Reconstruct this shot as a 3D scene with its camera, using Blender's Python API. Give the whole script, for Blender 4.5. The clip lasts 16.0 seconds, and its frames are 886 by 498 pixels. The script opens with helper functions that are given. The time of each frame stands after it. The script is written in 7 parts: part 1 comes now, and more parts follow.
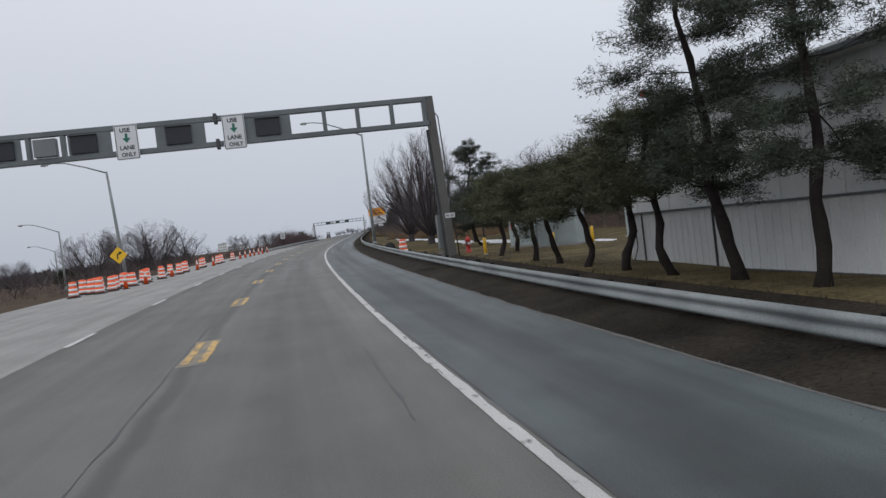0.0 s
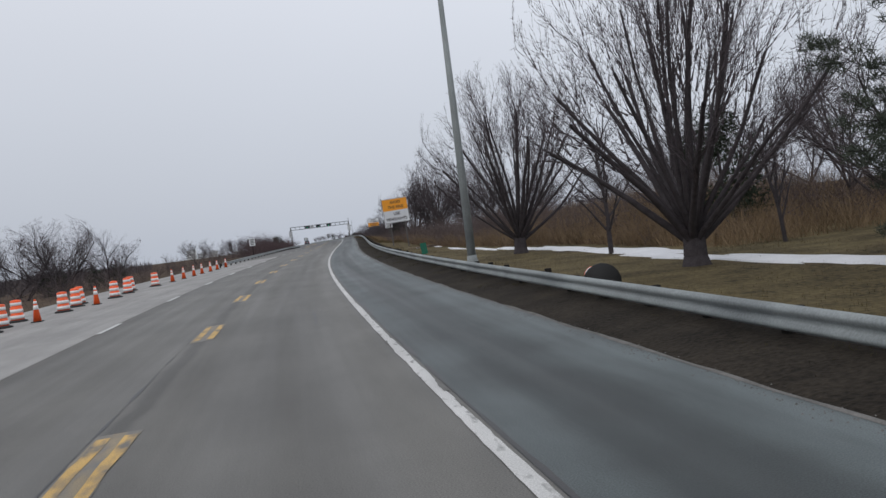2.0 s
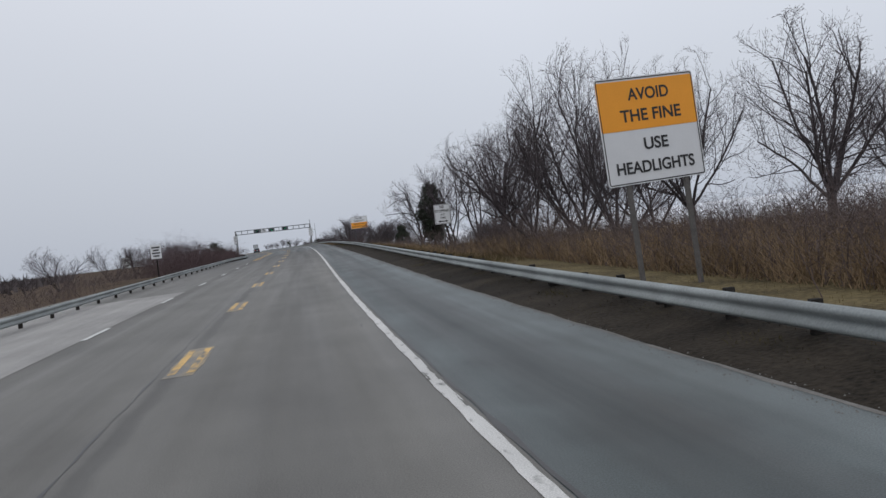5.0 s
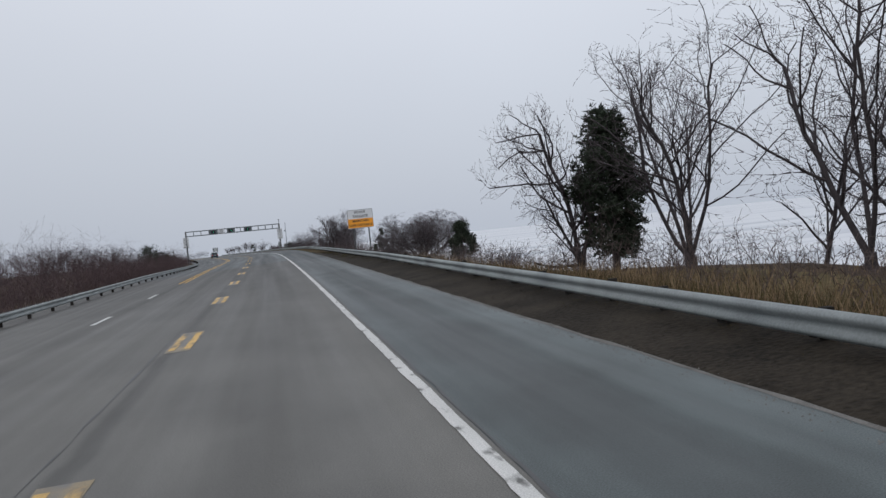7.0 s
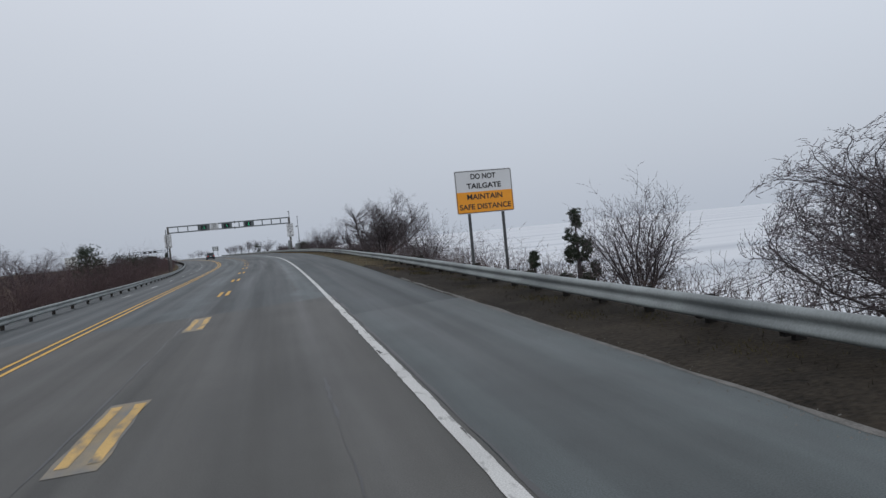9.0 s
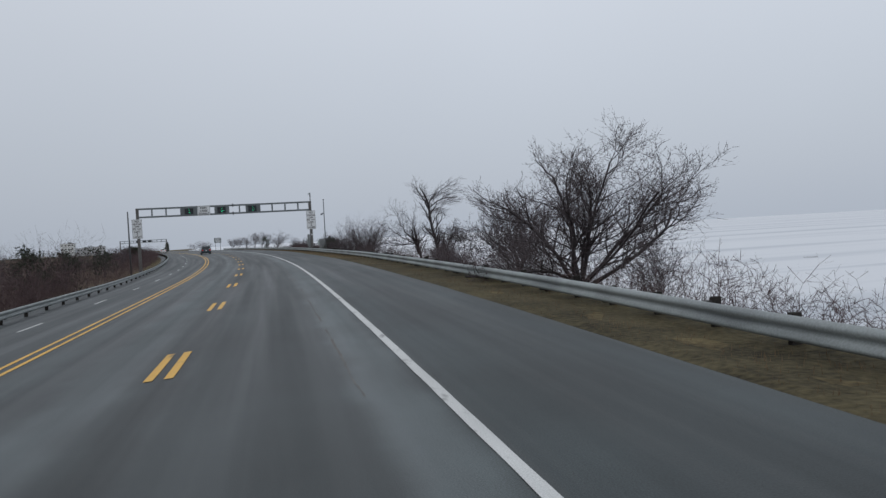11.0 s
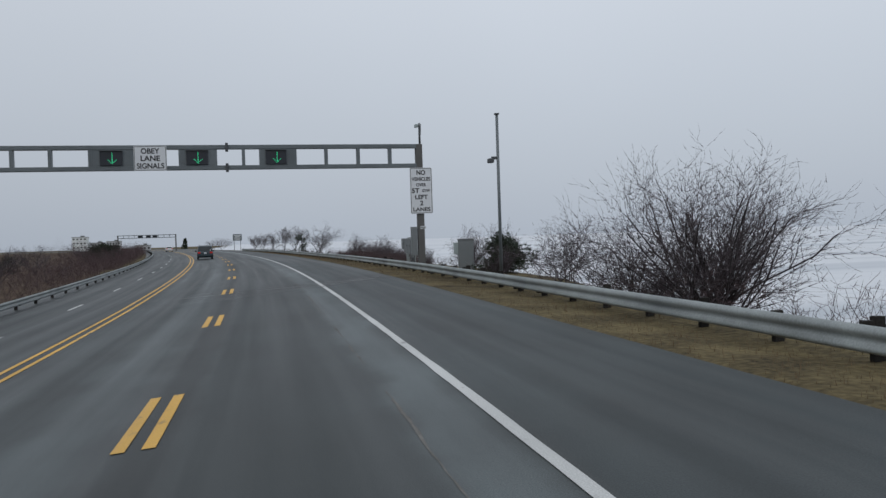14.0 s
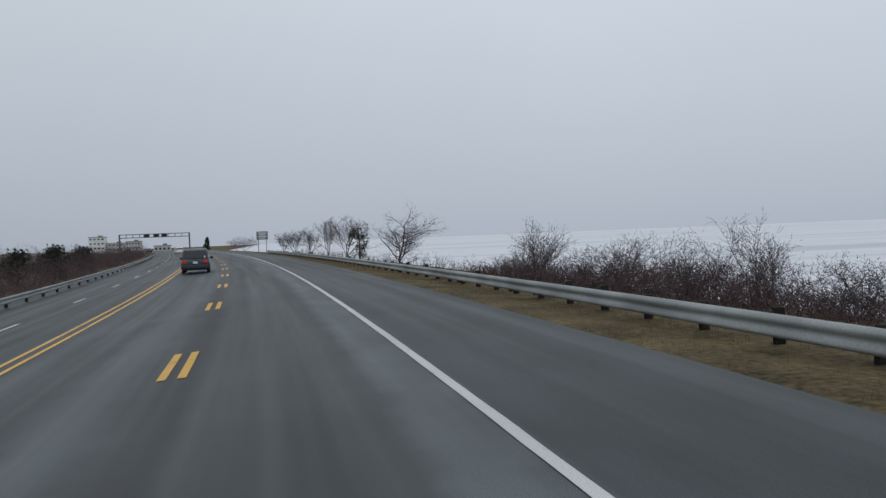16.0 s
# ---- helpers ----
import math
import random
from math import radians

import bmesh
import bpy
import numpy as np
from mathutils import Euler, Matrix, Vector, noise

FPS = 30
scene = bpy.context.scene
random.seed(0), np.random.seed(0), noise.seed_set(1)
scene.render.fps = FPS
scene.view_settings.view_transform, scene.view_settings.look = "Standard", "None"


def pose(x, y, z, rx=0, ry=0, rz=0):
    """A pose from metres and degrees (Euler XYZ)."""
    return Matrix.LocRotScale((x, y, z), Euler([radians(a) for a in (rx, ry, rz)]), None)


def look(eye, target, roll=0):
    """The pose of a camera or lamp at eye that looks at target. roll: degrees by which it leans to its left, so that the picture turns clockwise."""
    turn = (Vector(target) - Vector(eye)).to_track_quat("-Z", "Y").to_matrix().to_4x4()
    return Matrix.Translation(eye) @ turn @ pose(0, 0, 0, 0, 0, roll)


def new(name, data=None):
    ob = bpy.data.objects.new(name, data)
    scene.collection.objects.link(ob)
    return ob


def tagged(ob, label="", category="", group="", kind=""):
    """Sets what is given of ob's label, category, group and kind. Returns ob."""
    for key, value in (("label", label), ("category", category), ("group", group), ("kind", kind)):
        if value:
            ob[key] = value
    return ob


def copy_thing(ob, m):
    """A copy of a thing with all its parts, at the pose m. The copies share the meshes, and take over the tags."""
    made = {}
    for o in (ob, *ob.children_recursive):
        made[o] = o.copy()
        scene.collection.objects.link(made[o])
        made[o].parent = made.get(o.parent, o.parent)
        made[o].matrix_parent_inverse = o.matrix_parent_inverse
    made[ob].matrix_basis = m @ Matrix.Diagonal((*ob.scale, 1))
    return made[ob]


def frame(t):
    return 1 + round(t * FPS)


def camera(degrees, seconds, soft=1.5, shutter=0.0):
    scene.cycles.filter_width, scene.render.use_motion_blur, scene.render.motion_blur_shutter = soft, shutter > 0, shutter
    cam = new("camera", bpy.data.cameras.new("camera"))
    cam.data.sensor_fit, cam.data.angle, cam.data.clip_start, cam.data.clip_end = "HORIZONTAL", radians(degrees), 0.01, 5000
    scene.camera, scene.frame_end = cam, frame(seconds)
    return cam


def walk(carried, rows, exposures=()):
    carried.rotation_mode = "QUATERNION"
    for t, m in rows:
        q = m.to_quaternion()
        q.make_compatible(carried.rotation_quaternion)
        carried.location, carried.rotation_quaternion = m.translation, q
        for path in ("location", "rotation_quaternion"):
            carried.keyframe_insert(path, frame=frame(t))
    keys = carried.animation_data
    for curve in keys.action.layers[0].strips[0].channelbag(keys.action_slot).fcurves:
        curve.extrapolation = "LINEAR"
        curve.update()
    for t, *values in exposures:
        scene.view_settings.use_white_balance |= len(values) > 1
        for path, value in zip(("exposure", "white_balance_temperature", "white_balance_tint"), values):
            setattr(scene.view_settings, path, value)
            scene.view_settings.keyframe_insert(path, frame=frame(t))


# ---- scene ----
cam = camera(56.06, 16.0, soft=1.45)
ROWS = [
    (0, -0.114, 0.000, 1.931, 88.510, 6.890, -11.370),
    (0.5, 0.055, 11.475, 2.014, 88.633, 6.788, -11.734),
    (1, 0.277, 22.723, 2.141, 88.505, 7.702, -12.310),
    (1.5, 0.614, 33.742, 2.273, 88.486, 7.138, -13.030),
    (2, 1.035, 44.533, 2.395, 88.689, 7.096, -13.086),
    (2.5, 1.467, 55.098, 2.509, 88.758, 6.314, -14.339),
    (3, 1.982, 65.433, 2.615, 88.854, 5.853, -14.448),
    (3.5, 2.595, 75.726, 2.723, 88.618, 7.219, -14.752),
    (4, 3.331, 86.164, 2.837, 88.868, 6.978, -15.533),
    (4.5, 4.145, 96.750, 2.956, 88.823, 6.778, -15.428),
    (5, 5.098, 107.478, 3.085, 88.837, 6.652, -16.467),
    (5.5, 6.183, 118.348, 3.228, 88.866, 6.444, -17.428),
    (6, 7.385, 129.361, 3.387, 88.895, 6.233, -18.276),
    (6.5, 8.778, 140.447, 3.563, 88.969, 6.256, -18.341),
    (7, 10.220, 151.567, 3.739, 88.940, 5.831, -18.730),
    (7.5, 11.683, 162.723, 3.909, 89.237, 5.967, -18.306),
    (8, 13.142, 173.919, 4.070, 88.850, 5.311, -18.923),
    (8.5, 14.500, 185.168, 4.222, 89.002, 5.207, -18.845),
    (9, 15.834, 196.458, 4.374, 88.934, 5.434, -18.203),
    (9.5, 17.137, 207.729, 4.525, 89.149, 5.158, -17.885),
    (10, 18.403, 218.921, 4.675, 89.364, 4.885, -17.577),
    (10.5, 19.536, 230.044, 4.808, 89.476, 4.368, -17.264),
    (11, 20.690, 241.087, 4.918, 88.924, 3.232, -17.494),
    (11.5, 21.684, 252.049, 5.005, 88.980, 2.902, -16.972),
    (12, 22.685, 262.933, 5.070, 89.138, 2.663, -17.091),
    (12.5, 23.725, 273.728, 5.125, 88.917, 1.676, -16.548),
    (13, 24.701, 284.554, 5.161, 89.203, 2.299, -16.583),
    (13.5, 25.608, 295.522, 5.178, 89.333, 2.034, -15.893),
    (14, 26.430, 306.631, 5.187, 89.191, 1.814, -15.392),
    (14.5, 27.156, 317.881, 5.209, 89.288, 1.875, -14.740),
    (15, 27.772, 329.273, 5.243, 89.181, 2.343, -14.610),
    (15.5, 28.269, 340.805, 5.291, 89.081, 2.560, -14.009),
    (16, 28.700, 352.477, 5.339, 89.079, 2.276, -13.405),
]
EXPOSURES = [(0.0, 0.0, 6380, 11), (4.0, -0.02, 6380, 11), (8.5, -0.1, 6280, 10), (11.0, -0.2, 6250, 9), (16.0, -0.22, 6220, 8)]
walk(cam, [(t, pose(x, y, z, a, b, c)) for t, x, y, z, a, b, c in ROWS], EXPOSURES)

# ---- world, sun ----
world = bpy.data.worlds.new("overcast")
scene.world = world
world.use_nodes = True
wn, wl = world.node_tree.nodes, world.node_tree.links
wn.clear()
w_out = wn.new("ShaderNodeOutputWorld")
w_bg = wn.new("ShaderNodeBackground")
w_sky = wn.new("ShaderNodeTexSky")
w_sky.sky_type, w_sky.sun_disc = "NISHITA", False
w_sky.sun_elevation, w_sky.sun_rotation = radians(41), radians(229)
w_sky.dust_density, w_sky.air_density = 4.0, 1.5
w_tc = wn.new("ShaderNodeTexCoord")
w_sep = wn.new("ShaderNodeSeparateXYZ")
w_ramp = wn.new("ShaderNodeValToRGB")
w_ramp.color_ramp.elements[0].position, w_ramp.color_ramp.elements[0].color = 0.0, (0.53, 0.57, 0.64, 1)
w_ramp.color_ramp.elements[1].position, w_ramp.color_ramp.elements[1].color = 0.5, (0.92, 0.94, 0.99, 1)
w_noise = wn.new("ShaderNodeTexNoise")
w_noise.inputs["Scale"].default_value, w_noise.inputs["Detail"].default_value = 1.6, 3
w_cl = wn.new("ShaderNodeMapRange")
w_cl.inputs["To Min"].default_value, w_cl.inputs["To Max"].default_value = 0.94, 1.06
w_mul = wn.new("ShaderNodeMix")
w_mul.data_type, w_mul.blend_type = "RGBA", "MULTIPLY"
w_mul.inputs["Factor"].default_value = 1.0
w_mix = wn.new("ShaderNodeMix")
w_mix.data_type = "RGBA"
w_dim = wn.new("ShaderNodeMix")
w_dim.data_type, w_dim.blend_type = "RGBA", "MULTIPLY"
w_dim.inputs["Factor"].default_value = 1.0
w_dim.inputs["B"].default_value = (0.08, 0.08, 0.08, 1)
wl.new(w_tc.outputs["Generated"], w_sep.inputs[0])
wl.new(w_sep.outputs["Z"], w_ramp.inputs[0])
w_side = wn.new("ShaderNodeMapRange")
for key, value in (("From Min", -0.8), ("From Max", 0.4), ("To Min", 0.86), ("To Max", 1.03)):
    w_side.inputs[key].default_value = value
w_both = wn.new("ShaderNodeMath")
w_both.operation = "MULTIPLY"
wl.new(w_sep.outputs["X"], w_side.inputs["Value"])
wl.new(w_cl.outputs[0], w_both.inputs[0])
wl.new(w_side.outputs[0], w_both.inputs[1])
wl.new(w_tc.outputs["Generated"], w_noise.inputs["Vector"])
wl.new(w_noise.outputs["Fac"], w_cl.inputs["Value"])
wl.new(w_ramp.outputs[0], w_mul.inputs["A"])
wl.new(w_both.outputs[0], w_mul.inputs["B"])
wl.new(w_sky.outputs[0], w_dim.inputs["A"])
wl.new(w_mul.outputs["Result"], w_mix.inputs["A"])
wl.new(w_dim.outputs["Result"], w_mix.inputs["B"])
w_mix.inputs["Factor"].default_value = 0.08
wl.new(w_mix.outputs["Result"], w_bg.inputs["Color"])
w_bg.inputs["Strength"].default_value = 1.0
wl.new(w_bg.outputs[0], w_out.inputs["Surface"])

sun = new("sun", bpy.data.lights.new("sun", "SUN"))
sun.data.energy, sun.data.angle, sun.data.color = 0.5, radians(40), (1.0, 0.97, 0.93)
sun.matrix_world = look((-70, -60, 80), (0, 0, 0))


# ---- materials ----
def material(name, color, rough=0.7, metal=0.0, vary=0.25, scale=3.0, fine=40.0, bump=0.15, tint=None, stain=0.0,
             random_obj=0.0, emit=None, spec=0.5, bump_dist=0.01, coords="Object"):
    """Principled with noise at two scales, wear stains and fine relief."""
    m = bpy.data.materials.new(name)
    m.use_nodes = True
    nt = m.node_tree
    n, l = nt.nodes, nt.links
    b = n["Principled BSDF"]
    b.inputs["Roughness"].default_value, b.inputs["Metallic"].default_value = rough, metal
    b.inputs["Specular IOR Level"].default_value = spec
    tc = n.new("ShaderNodeTexCoord")
    big = n.new("ShaderNodeTexNoise")
    big.inputs["Scale"].default_value, big.inputs["Detail"].default_value = scale, 5
    sm = n.new("ShaderNodeTexNoise")
    sm.inputs["Scale"].default_value, sm.inputs["Detail"].default_value = fine, 4
    for t in (big, sm):
        l.new(tc.outputs[coords], t.inputs["Vector"])
    add = n.new("ShaderNodeMath")
    add.operation = "ADD"
    l.new(big.outputs["Fac"], add.inputs[0])
    l.new(sm.outputs["Fac"], add.inputs[1])
    rng = n.new("ShaderNodeMapRange")
    rng.inputs["From Min"].default_value, rng.inputs["From Max"].default_value = 0.6, 1.4
    l.new(add.outputs[0], rng.inputs["Value"])
    mix = n.new("ShaderNodeMix")
    mix.data_type = "RGBA"
    lo = [c * (1 - vary) for c in color]
    hi = [min(1, c * (1 + vary)) for c in (tint or color)]
    mix.inputs["A"].default_value, mix.inputs["B"].default_value = (*lo, 1), (*hi, 1)
    l.new(rng.outputs[0], mix.inputs["Factor"])
    col = mix.outputs["Result"]
    if stain:
        st = n.new("ShaderNodeTexNoise")
        st.inputs["Scale"].default_value, st.inputs["Detail"].default_value = scale * 0.35, 6
        l.new(tc.outputs[coords], st.inputs["Vector"])
        sr = n.new("ShaderNodeMapRange")
        sr.inputs["From Min"].default_value, sr.inputs["From Max"].default_value = 0.5, 0.7
        sr.inputs["To Max"].default_value = stain
        l.new(st.outputs["Fac"], sr.inputs["Value"])
        dk = n.new("ShaderNodeMix")
        dk.data_type = "RGBA"
        l.new(sr.outputs[0], dk.inputs["Factor"])
        l.new(col, dk.inputs["A"])
        dk.inputs["B"].default_value = (*[c * 0.45 for c in color], 1)
        col = dk.outputs["Result"]
    if random_obj:
        oi = n.new("ShaderNodeObjectInfo")
        hv = n.new("ShaderNodeHueSaturation")
        rr = n.new("ShaderNodeMapRange")
        rr.inputs["To Min"].default_value, rr.inputs["To Max"].default_value = 1 - random_obj, 1 + random_obj
        l.new(oi.outputs["Random"], rr.inputs["Value"])
        l.new(rr.outputs[0], hv.inputs["Value"])
        l.new(col, hv.inputs["Color"])
        col = hv.outputs["Color"]
    l.new(col, b.inputs["Base Color"])
    if bump:
        bp = n.new("ShaderNodeBump")
        bp.inputs["Strength"].default_value, bp.inputs["Distance"].default_value = bump, bump_dist
        l.new(sm.outputs["Fac"], bp.inputs["Height"])
        l.new(bp.outputs[0], b.inputs["Normal"])
    if emit:
        b.inputs["Emission Color"].default_value, b.inputs["Emission Strength"].default_value = (*emit[0], 1), emit[1]
    return m


def road_material(name, color, rough, streak=0.3, speck=0.35, blotch=0.2, worn=None, wear=(0.5, 0.62), wear_scale=5.0, darker=None, bands=()):
    """Paving or paint in lane coordinates: streaks along the road, aggregate, blotches, polished wheel tracks, worn-through spots."""
    m = bpy.data.materials.new(name)
    m.use_nodes = True
    nt = m.node_tree
    n, l = nt.nodes, nt.links
    b = n["Principled BSDF"]
    uv = n.new("ShaderNodeUVMap")
    uv.uv_map = "lane"

    def field(su, sv, detail, lo, hi, f0=0.3, f1=0.7):
        mp = n.new("ShaderNodeMapping")
        mp.inputs["Scale"].default_value = (su, sv, 1)
        tx = n.new("ShaderNodeTexNoise")
        tx.inputs["Scale"].default_value, tx.inputs["Detail"].default_value = 1.0, detail
        r = n.new("ShaderNodeMapRange")
        for k, v in (("From Min", f0), ("From Max", f1), ("To Min", lo), ("To Max", hi)):
            r.inputs[k].default_value = v
        l.new(uv.outputs[0], mp.inputs["Vector"])
        l.new(mp.outputs[0], tx.inputs["Vector"])
        l.new(tx.outputs["Fac"], r.inputs["Value"])
        return r.outputs[0], tx

    def times(x, y, op="MULTIPLY"):
        q = n.new("ShaderNodeMath")
        q.operation = op
        l.new(x, q.inputs[0])
        l.new(y, q.inputs[1])
        return q.outputs[0]
    st, _ = field(1.5, 0.09, 6, 1 - streak, 1 + streak)
    bl, _ = field(0.55, 0.3, 7, 1 - blotch, 1 + blotch)
    sp, grit = field(70, 70, 3, 1 - speck, 1 + speck)
    s2, _ = field(6, 1.6, 5, 1 - streak * 0.4, 1 + streak * 0.4)
    val = times(times(times(st, bl), sp), s2)
    for mid, half, gain in bands:
        # polished or sealed bands along the lanes, with uneven edges
        wob, _ = field(0.0, 0.45, 6, -half * 0.55, half * 0.55)
        sx = n.new("ShaderNodeSeparateXYZ")
        l.new(uv.outputs[0], sx.inputs[0])
        off = times(sx.outputs["X"], wob, "ADD")
        dist = n.new("ShaderNodeMath")
        dist.operation = "SUBTRACT"
        l.new(off, dist.inputs[0])
        dist.inputs[1].default_value = mid
        ab = n.new("ShaderNodeMath")
        ab.operation = "ABSOLUTE"
        l.new(dist.outputs[0], ab.inputs[0])
        br = n.new("ShaderNodeMapRange")
        br.interpolation_type = "SMOOTHSTEP"
        for k, v in (("From Min", half * 0.4), ("From Max", half * 1.5), ("To Min", gain), ("To Max", 1.0)):
            br.inputs[k].default_value = v
        l.new(ab.outputs[0], br.inputs["Value"])
        val = times(val, br.outputs[0])
    if darker:
        # the paving colour falls smoothly to a darker tone along the road
        sx = n.new("ShaderNodeSeparateXYZ")
        dr = n.new("ShaderNodeMapRange")
        dr.interpolation_type = "SMOOTHSTEP"
        for k, v in (("From Min", darker[0]), ("From Max", darker[1]), ("To Min", 1.0), ("To Max", darker[2])):
            dr.inputs[k].default_value = v
        l.new(uv.outputs[0], sx.inputs[0])
        l.new(sx.outputs["Y"], dr.inputs["Value"])
        val = times(val, dr.outputs[0])
    hv = n.new("ShaderNodeHueSaturation")
    hv.inputs["Color"].default_value = (*color, 1)
    l.new(val, hv.inputs["Value"])
    col = hv.outputs["Color"]
    if worn:
        w, _ = field(wear_scale, wear_scale * 0.35, 7, 0, 1, *wear)
        mx = n.new("ShaderNodeMix")
        mx.data_type = "RGBA"
        l.new(w, mx.inputs["Factor"])
        l.new(col, mx.inputs["A"])
        mx.inputs["B"].default_value = (*worn, 1)
        col = mx.outputs["Result"]
    l.new(col, b.inputs["Base Color"])
    rg, _ = field(1.6, 0.03, 4, rough - 0.08, rough + 0.1)
    l.new(rg, b.inputs["Roughness"])
    b.inputs["Specular IOR Level"].default_value = 0.4
    bp = n.new("ShaderNodeBump")
    bp.inputs["Strength"].default_value, bp.inputs["Distance"].default_value = 0.5, 0.006
    l.new(grit.outputs["Fac"], bp.inputs["Height"])
    l.new(bp.outputs[0], b.inputs["Normal"])
    return m


CONCRETE = road_material("worn_concrete_lane", (0.114, 0.1115, 0.102), 0.62, streak=0.08, blotch=0.17, speck=0.32, darker=(150, 205, 0.52), bands=((0.0, 0.6, 0.84), (-1.9, 0.14, 0.66), (-5.3, 0.5, 0.86), (1.25, 0.3, 1.12)))
CONCRETE_PALE = road_material("pale_concrete_lane", (0.25, 0.245, 0.235), 0.7, streak=0.14, blotch=0.14, speck=0.25)
SHOULDER = road_material("asphalt_shoulder", (0.062, 0.0755, 0.077), 0.56, streak=0.12, blotch=0.3, speck=0.42, darker=(150, 215, 0.75), bands=((2.95, 0.55, 0.68), (2.2, 0.2, 1.1), (4.35, 0.25, 1.4), (3.85, 0.22, 1.14)))
ASPHALT = road_material("damp_asphalt", (0.0283, 0.0347, 0.0358), 0.56, streak=0.1, blotch=0.24, speck=0.42, bands=((-2.75, 0.5, 1.8), (-1.63, 0.28, 0.58), (1.27, 0.36, 2.3), (0.0, 0.7, 0.86), (-4.4, 0.4, 1.45)))
ASPHALT_SIDE = road_material("dark_damp_shoulder", (0.0248, 0.0325, 0.0345), 0.58, streak=0.12, blotch=0.26, speck=0.5, bands=((3.1, 0.5, 0.82), (2.2, 0.25, 1.15), (4.1, 0.2, 1.15)))
WHITE_LINE_OLD = road_material("chipped_white_paint", (0.50, 0.50, 0.485), 0.6, streak=0.08, blotch=0.14, speck=0.25, worn=(0.11, 0.11, 0.105), wear=(0.57, 0.70), wear_scale=7.0)
YELLOW_OLD = road_material("chipped_yellow_paint", (0.54, 0.345, 0.105), 0.6, streak=0.1, blotch=0.15, speck=0.25, worn=(0.14, 0.13, 0.11), wear=(0.46, 0.66), wear_scale=4.0)
YELLOW_GHOST = road_material("faded_yellow_paint", (0.27, 0.215, 0.13), 0.6, streak=0.15, blotch=0.2, speck=0.3, worn=(0.15, 0.145, 0.135), wear=(0.34, 0.6), wear_scale=3.0)
SEAL = material("crack_sealant", (0.032, 0.032, 0.034), 0.5, vary=0.25)
SCUFF = road_material("pale_salt_film", (0.19, 0.195, 0.2), 0.6, worn=(0.05, 0.054, 0.057), wear=(0.5, 0.8), wear_scale=5.0)
WHITE_LINE = road_material("worn_white_paint", (0.50, 0.51, 0.50), 0.6, streak=0.06, blotch=0.1, speck=0.2, worn=(0.2, 0.2, 0.2), wear=(0.6, 0.72), wear_scale=5.0)
YELLOW_LINE = road_material("worn_yellow_paint", (0.60, 0.35, 0.06), 0.6, streak=0.06, blotch=0.12, speck=0.25, worn=(0.2, 0.15, 0.08), wear=(0.58, 0.72), wear_scale=5.0)
DIRT = material("dark_verge_dirt", (0.012, 0.0105, 0.009), 0.95, vary=0.5, scale=0.8, fine=14, bump=0.8, tint=(0.036, 0.030, 0.023), bump_dist=0.04, spec=0.1, stain=0.6)
WEED = material("olive_winter_weeds", (0.034, 0.030, 0.013), 0.95, vary=0.5, scale=0.8, tint=(0.075, 0.064, 0.028), spec=0.15)
GRAVEL = material("pale_grit", (0.15, 0.146, 0.138), 0.95, vary=0.4, scale=3, fine=45, bump=0.6, spec=0.1)
LITTER = material("leaf_litter", (0.046, 0.034, 0.025), 0.95, vary=0.5, scale=0.7, fine=9, bump=0.8, tint=(0.085, 0.060, 0.041), bump_dist=0.05, spec=0.1)
CAST = material("cast_concrete", (0.26, 0.255, 0.245), 0.8, vary=0.15, scale=2, fine=30)
STEEL_POST = material("brown_grey_steel_post", (0.105, 0.102, 0.098), 0.65, 0.1, vary=0.2, scale=1.2, fine=25, stain=0.35)
TIMBER = material("weathered_timber", (0.16, 0.125, 0.095), 0.9, vary=0.35, scale=4, fine=30, bump=0.4, random_obj=0.3, spec=0.2)
VERGE_GRASS = material("dull_verge_grass", (0.020, 0.018, 0.013), 0.95, vary=0.5, scale=0.7, fine=9, bump=0.8, tint=(0.080, 0.068, 0.038), bump_dist=0.04, spec=0.1)
GRASS_SOIL = material("winter_turf", (0.030, 0.024, 0.017), 0.95, vary=0.5, scale=0.7, fine=9, bump=0.8, tint=(0.122, 0.098, 0.050), bump_dist=0.04, spec=0.1)
SNOW = material("old_snow", (0.66, 0.67, 0.69), 0.6, vary=0.16, scale=1.2, fine=20, bump=0.3, spec=0.3)


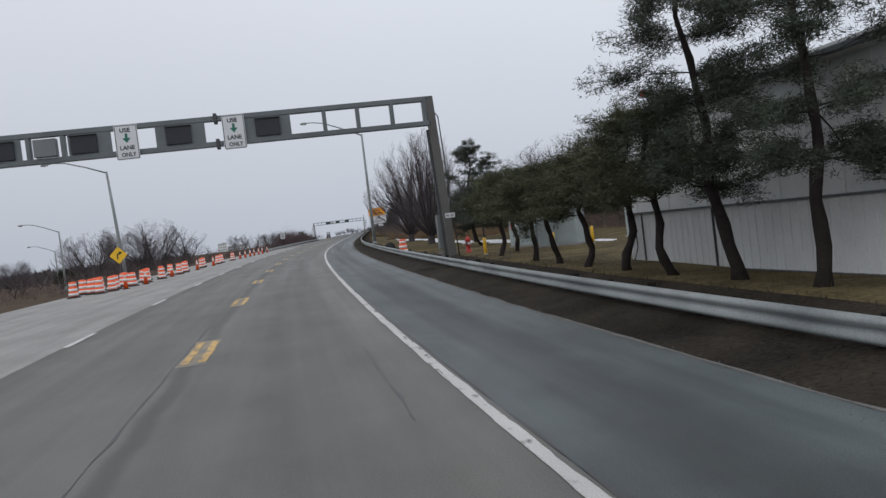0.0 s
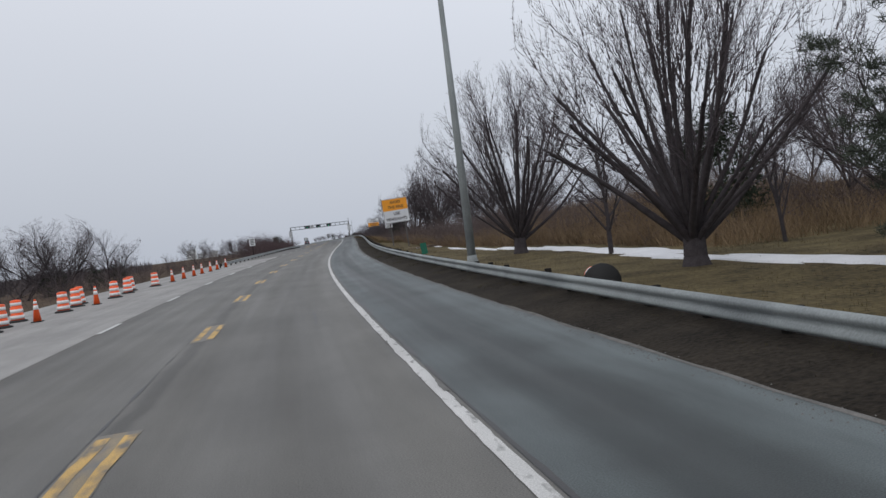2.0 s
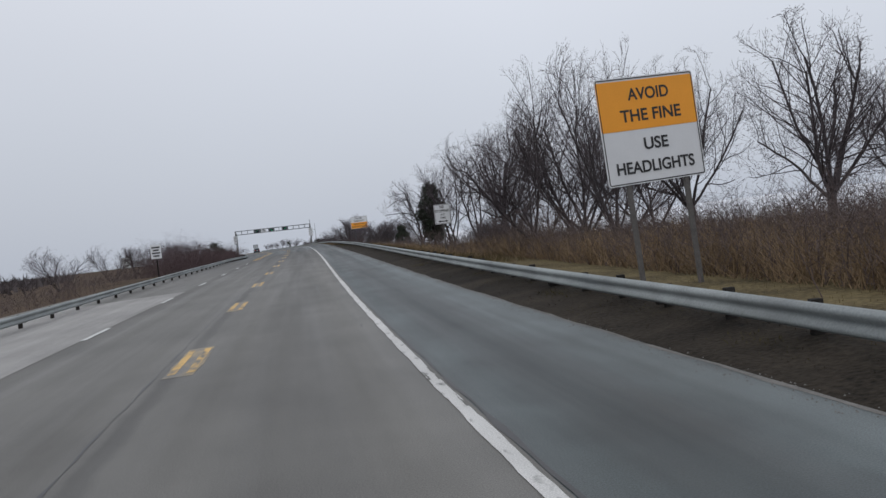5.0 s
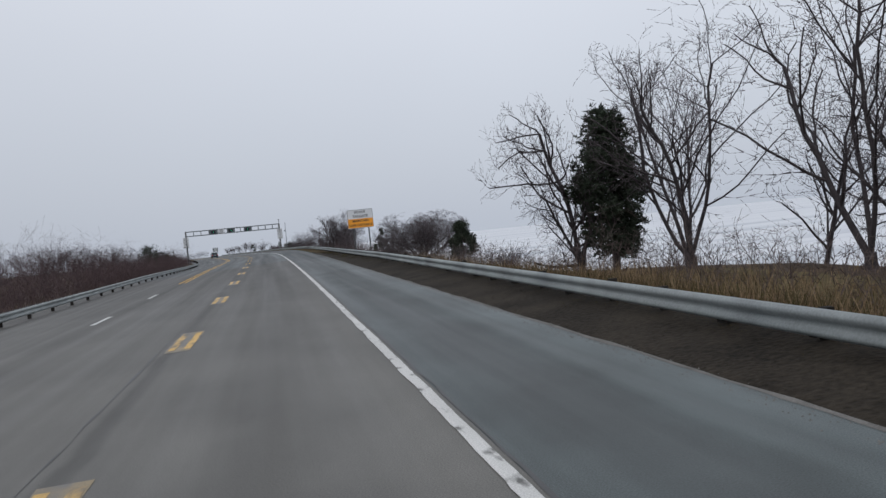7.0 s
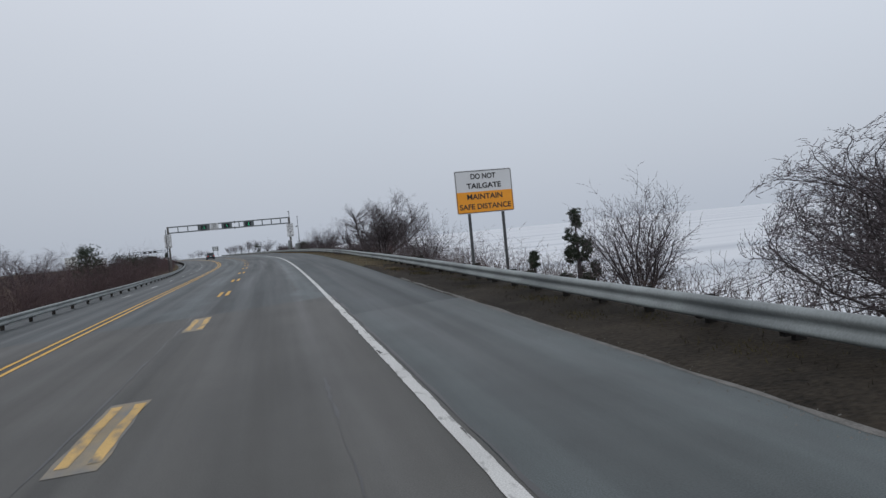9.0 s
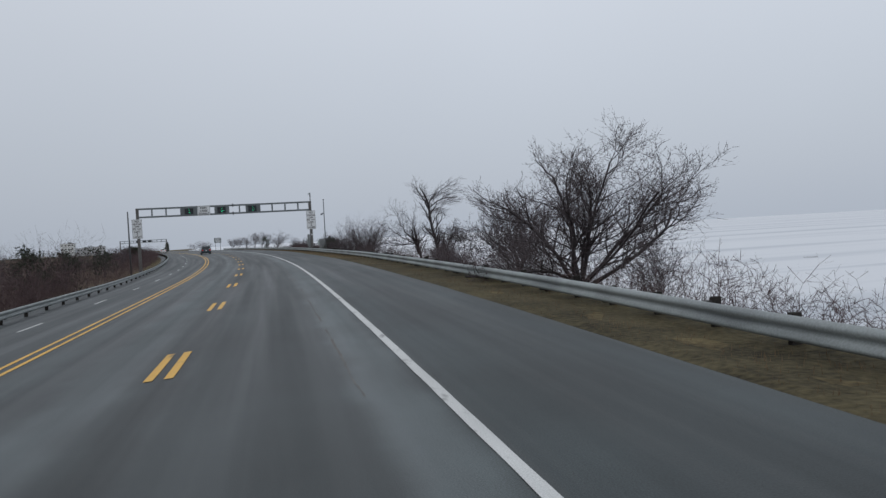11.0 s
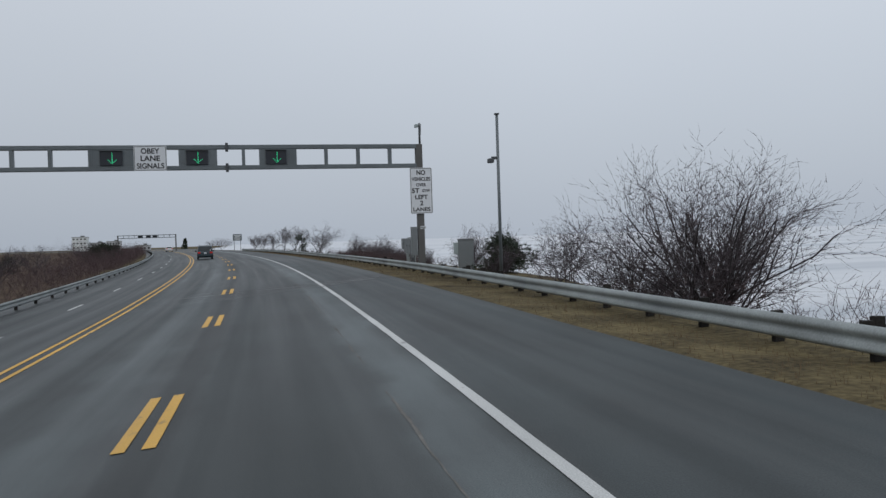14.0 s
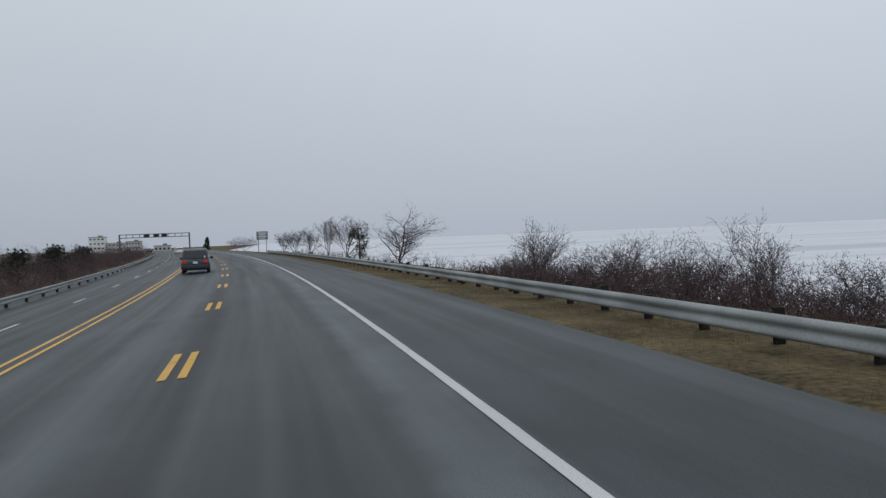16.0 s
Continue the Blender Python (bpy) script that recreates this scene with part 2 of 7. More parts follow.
def ice_material(name, snow, ice):
    """Wind-packed snow in long streaks over grey ice."""
    m = bpy.data.materials.new(name)
    m.use_nodes = True
    n, l = m.node_tree.nodes, m.node_tree.links
    b = n["Principled BSDF"]
    tc = n.new("ShaderNodeTexCoord")
    out = None
    for sx, sy, f0, f1 in ((0.004, 0.05, 0.52, 0.66), (0.02, 0.22, 0.55, 0.75)):
        mp = n.new("ShaderNodeMapping")
        mp.inputs["Scale"].default_value = (sx, sy, 1)
        mp.inputs["Rotation"].default_value = (0, 0, 0.12)
        tx = n.new("ShaderNodeTexNoise")
        tx.inputs["Scale"].default_value, tx.inputs["Detail"].default_value = 1.0, 6
        r = n.new("ShaderNodeMapRange")
        r.inputs["From Min"].default_value, r.inputs["From Max"].default_value = f0, f1
        l.new(tc.outputs["Object"], mp.inputs["Vector"])
        l.new(mp.outputs[0], tx.inputs["Vector"])
        l.new(tx.outputs["Fac"], r.inputs["Value"])
        if out is None:
            out = r.outputs[0]
        else:
            mx = n.new("ShaderNodeMath")
            mx.operation = "MAXIMUM"
            l.new(out, mx.inputs[0])
            l.new(r.outputs[0], mx.inputs[1])
            out = mx.outputs[0]
    mix = n.new("ShaderNodeMix")
    mix.data_type = "RGBA"
    mix.inputs["A"].default_value, mix.inputs["B"].default_value = (*snow, 1), (*ice, 1)
    l.new(out, mix.inputs["Factor"])
    l.new(mix.outputs["Result"], b.inputs["Base Color"])
    b.inputs["Roughness"].default_value, b.inputs["Specular IOR Level"].default_value = 0.7, 0.2
    return m


ICE = ice_material("wind_streaked_lake_ice", (0.63, 0.65, 0.68), (0.47, 0.50, 0.54))
GALV = material("galvanised_steel", (0.26, 0.285, 0.285), 0.72, 0.15, vary=0.3, scale=1.2, fine=30, bump=0.15, stain=0.5)
STEEL_GREY = material("grey_painted_steel", (0.14, 0.16, 0.17), 0.55, 0.2, vary=0.15, scale=1.2, fine=25, bump=0.1, stain=0.35)
STEEL_DARK = material("weathered_dark_steel", (0.07, 0.075, 0.08), 0.55, 0.3, vary=0.25, scale=2, stain=0.3)
SIGN_POST = material("weathered_grey_sign_post", (0.115, 0.110, 0.106), 0.85, vary=0.3, scale=4, fine=30, bump=0.3, spec=0.15)
POST_WOOD = material("weathered_rail_post", (0.026, 0.024, 0.022), 0.9, vary=0.35, scale=4, fine=30, bump=0.4, random_obj=0.35, spec=0.15)
SIGN_WHITE = material("white_sign_sheeting", (0.66, 0.68, 0.70), 0.45, vary=0.05, scale=1.5, stain=0.08)
SIGN_ORANGE = material("amber_sign_sheeting", (0.85, 0.34, 0.02), 0.45, vary=0.06, scale=1.5)
SIGN_BLACK = material("black_sign_ink", (0.02, 0.02, 0.022), 0.5, vary=0.1)
SIGN_GREEN = material("green_sign_sheeting", (0.016, 0.15, 0.095), 0.5, vary=0.1)
SIGN_YELLOW = material("yellow_sign_sheeting", (0.80, 0.50, 0.02), 0.5, vary=0.08)
LENS = material("dark_signal_lens", (0.015, 0.018, 0.025), 0.25, vary=0.2)
LED = material("lit_green_diodes", (0.02, 0.5, 0.25), 0.4, vary=0.0, emit=((0.05, 1.0, 0.40), 1.1))
ORANGE = material("orange_plastic", (0.80, 0.10, 0.015), 0.5, vary=0.12, scale=3, stain=0.2, random_obj=0.12)
BAND = material("reflective_white_band", (0.75, 0.75, 0.74), 0.4, vary=0.08, stain=0.15)
RUBBER = material("black_rubber", (0.02, 0.02, 0.02), 0.8, vary=0.3)
SHED = material("grey_sheet_metal", (0.70, 0.72, 0.72), 0.6, 0.0, vary=0.1, scale=0.8, fine=18, bump=0.15, stain=0.3)
CABINET = material("grey_green_cabinet_paint", (0.32, 0.37, 0.37), 0.5, vary=0.1, scale=1.5, stain=0.25)
CABINET_GREY = material("grey_cabinet_paint", (0.165, 0.18, 0.185), 0.5, vary=0.12, scale=1.5, stain=0.3)
YELLOW = material("yellow_bollard_paint", (0.75, 0.45, 0.03), 0.5, vary=0.15, stain=0.3)
RED = material("red_paint", (0.55, 0.04, 0.03), 0.5, vary=0.15)
PINE_BARK = material("dark_pine_bark", (0.028, 0.023, 0.022), 0.95, vary=0.4, scale=6, fine=40, bump=0.6, spec=0.15)
BARK = material("dark_bark", (0.058, 0.051, 0.054), 0.9, vary=0.4, scale=6, fine=40, bump=0.5, spec=0.15)
TWIG = material("bare_twigs", (0.094, 0.080, 0.086), 0.9, vary=0.3, scale=3, spec=0.15)
NEEDLE = material("dark_pine_needles", (0.034, 0.043, 0.037), 0.8, vary=0.5, scale=1.5, tint=(0.068, 0.080, 0.060), spec=0.15)
NEEDLE_OLIVE = material("olive_pine_needles", (0.044, 0.052, 0.038), 0.8, vary=0.5, scale=0.9, tint=(0.096, 0.101, 0.060), random_obj=0.2, spec=0.15)
CEDAR = material("dark_cedar_foliage", (0.020, 0.028, 0.022), 0.8, vary=0.5, scale=2, tint=(0.044, 0.056, 0.038), spec=0.15)
BRUSH = material("dry_brown_brush", (0.090, 0.064, 0.043), 0.95, vary=0.4, scale=0.6, tint=(0.165, 0.116, 0.072), spec=0.15)
REED = material("dry_tan_grass", (0.140, 0.098, 0.060), 0.95, vary=0.45, scale=0.35, tint=(0.27, 0.195, 0.118), spec=0.15)
SHRUB_RED = material("reddish_leafless_stems", (0.088, 0.062, 0.064), 0.9, vary=0.35, scale=0.4, spec=0.15)
SHRUB = material("leafless_shrub_stems", (0.105, 0.083, 0.079), 0.9, vary=0.35, scale=1, spec=0.15)
VAN_PAINT = material("dark_blue_green_car_paint", (0.035, 0.05, 0.06), 0.3, 0.3, vary=0.1, scale=1.5, bump=0.0, stain=0.2)
CAR_WHITE = material("white_car_paint", (0.65, 0.66, 0.67), 0.3, vary=0.05, bump=0.0)
GLASS_DARK = material("tinted_car_glass", (0.02, 0.025, 0.028), 0.08, vary=0.1, bump=0.0)
TAIL = material("red_tail_lamp", (0.45, 0.02, 0.02), 0.2, vary=0.1, bump=0.0, emit=((1.0, 0.05, 0.03), 0.1))
RIM = material("alloy_rim", (0.4, 0.4, 0.41), 0.35, 0.8, vary=0.1)
BUILDING = material("pale_building_wall", (0.45, 0.46, 0.47), 0.8, vary=0.1, scale=0.2)
FAR_WOOD = material("far_woods", (0.085, 0.075, 0.075), 0.95, vary=0.35, scale=0.05, spec=0.1)

# ---- the road's line: curvature, grade and cross slope along its length ----
BEND_S = np.arange(-20, 621, 20.0)
BEND = [-0.001008, -0.000892, -0.000769, -0.000734, -0.000868, -0.0011, -0.001117, -0.000848, -0.000398, 2.2e-05, 0.000225, 0.000224, 0.0002, 0.000251, 0.000392, 0.000601, 0.000819, 0.000928, 0.000979, 0.000963, 0.000907, 0.000839, 0.000765, 0.000683, 0.000592, 0.000493, 0.00039, 0.000289, 0.000191, 9.8e-05, 9e-06, -7.8e-05, -0.000163]
SLOPE_S = np.arange(-20, 621, 40.0)
GRADE = [-0.002462, 0.012377, 0.010093, 0.011585, 0.016067, 0.013323, 0.013274, 0.006788, 0.000621, 0.004553, 0.002045, 0.002618, 0.001354, 0.000452, 0.000228, 0.00013, 9e-05]
BANK = [-0.000742, 0.000797, -0.011924, -0.007769, -0.021248, -0.031555, -0.046927, -0.077725, -0.090432, -0.087475, -0.06559, -0.049918, -0.038172, -0.029738, -0.024025, -0.02049, -0.018799]
LINE = np.arange(-20, 901, 1.0)
_psi = np.cumsum(np.where(LINE < 600, np.interp(LINE, BEND_S, BEND), 0.0025))
_psi -= _psi[20]
_x, _y = np.cumsum(-np.sin(_psi)), np.cumsum(np.cos(_psi))
_z = np.cumsum(np.interp(LINE, SLOPE_S, GRADE))
_x, _y, _z = _x - _x[20], _y - _y[20], _z - _z[20]
_b = np.interp(LINE, SLOPE_S, BANK)


def along(s):
    """Heading, x, y, z and cross slope of the road at s metres; straight on past its ends."""
    c = min(max(s, LINE[0]), LINE[-1])
    h = float(np.interp(c, LINE, _psi))
    e = s - c
    return (h, float(np.interp(c, LINE, _x)) - e * math.sin(h), float(np.interp(c, LINE, _y)) + e * math.cos(h),
            float(np.interp(c, LINE, _z)), float(np.interp(c, LINE, _b)))


def at(s, d, up=0.0):
    """The place s metres along the road, d to its right, up over its (cross-sloped) plane."""
    h, x, y, z, b = along(s)
    return Vector((x + d * math.cos(h), y + d * math.sin(h), z - min(max(d, -14), 8) * math.sin(b) + up))


def paved(s):
    """How far the uneven outer edge of the shoulder lies from its usual line."""
    return float(np.interp(s, [9, 52, 95, 150, 195, 250, 305, 360], [-0.15, -0.22, 0.0, -0.18, -0.3, -0.16, -0.12, -0.16]))


def ease(a, b, t):
    t = min(max((t - a) / (b - a), 0), 1)
    return t * t * (3 - 2 * t)


LAKE_Z = 0.1


def ground_up(s, d):
    """Height of the ground over the road's plane at (s, d)."""
    if d > 4.3:
        sink = -0.12 + 0.33 * ease(180, 250, s)
        u = -0.03 - sink * ease(4.5, 6.4, d) - (0.36 - 0.26 * (1 - ease(90, 128, s)) - 0.23 * ease(180, 250, s)) * ease(6.5, 9.0, d)
        u += (0.24 * ease(5.9, 7.2, d) - 0.12 * ease(7.8, 10.5, d)) * (1 - ease(34, 50, s))
        hill = 1.35 * ease(13.6, 22, d) * ease(66, 92, s) * (1 - ease(110, 142, s))
        u += hill
        low = float(np.interp(s, [172, 186, 215, 245, 326, 334], [0.0, 0.55, 0.65, 1.0, 1.0, 0.0]))
        u -= 1.15 * ease(6.6, 10.0, d) * low
        edge = float(np.interp(s, [150, 181, 190, 235, 326, 334], [13.4, 13.4, 11.4, 11.4, 11.7, 9.1]))
        fall = ease(edge, edge + float(np.interp(s, [182, 245], [6.0, 10.0])), d) * ease(146, 166, s)
        return u - fall * (at(s, d).z + u - LAKE_Z + 0.6)
    if d < -14:
        return -0.25 - 2.6 * (1 - ease(-46, -17, d)) + 0.6 * noise.noise(Vector((s * 0.05, d * 0.05, 2)))
    return -0.06


def on_ground(s, d):
    p = at(s, d, ground_up(s, d))
    return p


def facing(s, d, up=None, turn=0.0):
    """Pose at (s, d) with y along the road, x to its right, on the ground unless up is given (over the road's plane)."""
    p = on_ground(s, d) if up is None else at(s, d, up)
    return Matrix.Translation(p) @ Matrix.Rotation(along(s)[0] + radians(turn), 4, "Z")


# ---- mesh helpers ----
def mesh_of(name, verts, faces, mat, smooth=False):
    me = bpy.data.meshes.new(name)
    me.from_pydata([tuple(v) for v in verts], [], faces)
    me.materials.append(mat)
    if smooth:
        me.polygons.foreach_set("use_smooth", [True] * len(me.polygons))
    me.update()
    return me


def from_bm(name, bm, mat, smooth=False):
    bmesh.ops.recalc_face_normals(bm, faces=bm.faces)
    me = bpy.data.meshes.new(name)
    bm.to_mesh(me)
    bm.free()
    me.materials.append(mat)
    if smooth:
        me.polygons.foreach_set("use_smooth", [True] * len(me.polygons))
    return me


def part(name, data, parent, m=None, label=""):
    ob = new(name, data)
    ob.parent = parent
    if m is not None:
        ob.matrix_basis = m
    if label:
        ob["label"] = label
    return ob


def thing(name, m, label, category, group="", kind=""):
    ob = new(name)
    ob.matrix_basis = m
    return tagged(ob, label, category, group, kind)


def box_bm(w, d, h, c=(0, 0, 0), bevel=0.0, bm=None):
    bm = bm or bmesh.new()
    r = bmesh.ops.create_cube(bm, size=1.0, matrix=Matrix.Translation(c) @ Matrix.Diagonal((w, d, h, 1)))
    if bevel:
        es = list({e for v in r["verts"] for e in v.link_edges})
        bmesh.ops.bevel(bm, geom=es, offset=bevel, segments=2, affect="EDGES", profile=0.6)
    return bm


def box(name, w, d, h, mat, c=(0, 0, 0), bevel=0.01):
    return from_bm(name, box_bm(w, d, h, c, bevel), mat)


def tube(name, pts, radii, mat, sides=10, smooth=True, cap=True):
    """A tapered tube along points."""
    vs, fs = [], []
    pts = [Vector(p) for p in pts]
    for i, p in enumerate(pts):
        t = (pts[min(i + 1, len(pts) - 1)] - pts[max(i - 1, 0)]).normalized()
        a = t.cross(Vector((0.3, 0.9, 0.1)) if abs(t.z) > 0.8 else Vector((0, 0, 1))).normalized()
        b = t.cross(a)
        for k in range(sides):
            w = 2 * math.pi * k / sides
            vs.append(p + (a * math.cos(w) + b * math.sin(w)) * radii[i])
    for i in range(len(pts) - 1):
        for k in range(sides):
            k2 = (k + 1) % sides
            fs.append((i * sides + k, i * sides + k2, (i + 1) * sides + k2, (i + 1) * sides + k))
    if cap:
        fs.append(tuple(range(sides))[::-1])
        fs.append(tuple(range((len(pts) - 1) * sides, len(pts) * sides)))
    return mesh_of(name, vs, fs, mat, smooth)


def lathe(name, prof, mat, sides=20, smooth=True):
    vs, fs = [], []
    for r, z in prof:
        for k in range(sides):
            w = 2 * math.pi * k / sides
            vs.append((r * math.cos(w), r * math.sin(w), z))
    for i in range(len(prof) - 1):
        for k in range(sides):
            k2 = (k + 1) % sides
            fs.append((i * sides + k, i * sides + k2, (i + 1) * sides + k2, (i + 1) * sides + k))
    fs.append(tuple(range(sides))[::-1])
    fs.append(tuple(range((len(prof) - 1) * sides, len(prof) * sides)))
    return mesh_of(name, vs, fs, mat, smooth)


_letters = {}


def letters(text, height, mat, width=None):
    """Built-in font as a thin mesh, upright in the xz plane, seen from -y, centred."""
    key = (text, height, mat.name, width)
    if key in _letters:
        return _letters[key]
    cu = bpy.data.curves.new("letters", "FONT")
    cu.body, cu.size, cu.align_x, cu.align_y, cu.extrude, cu.offset = text, 1.0, "CENTER", "CENTER", 0.004, 0.02
    tmp = bpy.data.objects.new("letters", cu)
    scene.collection.objects.link(tmp)
    me = bpy.data.meshes.new_from_object(tmp.evaluated_get(bpy.context.evaluated_depsgraph_get()))
    bpy.data.objects.remove(tmp)
    co = np.empty(len(me.vertices) * 3)
    me.vertices.foreach_get("co", co)
    co = co.reshape(-1, 3)
    lo, hi = co.min(0), co.max(0)
    k = height / max(hi[1] - lo[1], 1e-6)
    kx = k if width is None else width / max(hi[0] - lo[0], 1e-6)
    o = np.stack([(co[:, 0] - (lo[0] + hi[0]) / 2) * kx, -co[:, 2], (co[:, 1] - (lo[1] + hi[1]) / 2) * k], 1)
    me.vertices.foreach_set("co", o.ravel())
    me.materials.clear()
    me.materials.append(mat)
    me.update()
    _letters[key] = me
    return me


def plate_mesh(name, w, h, mat, r=0.06, thick=0.012):
    """A sign plate with rounded corners in the xz plane, front at y = -thick / 2."""
    pts = []
    for cx, cz, a0 in ((w / 2 - r, h / 2 - r, 0), (-w / 2 + r, h / 2 - r, 90), (-w / 2 + r, -h / 2 + r, 180), (w / 2 - r, -h / 2 + r, 270)):
        for k in range(5):
            a = radians(a0 + 90 * k / 4)
            pts.append((cx + r * math.cos(a), cz + r * math.sin(a)))
    n = len(pts)
    vs = [(x, -thick / 2, z) for x, z in pts] + [(x, thick / 2, z) for x, z in pts]
    fs = [tuple(range(n)), tuple(range(2 * n - 1, n - 1, -1))]
    fs += [(k, n + k, n + (k + 1) % n, (k + 1) % n) for k in range(n)]
    return mesh_of(name, vs, fs, mat)


def border_mesh(name, w, h, mat, r=0.05, line=0.02, y=-0.009):
    outer, inner = [], []
    for ring, dw in ((outer, 0), (inner, line)):
        rr = max(r - dw, 0.01)
        for cx, cz, a0 in ((w / 2 - r, h / 2 - r, 0), (-w / 2 + r, h / 2 - r, 90), (-w / 2 + r, -h / 2 + r, 180), (w / 2 - r, -h / 2 + r, 270)):
            for k in range(5):
                a = radians(a0 + 90 * k / 4)
                ring.append((cx + rr * math.cos(a), y, cz + rr * math.sin(a)))
    n = len(outer)
    return mesh_of(name, outer + inner, [(k, (k + 1) % n, n + (k + 1) % n, n + k) for k in range(n)], mat)


def strip(name, s0, s1, step, ds, up, mat, wobble=0.0, thick=0.0, seed=0, bend=None):
    """A ribbon of road surface between s0 and s1 through the offsets ds; up may be a function of (s, d); bend shifts the outer edge along the road."""
    n = max(1, int(math.ceil((s1 - s0) / step)))
    vs, fs = [], []
    for i in range(n + 1):
        s = s0 + (s1 - s0) * i / n
        for k, d in enumerate(ds):
            dd = d + (bend(s) if bend and d > 4.4 else 0.0)
            if wobble:
                dd += wobble * (noise.noise(Vector((s * 0.9, k * 7.3 + seed, 0))) + 0.6 * noise.noise(Vector((s * 4, k * 3.1 + seed, 5))))
            vs.append(at(s, dd, up(s, d) if callable(up) else up))
    m = len(ds)
    for i in range(n):
        for k in range(m - 1):
            fs.append((i * m + k, i * m + k + 1, (i + 1) * m + k + 1, (i + 1) * m + k))
    if thick:
        o = len(vs)
        for i in range(n + 1):
            for k in (0, m - 1):
                vs.append(vs[i * m + k] - Vector((0, 0, thick)))
        for i in range(n):
            fs.append((o + 2 * i, i * m, (i + 1) * m, o + 2 * i + 2))
            fs.append((i * m + m - 1, o + 2 * i + 1, o + 2 * i + 3, (i + 1) * m + m - 1))
    me = mesh_of(name, vs, fs, mat)
    # lane coordinates in metres: u to the right, v along the road
    sd = [(d, s0 + (s1 - s0) * i / n) for i in range(n + 1) for d in ds]
    sd += [(ds[k], s0 + (s1 - s0) * i / n) for i in range(n + 1) for k in (0, m - 1)] if thick else []
    uv = me.uv_layers.new(name="lane")
    ix = np.empty(len(me.loops), dtype=np.int32)
    me.loops.foreach_get("vertex_index", ix)
    uv.data.foreach_set("uv", np.array(sd, dtype=np.float32)[ix].ravel())
    return me


# ---- ground, lake, road ----
EDGE = 1.733          # right edge line
DASH = EDGE - 3.5     # dashed line between our lane and the next
CHANGE = 222.0        # old concrete ends, newer asphalt begins
END = 900.0

s_rows = [-400, -200, -120] + [-60 + 4 * i for i in range(0, 170)] + [640, 680, 740, 820, 900]
d_cols = [-420, -250, -150, -100, -70, -50, -40, -32, -26, -21, -17, -14.2, -10, -5, 0, 4.2, 4.6, 5.1, 5.7, 6.1, 6.6, 7.4, 8.5, 10, 12, 14, 16, 18, 20.5, 23, 26, 30, 38, 50, 80, 140, 260, 600]
gv, gf = [], []
for s in s_rows:
    for d in d_cols:
        p = on_ground(s, d)
        rough = 0.05 if abs(d) < 16 else 0.18
        if d > 7.3 or d < -14:
            p.z += rough * noise.noise(Vector((p.x * 0.35, p.y * 0.35, 1.0)))
        gv.append(p)
for i in range(len(s_rows) - 1):
    for k in range(len(d_cols) - 1):
        a = i * len(d_cols) + k
        gf.append((a, a + 1, a + len(d_cols) + 1, a + len(d_cols)))
ground_mesh = mesh_of("ground", gv, gf, GRASS_SOIL, True)
ground_mesh.materials.append(LITTER)
for i, f in enumerate(gf):
    s, d = s_rows[i // (len(d_cols) - 1)], d_cols[i % (len(d_cols) - 1)]
    # leaf litter under the woods and on the wooded banks
    if (s < 166 and d >= (20 if s < 104 else 16)) or (146 <= s < 240 and d >= 12) or d <= -17:
        ground_mesh.polygons[i].material_index = 1
ground = tagged(new("ground", ground_mesh), "brown winter turf beside the highway", "ground", kind="structure")
far_ground = tagged(new("far_ground", mesh_of("far_ground", [(-6000, -5000, -3.2), (6000, -5000, -3.2), (6000, 7000, -3.2), (-6000, 7000, -3.2)], [(0, 1, 2, 3)], GRASS_SOIL)),
                    "flat brown land out to the horizon", "ground", kind="structure")
lake = tagged(new("lake", mesh_of("lake", [(20, 150, LAKE_Z), (5000, -400, LAKE_Z), (5000, 6000, LAKE_Z), (150, 6000, LAKE_Z), (8, 820, LAKE_Z), (24, 420, LAKE_Z)],
                                  [(0, 1, 2, 3, 4, 5)], ICE)), "frozen lake covered with pale snow", "lake", kind="structure")

road = tagged(new("road", strip("road", -60, CHANGE, 3, [-14.2, -9, DASH - 3.6, DASH, 0, EDGE + 0.12], 0.0, CONCRETE)), "worn pale grey concrete highway lanes", "road", kind="structure")
road_far = tagged(new("road_asphalt", strip("road_asphalt", CHANGE, END, 3, [-12.2, -9, DASH - 3.6, DASH, 0, EDGE + 0.12], 0.0, ASPHALT)), "damp dark asphalt highway lanes", "road", kind="structure")
shoulder = tagged(new("shoulder", strip("shoulder", -60, CHANGE - 6, 3, [EDGE + 0.12, 3.4, 4.65], -0.004, SHOULDER, wobble=0.02, bend=paved)), "blue-grey asphalt shoulder", "road", kind="structure")
shoulder_far = tagged(new("shoulder_far", strip("shoulder_far", CHANGE - 6, END, 3, [EDGE + 0.12, 3.4, 4.55], -0.004, ASPHALT_SIDE, wobble=0.02, bend=paved)), "dark asphalt shoulder", "road", kind="structure")
verge = tagged(new("verge", strip("verge", -60, 238, 1.0, [4.58, 4.8, 5.2, 5.8, 6.3, 6.95], lambda s, d: ground_up(s, d) + (0.03 if d > 4.7 else 0.0) + 0.02 * noise.noise(Vector((s, d * 2, 0))), DIRT, wobble=0.12, bend=paved)),
               "strip of dark dirt and gravel under the guardrail", "verge", kind="structure")
tagged(new("outer_lane", strip("outer_lane", -60, 150, 3, [-14.15, -11, DASH - 3.7], 0.006, CONCRETE_PALE)), "pale concrete outer lane closed for works", "road", kind="structure")

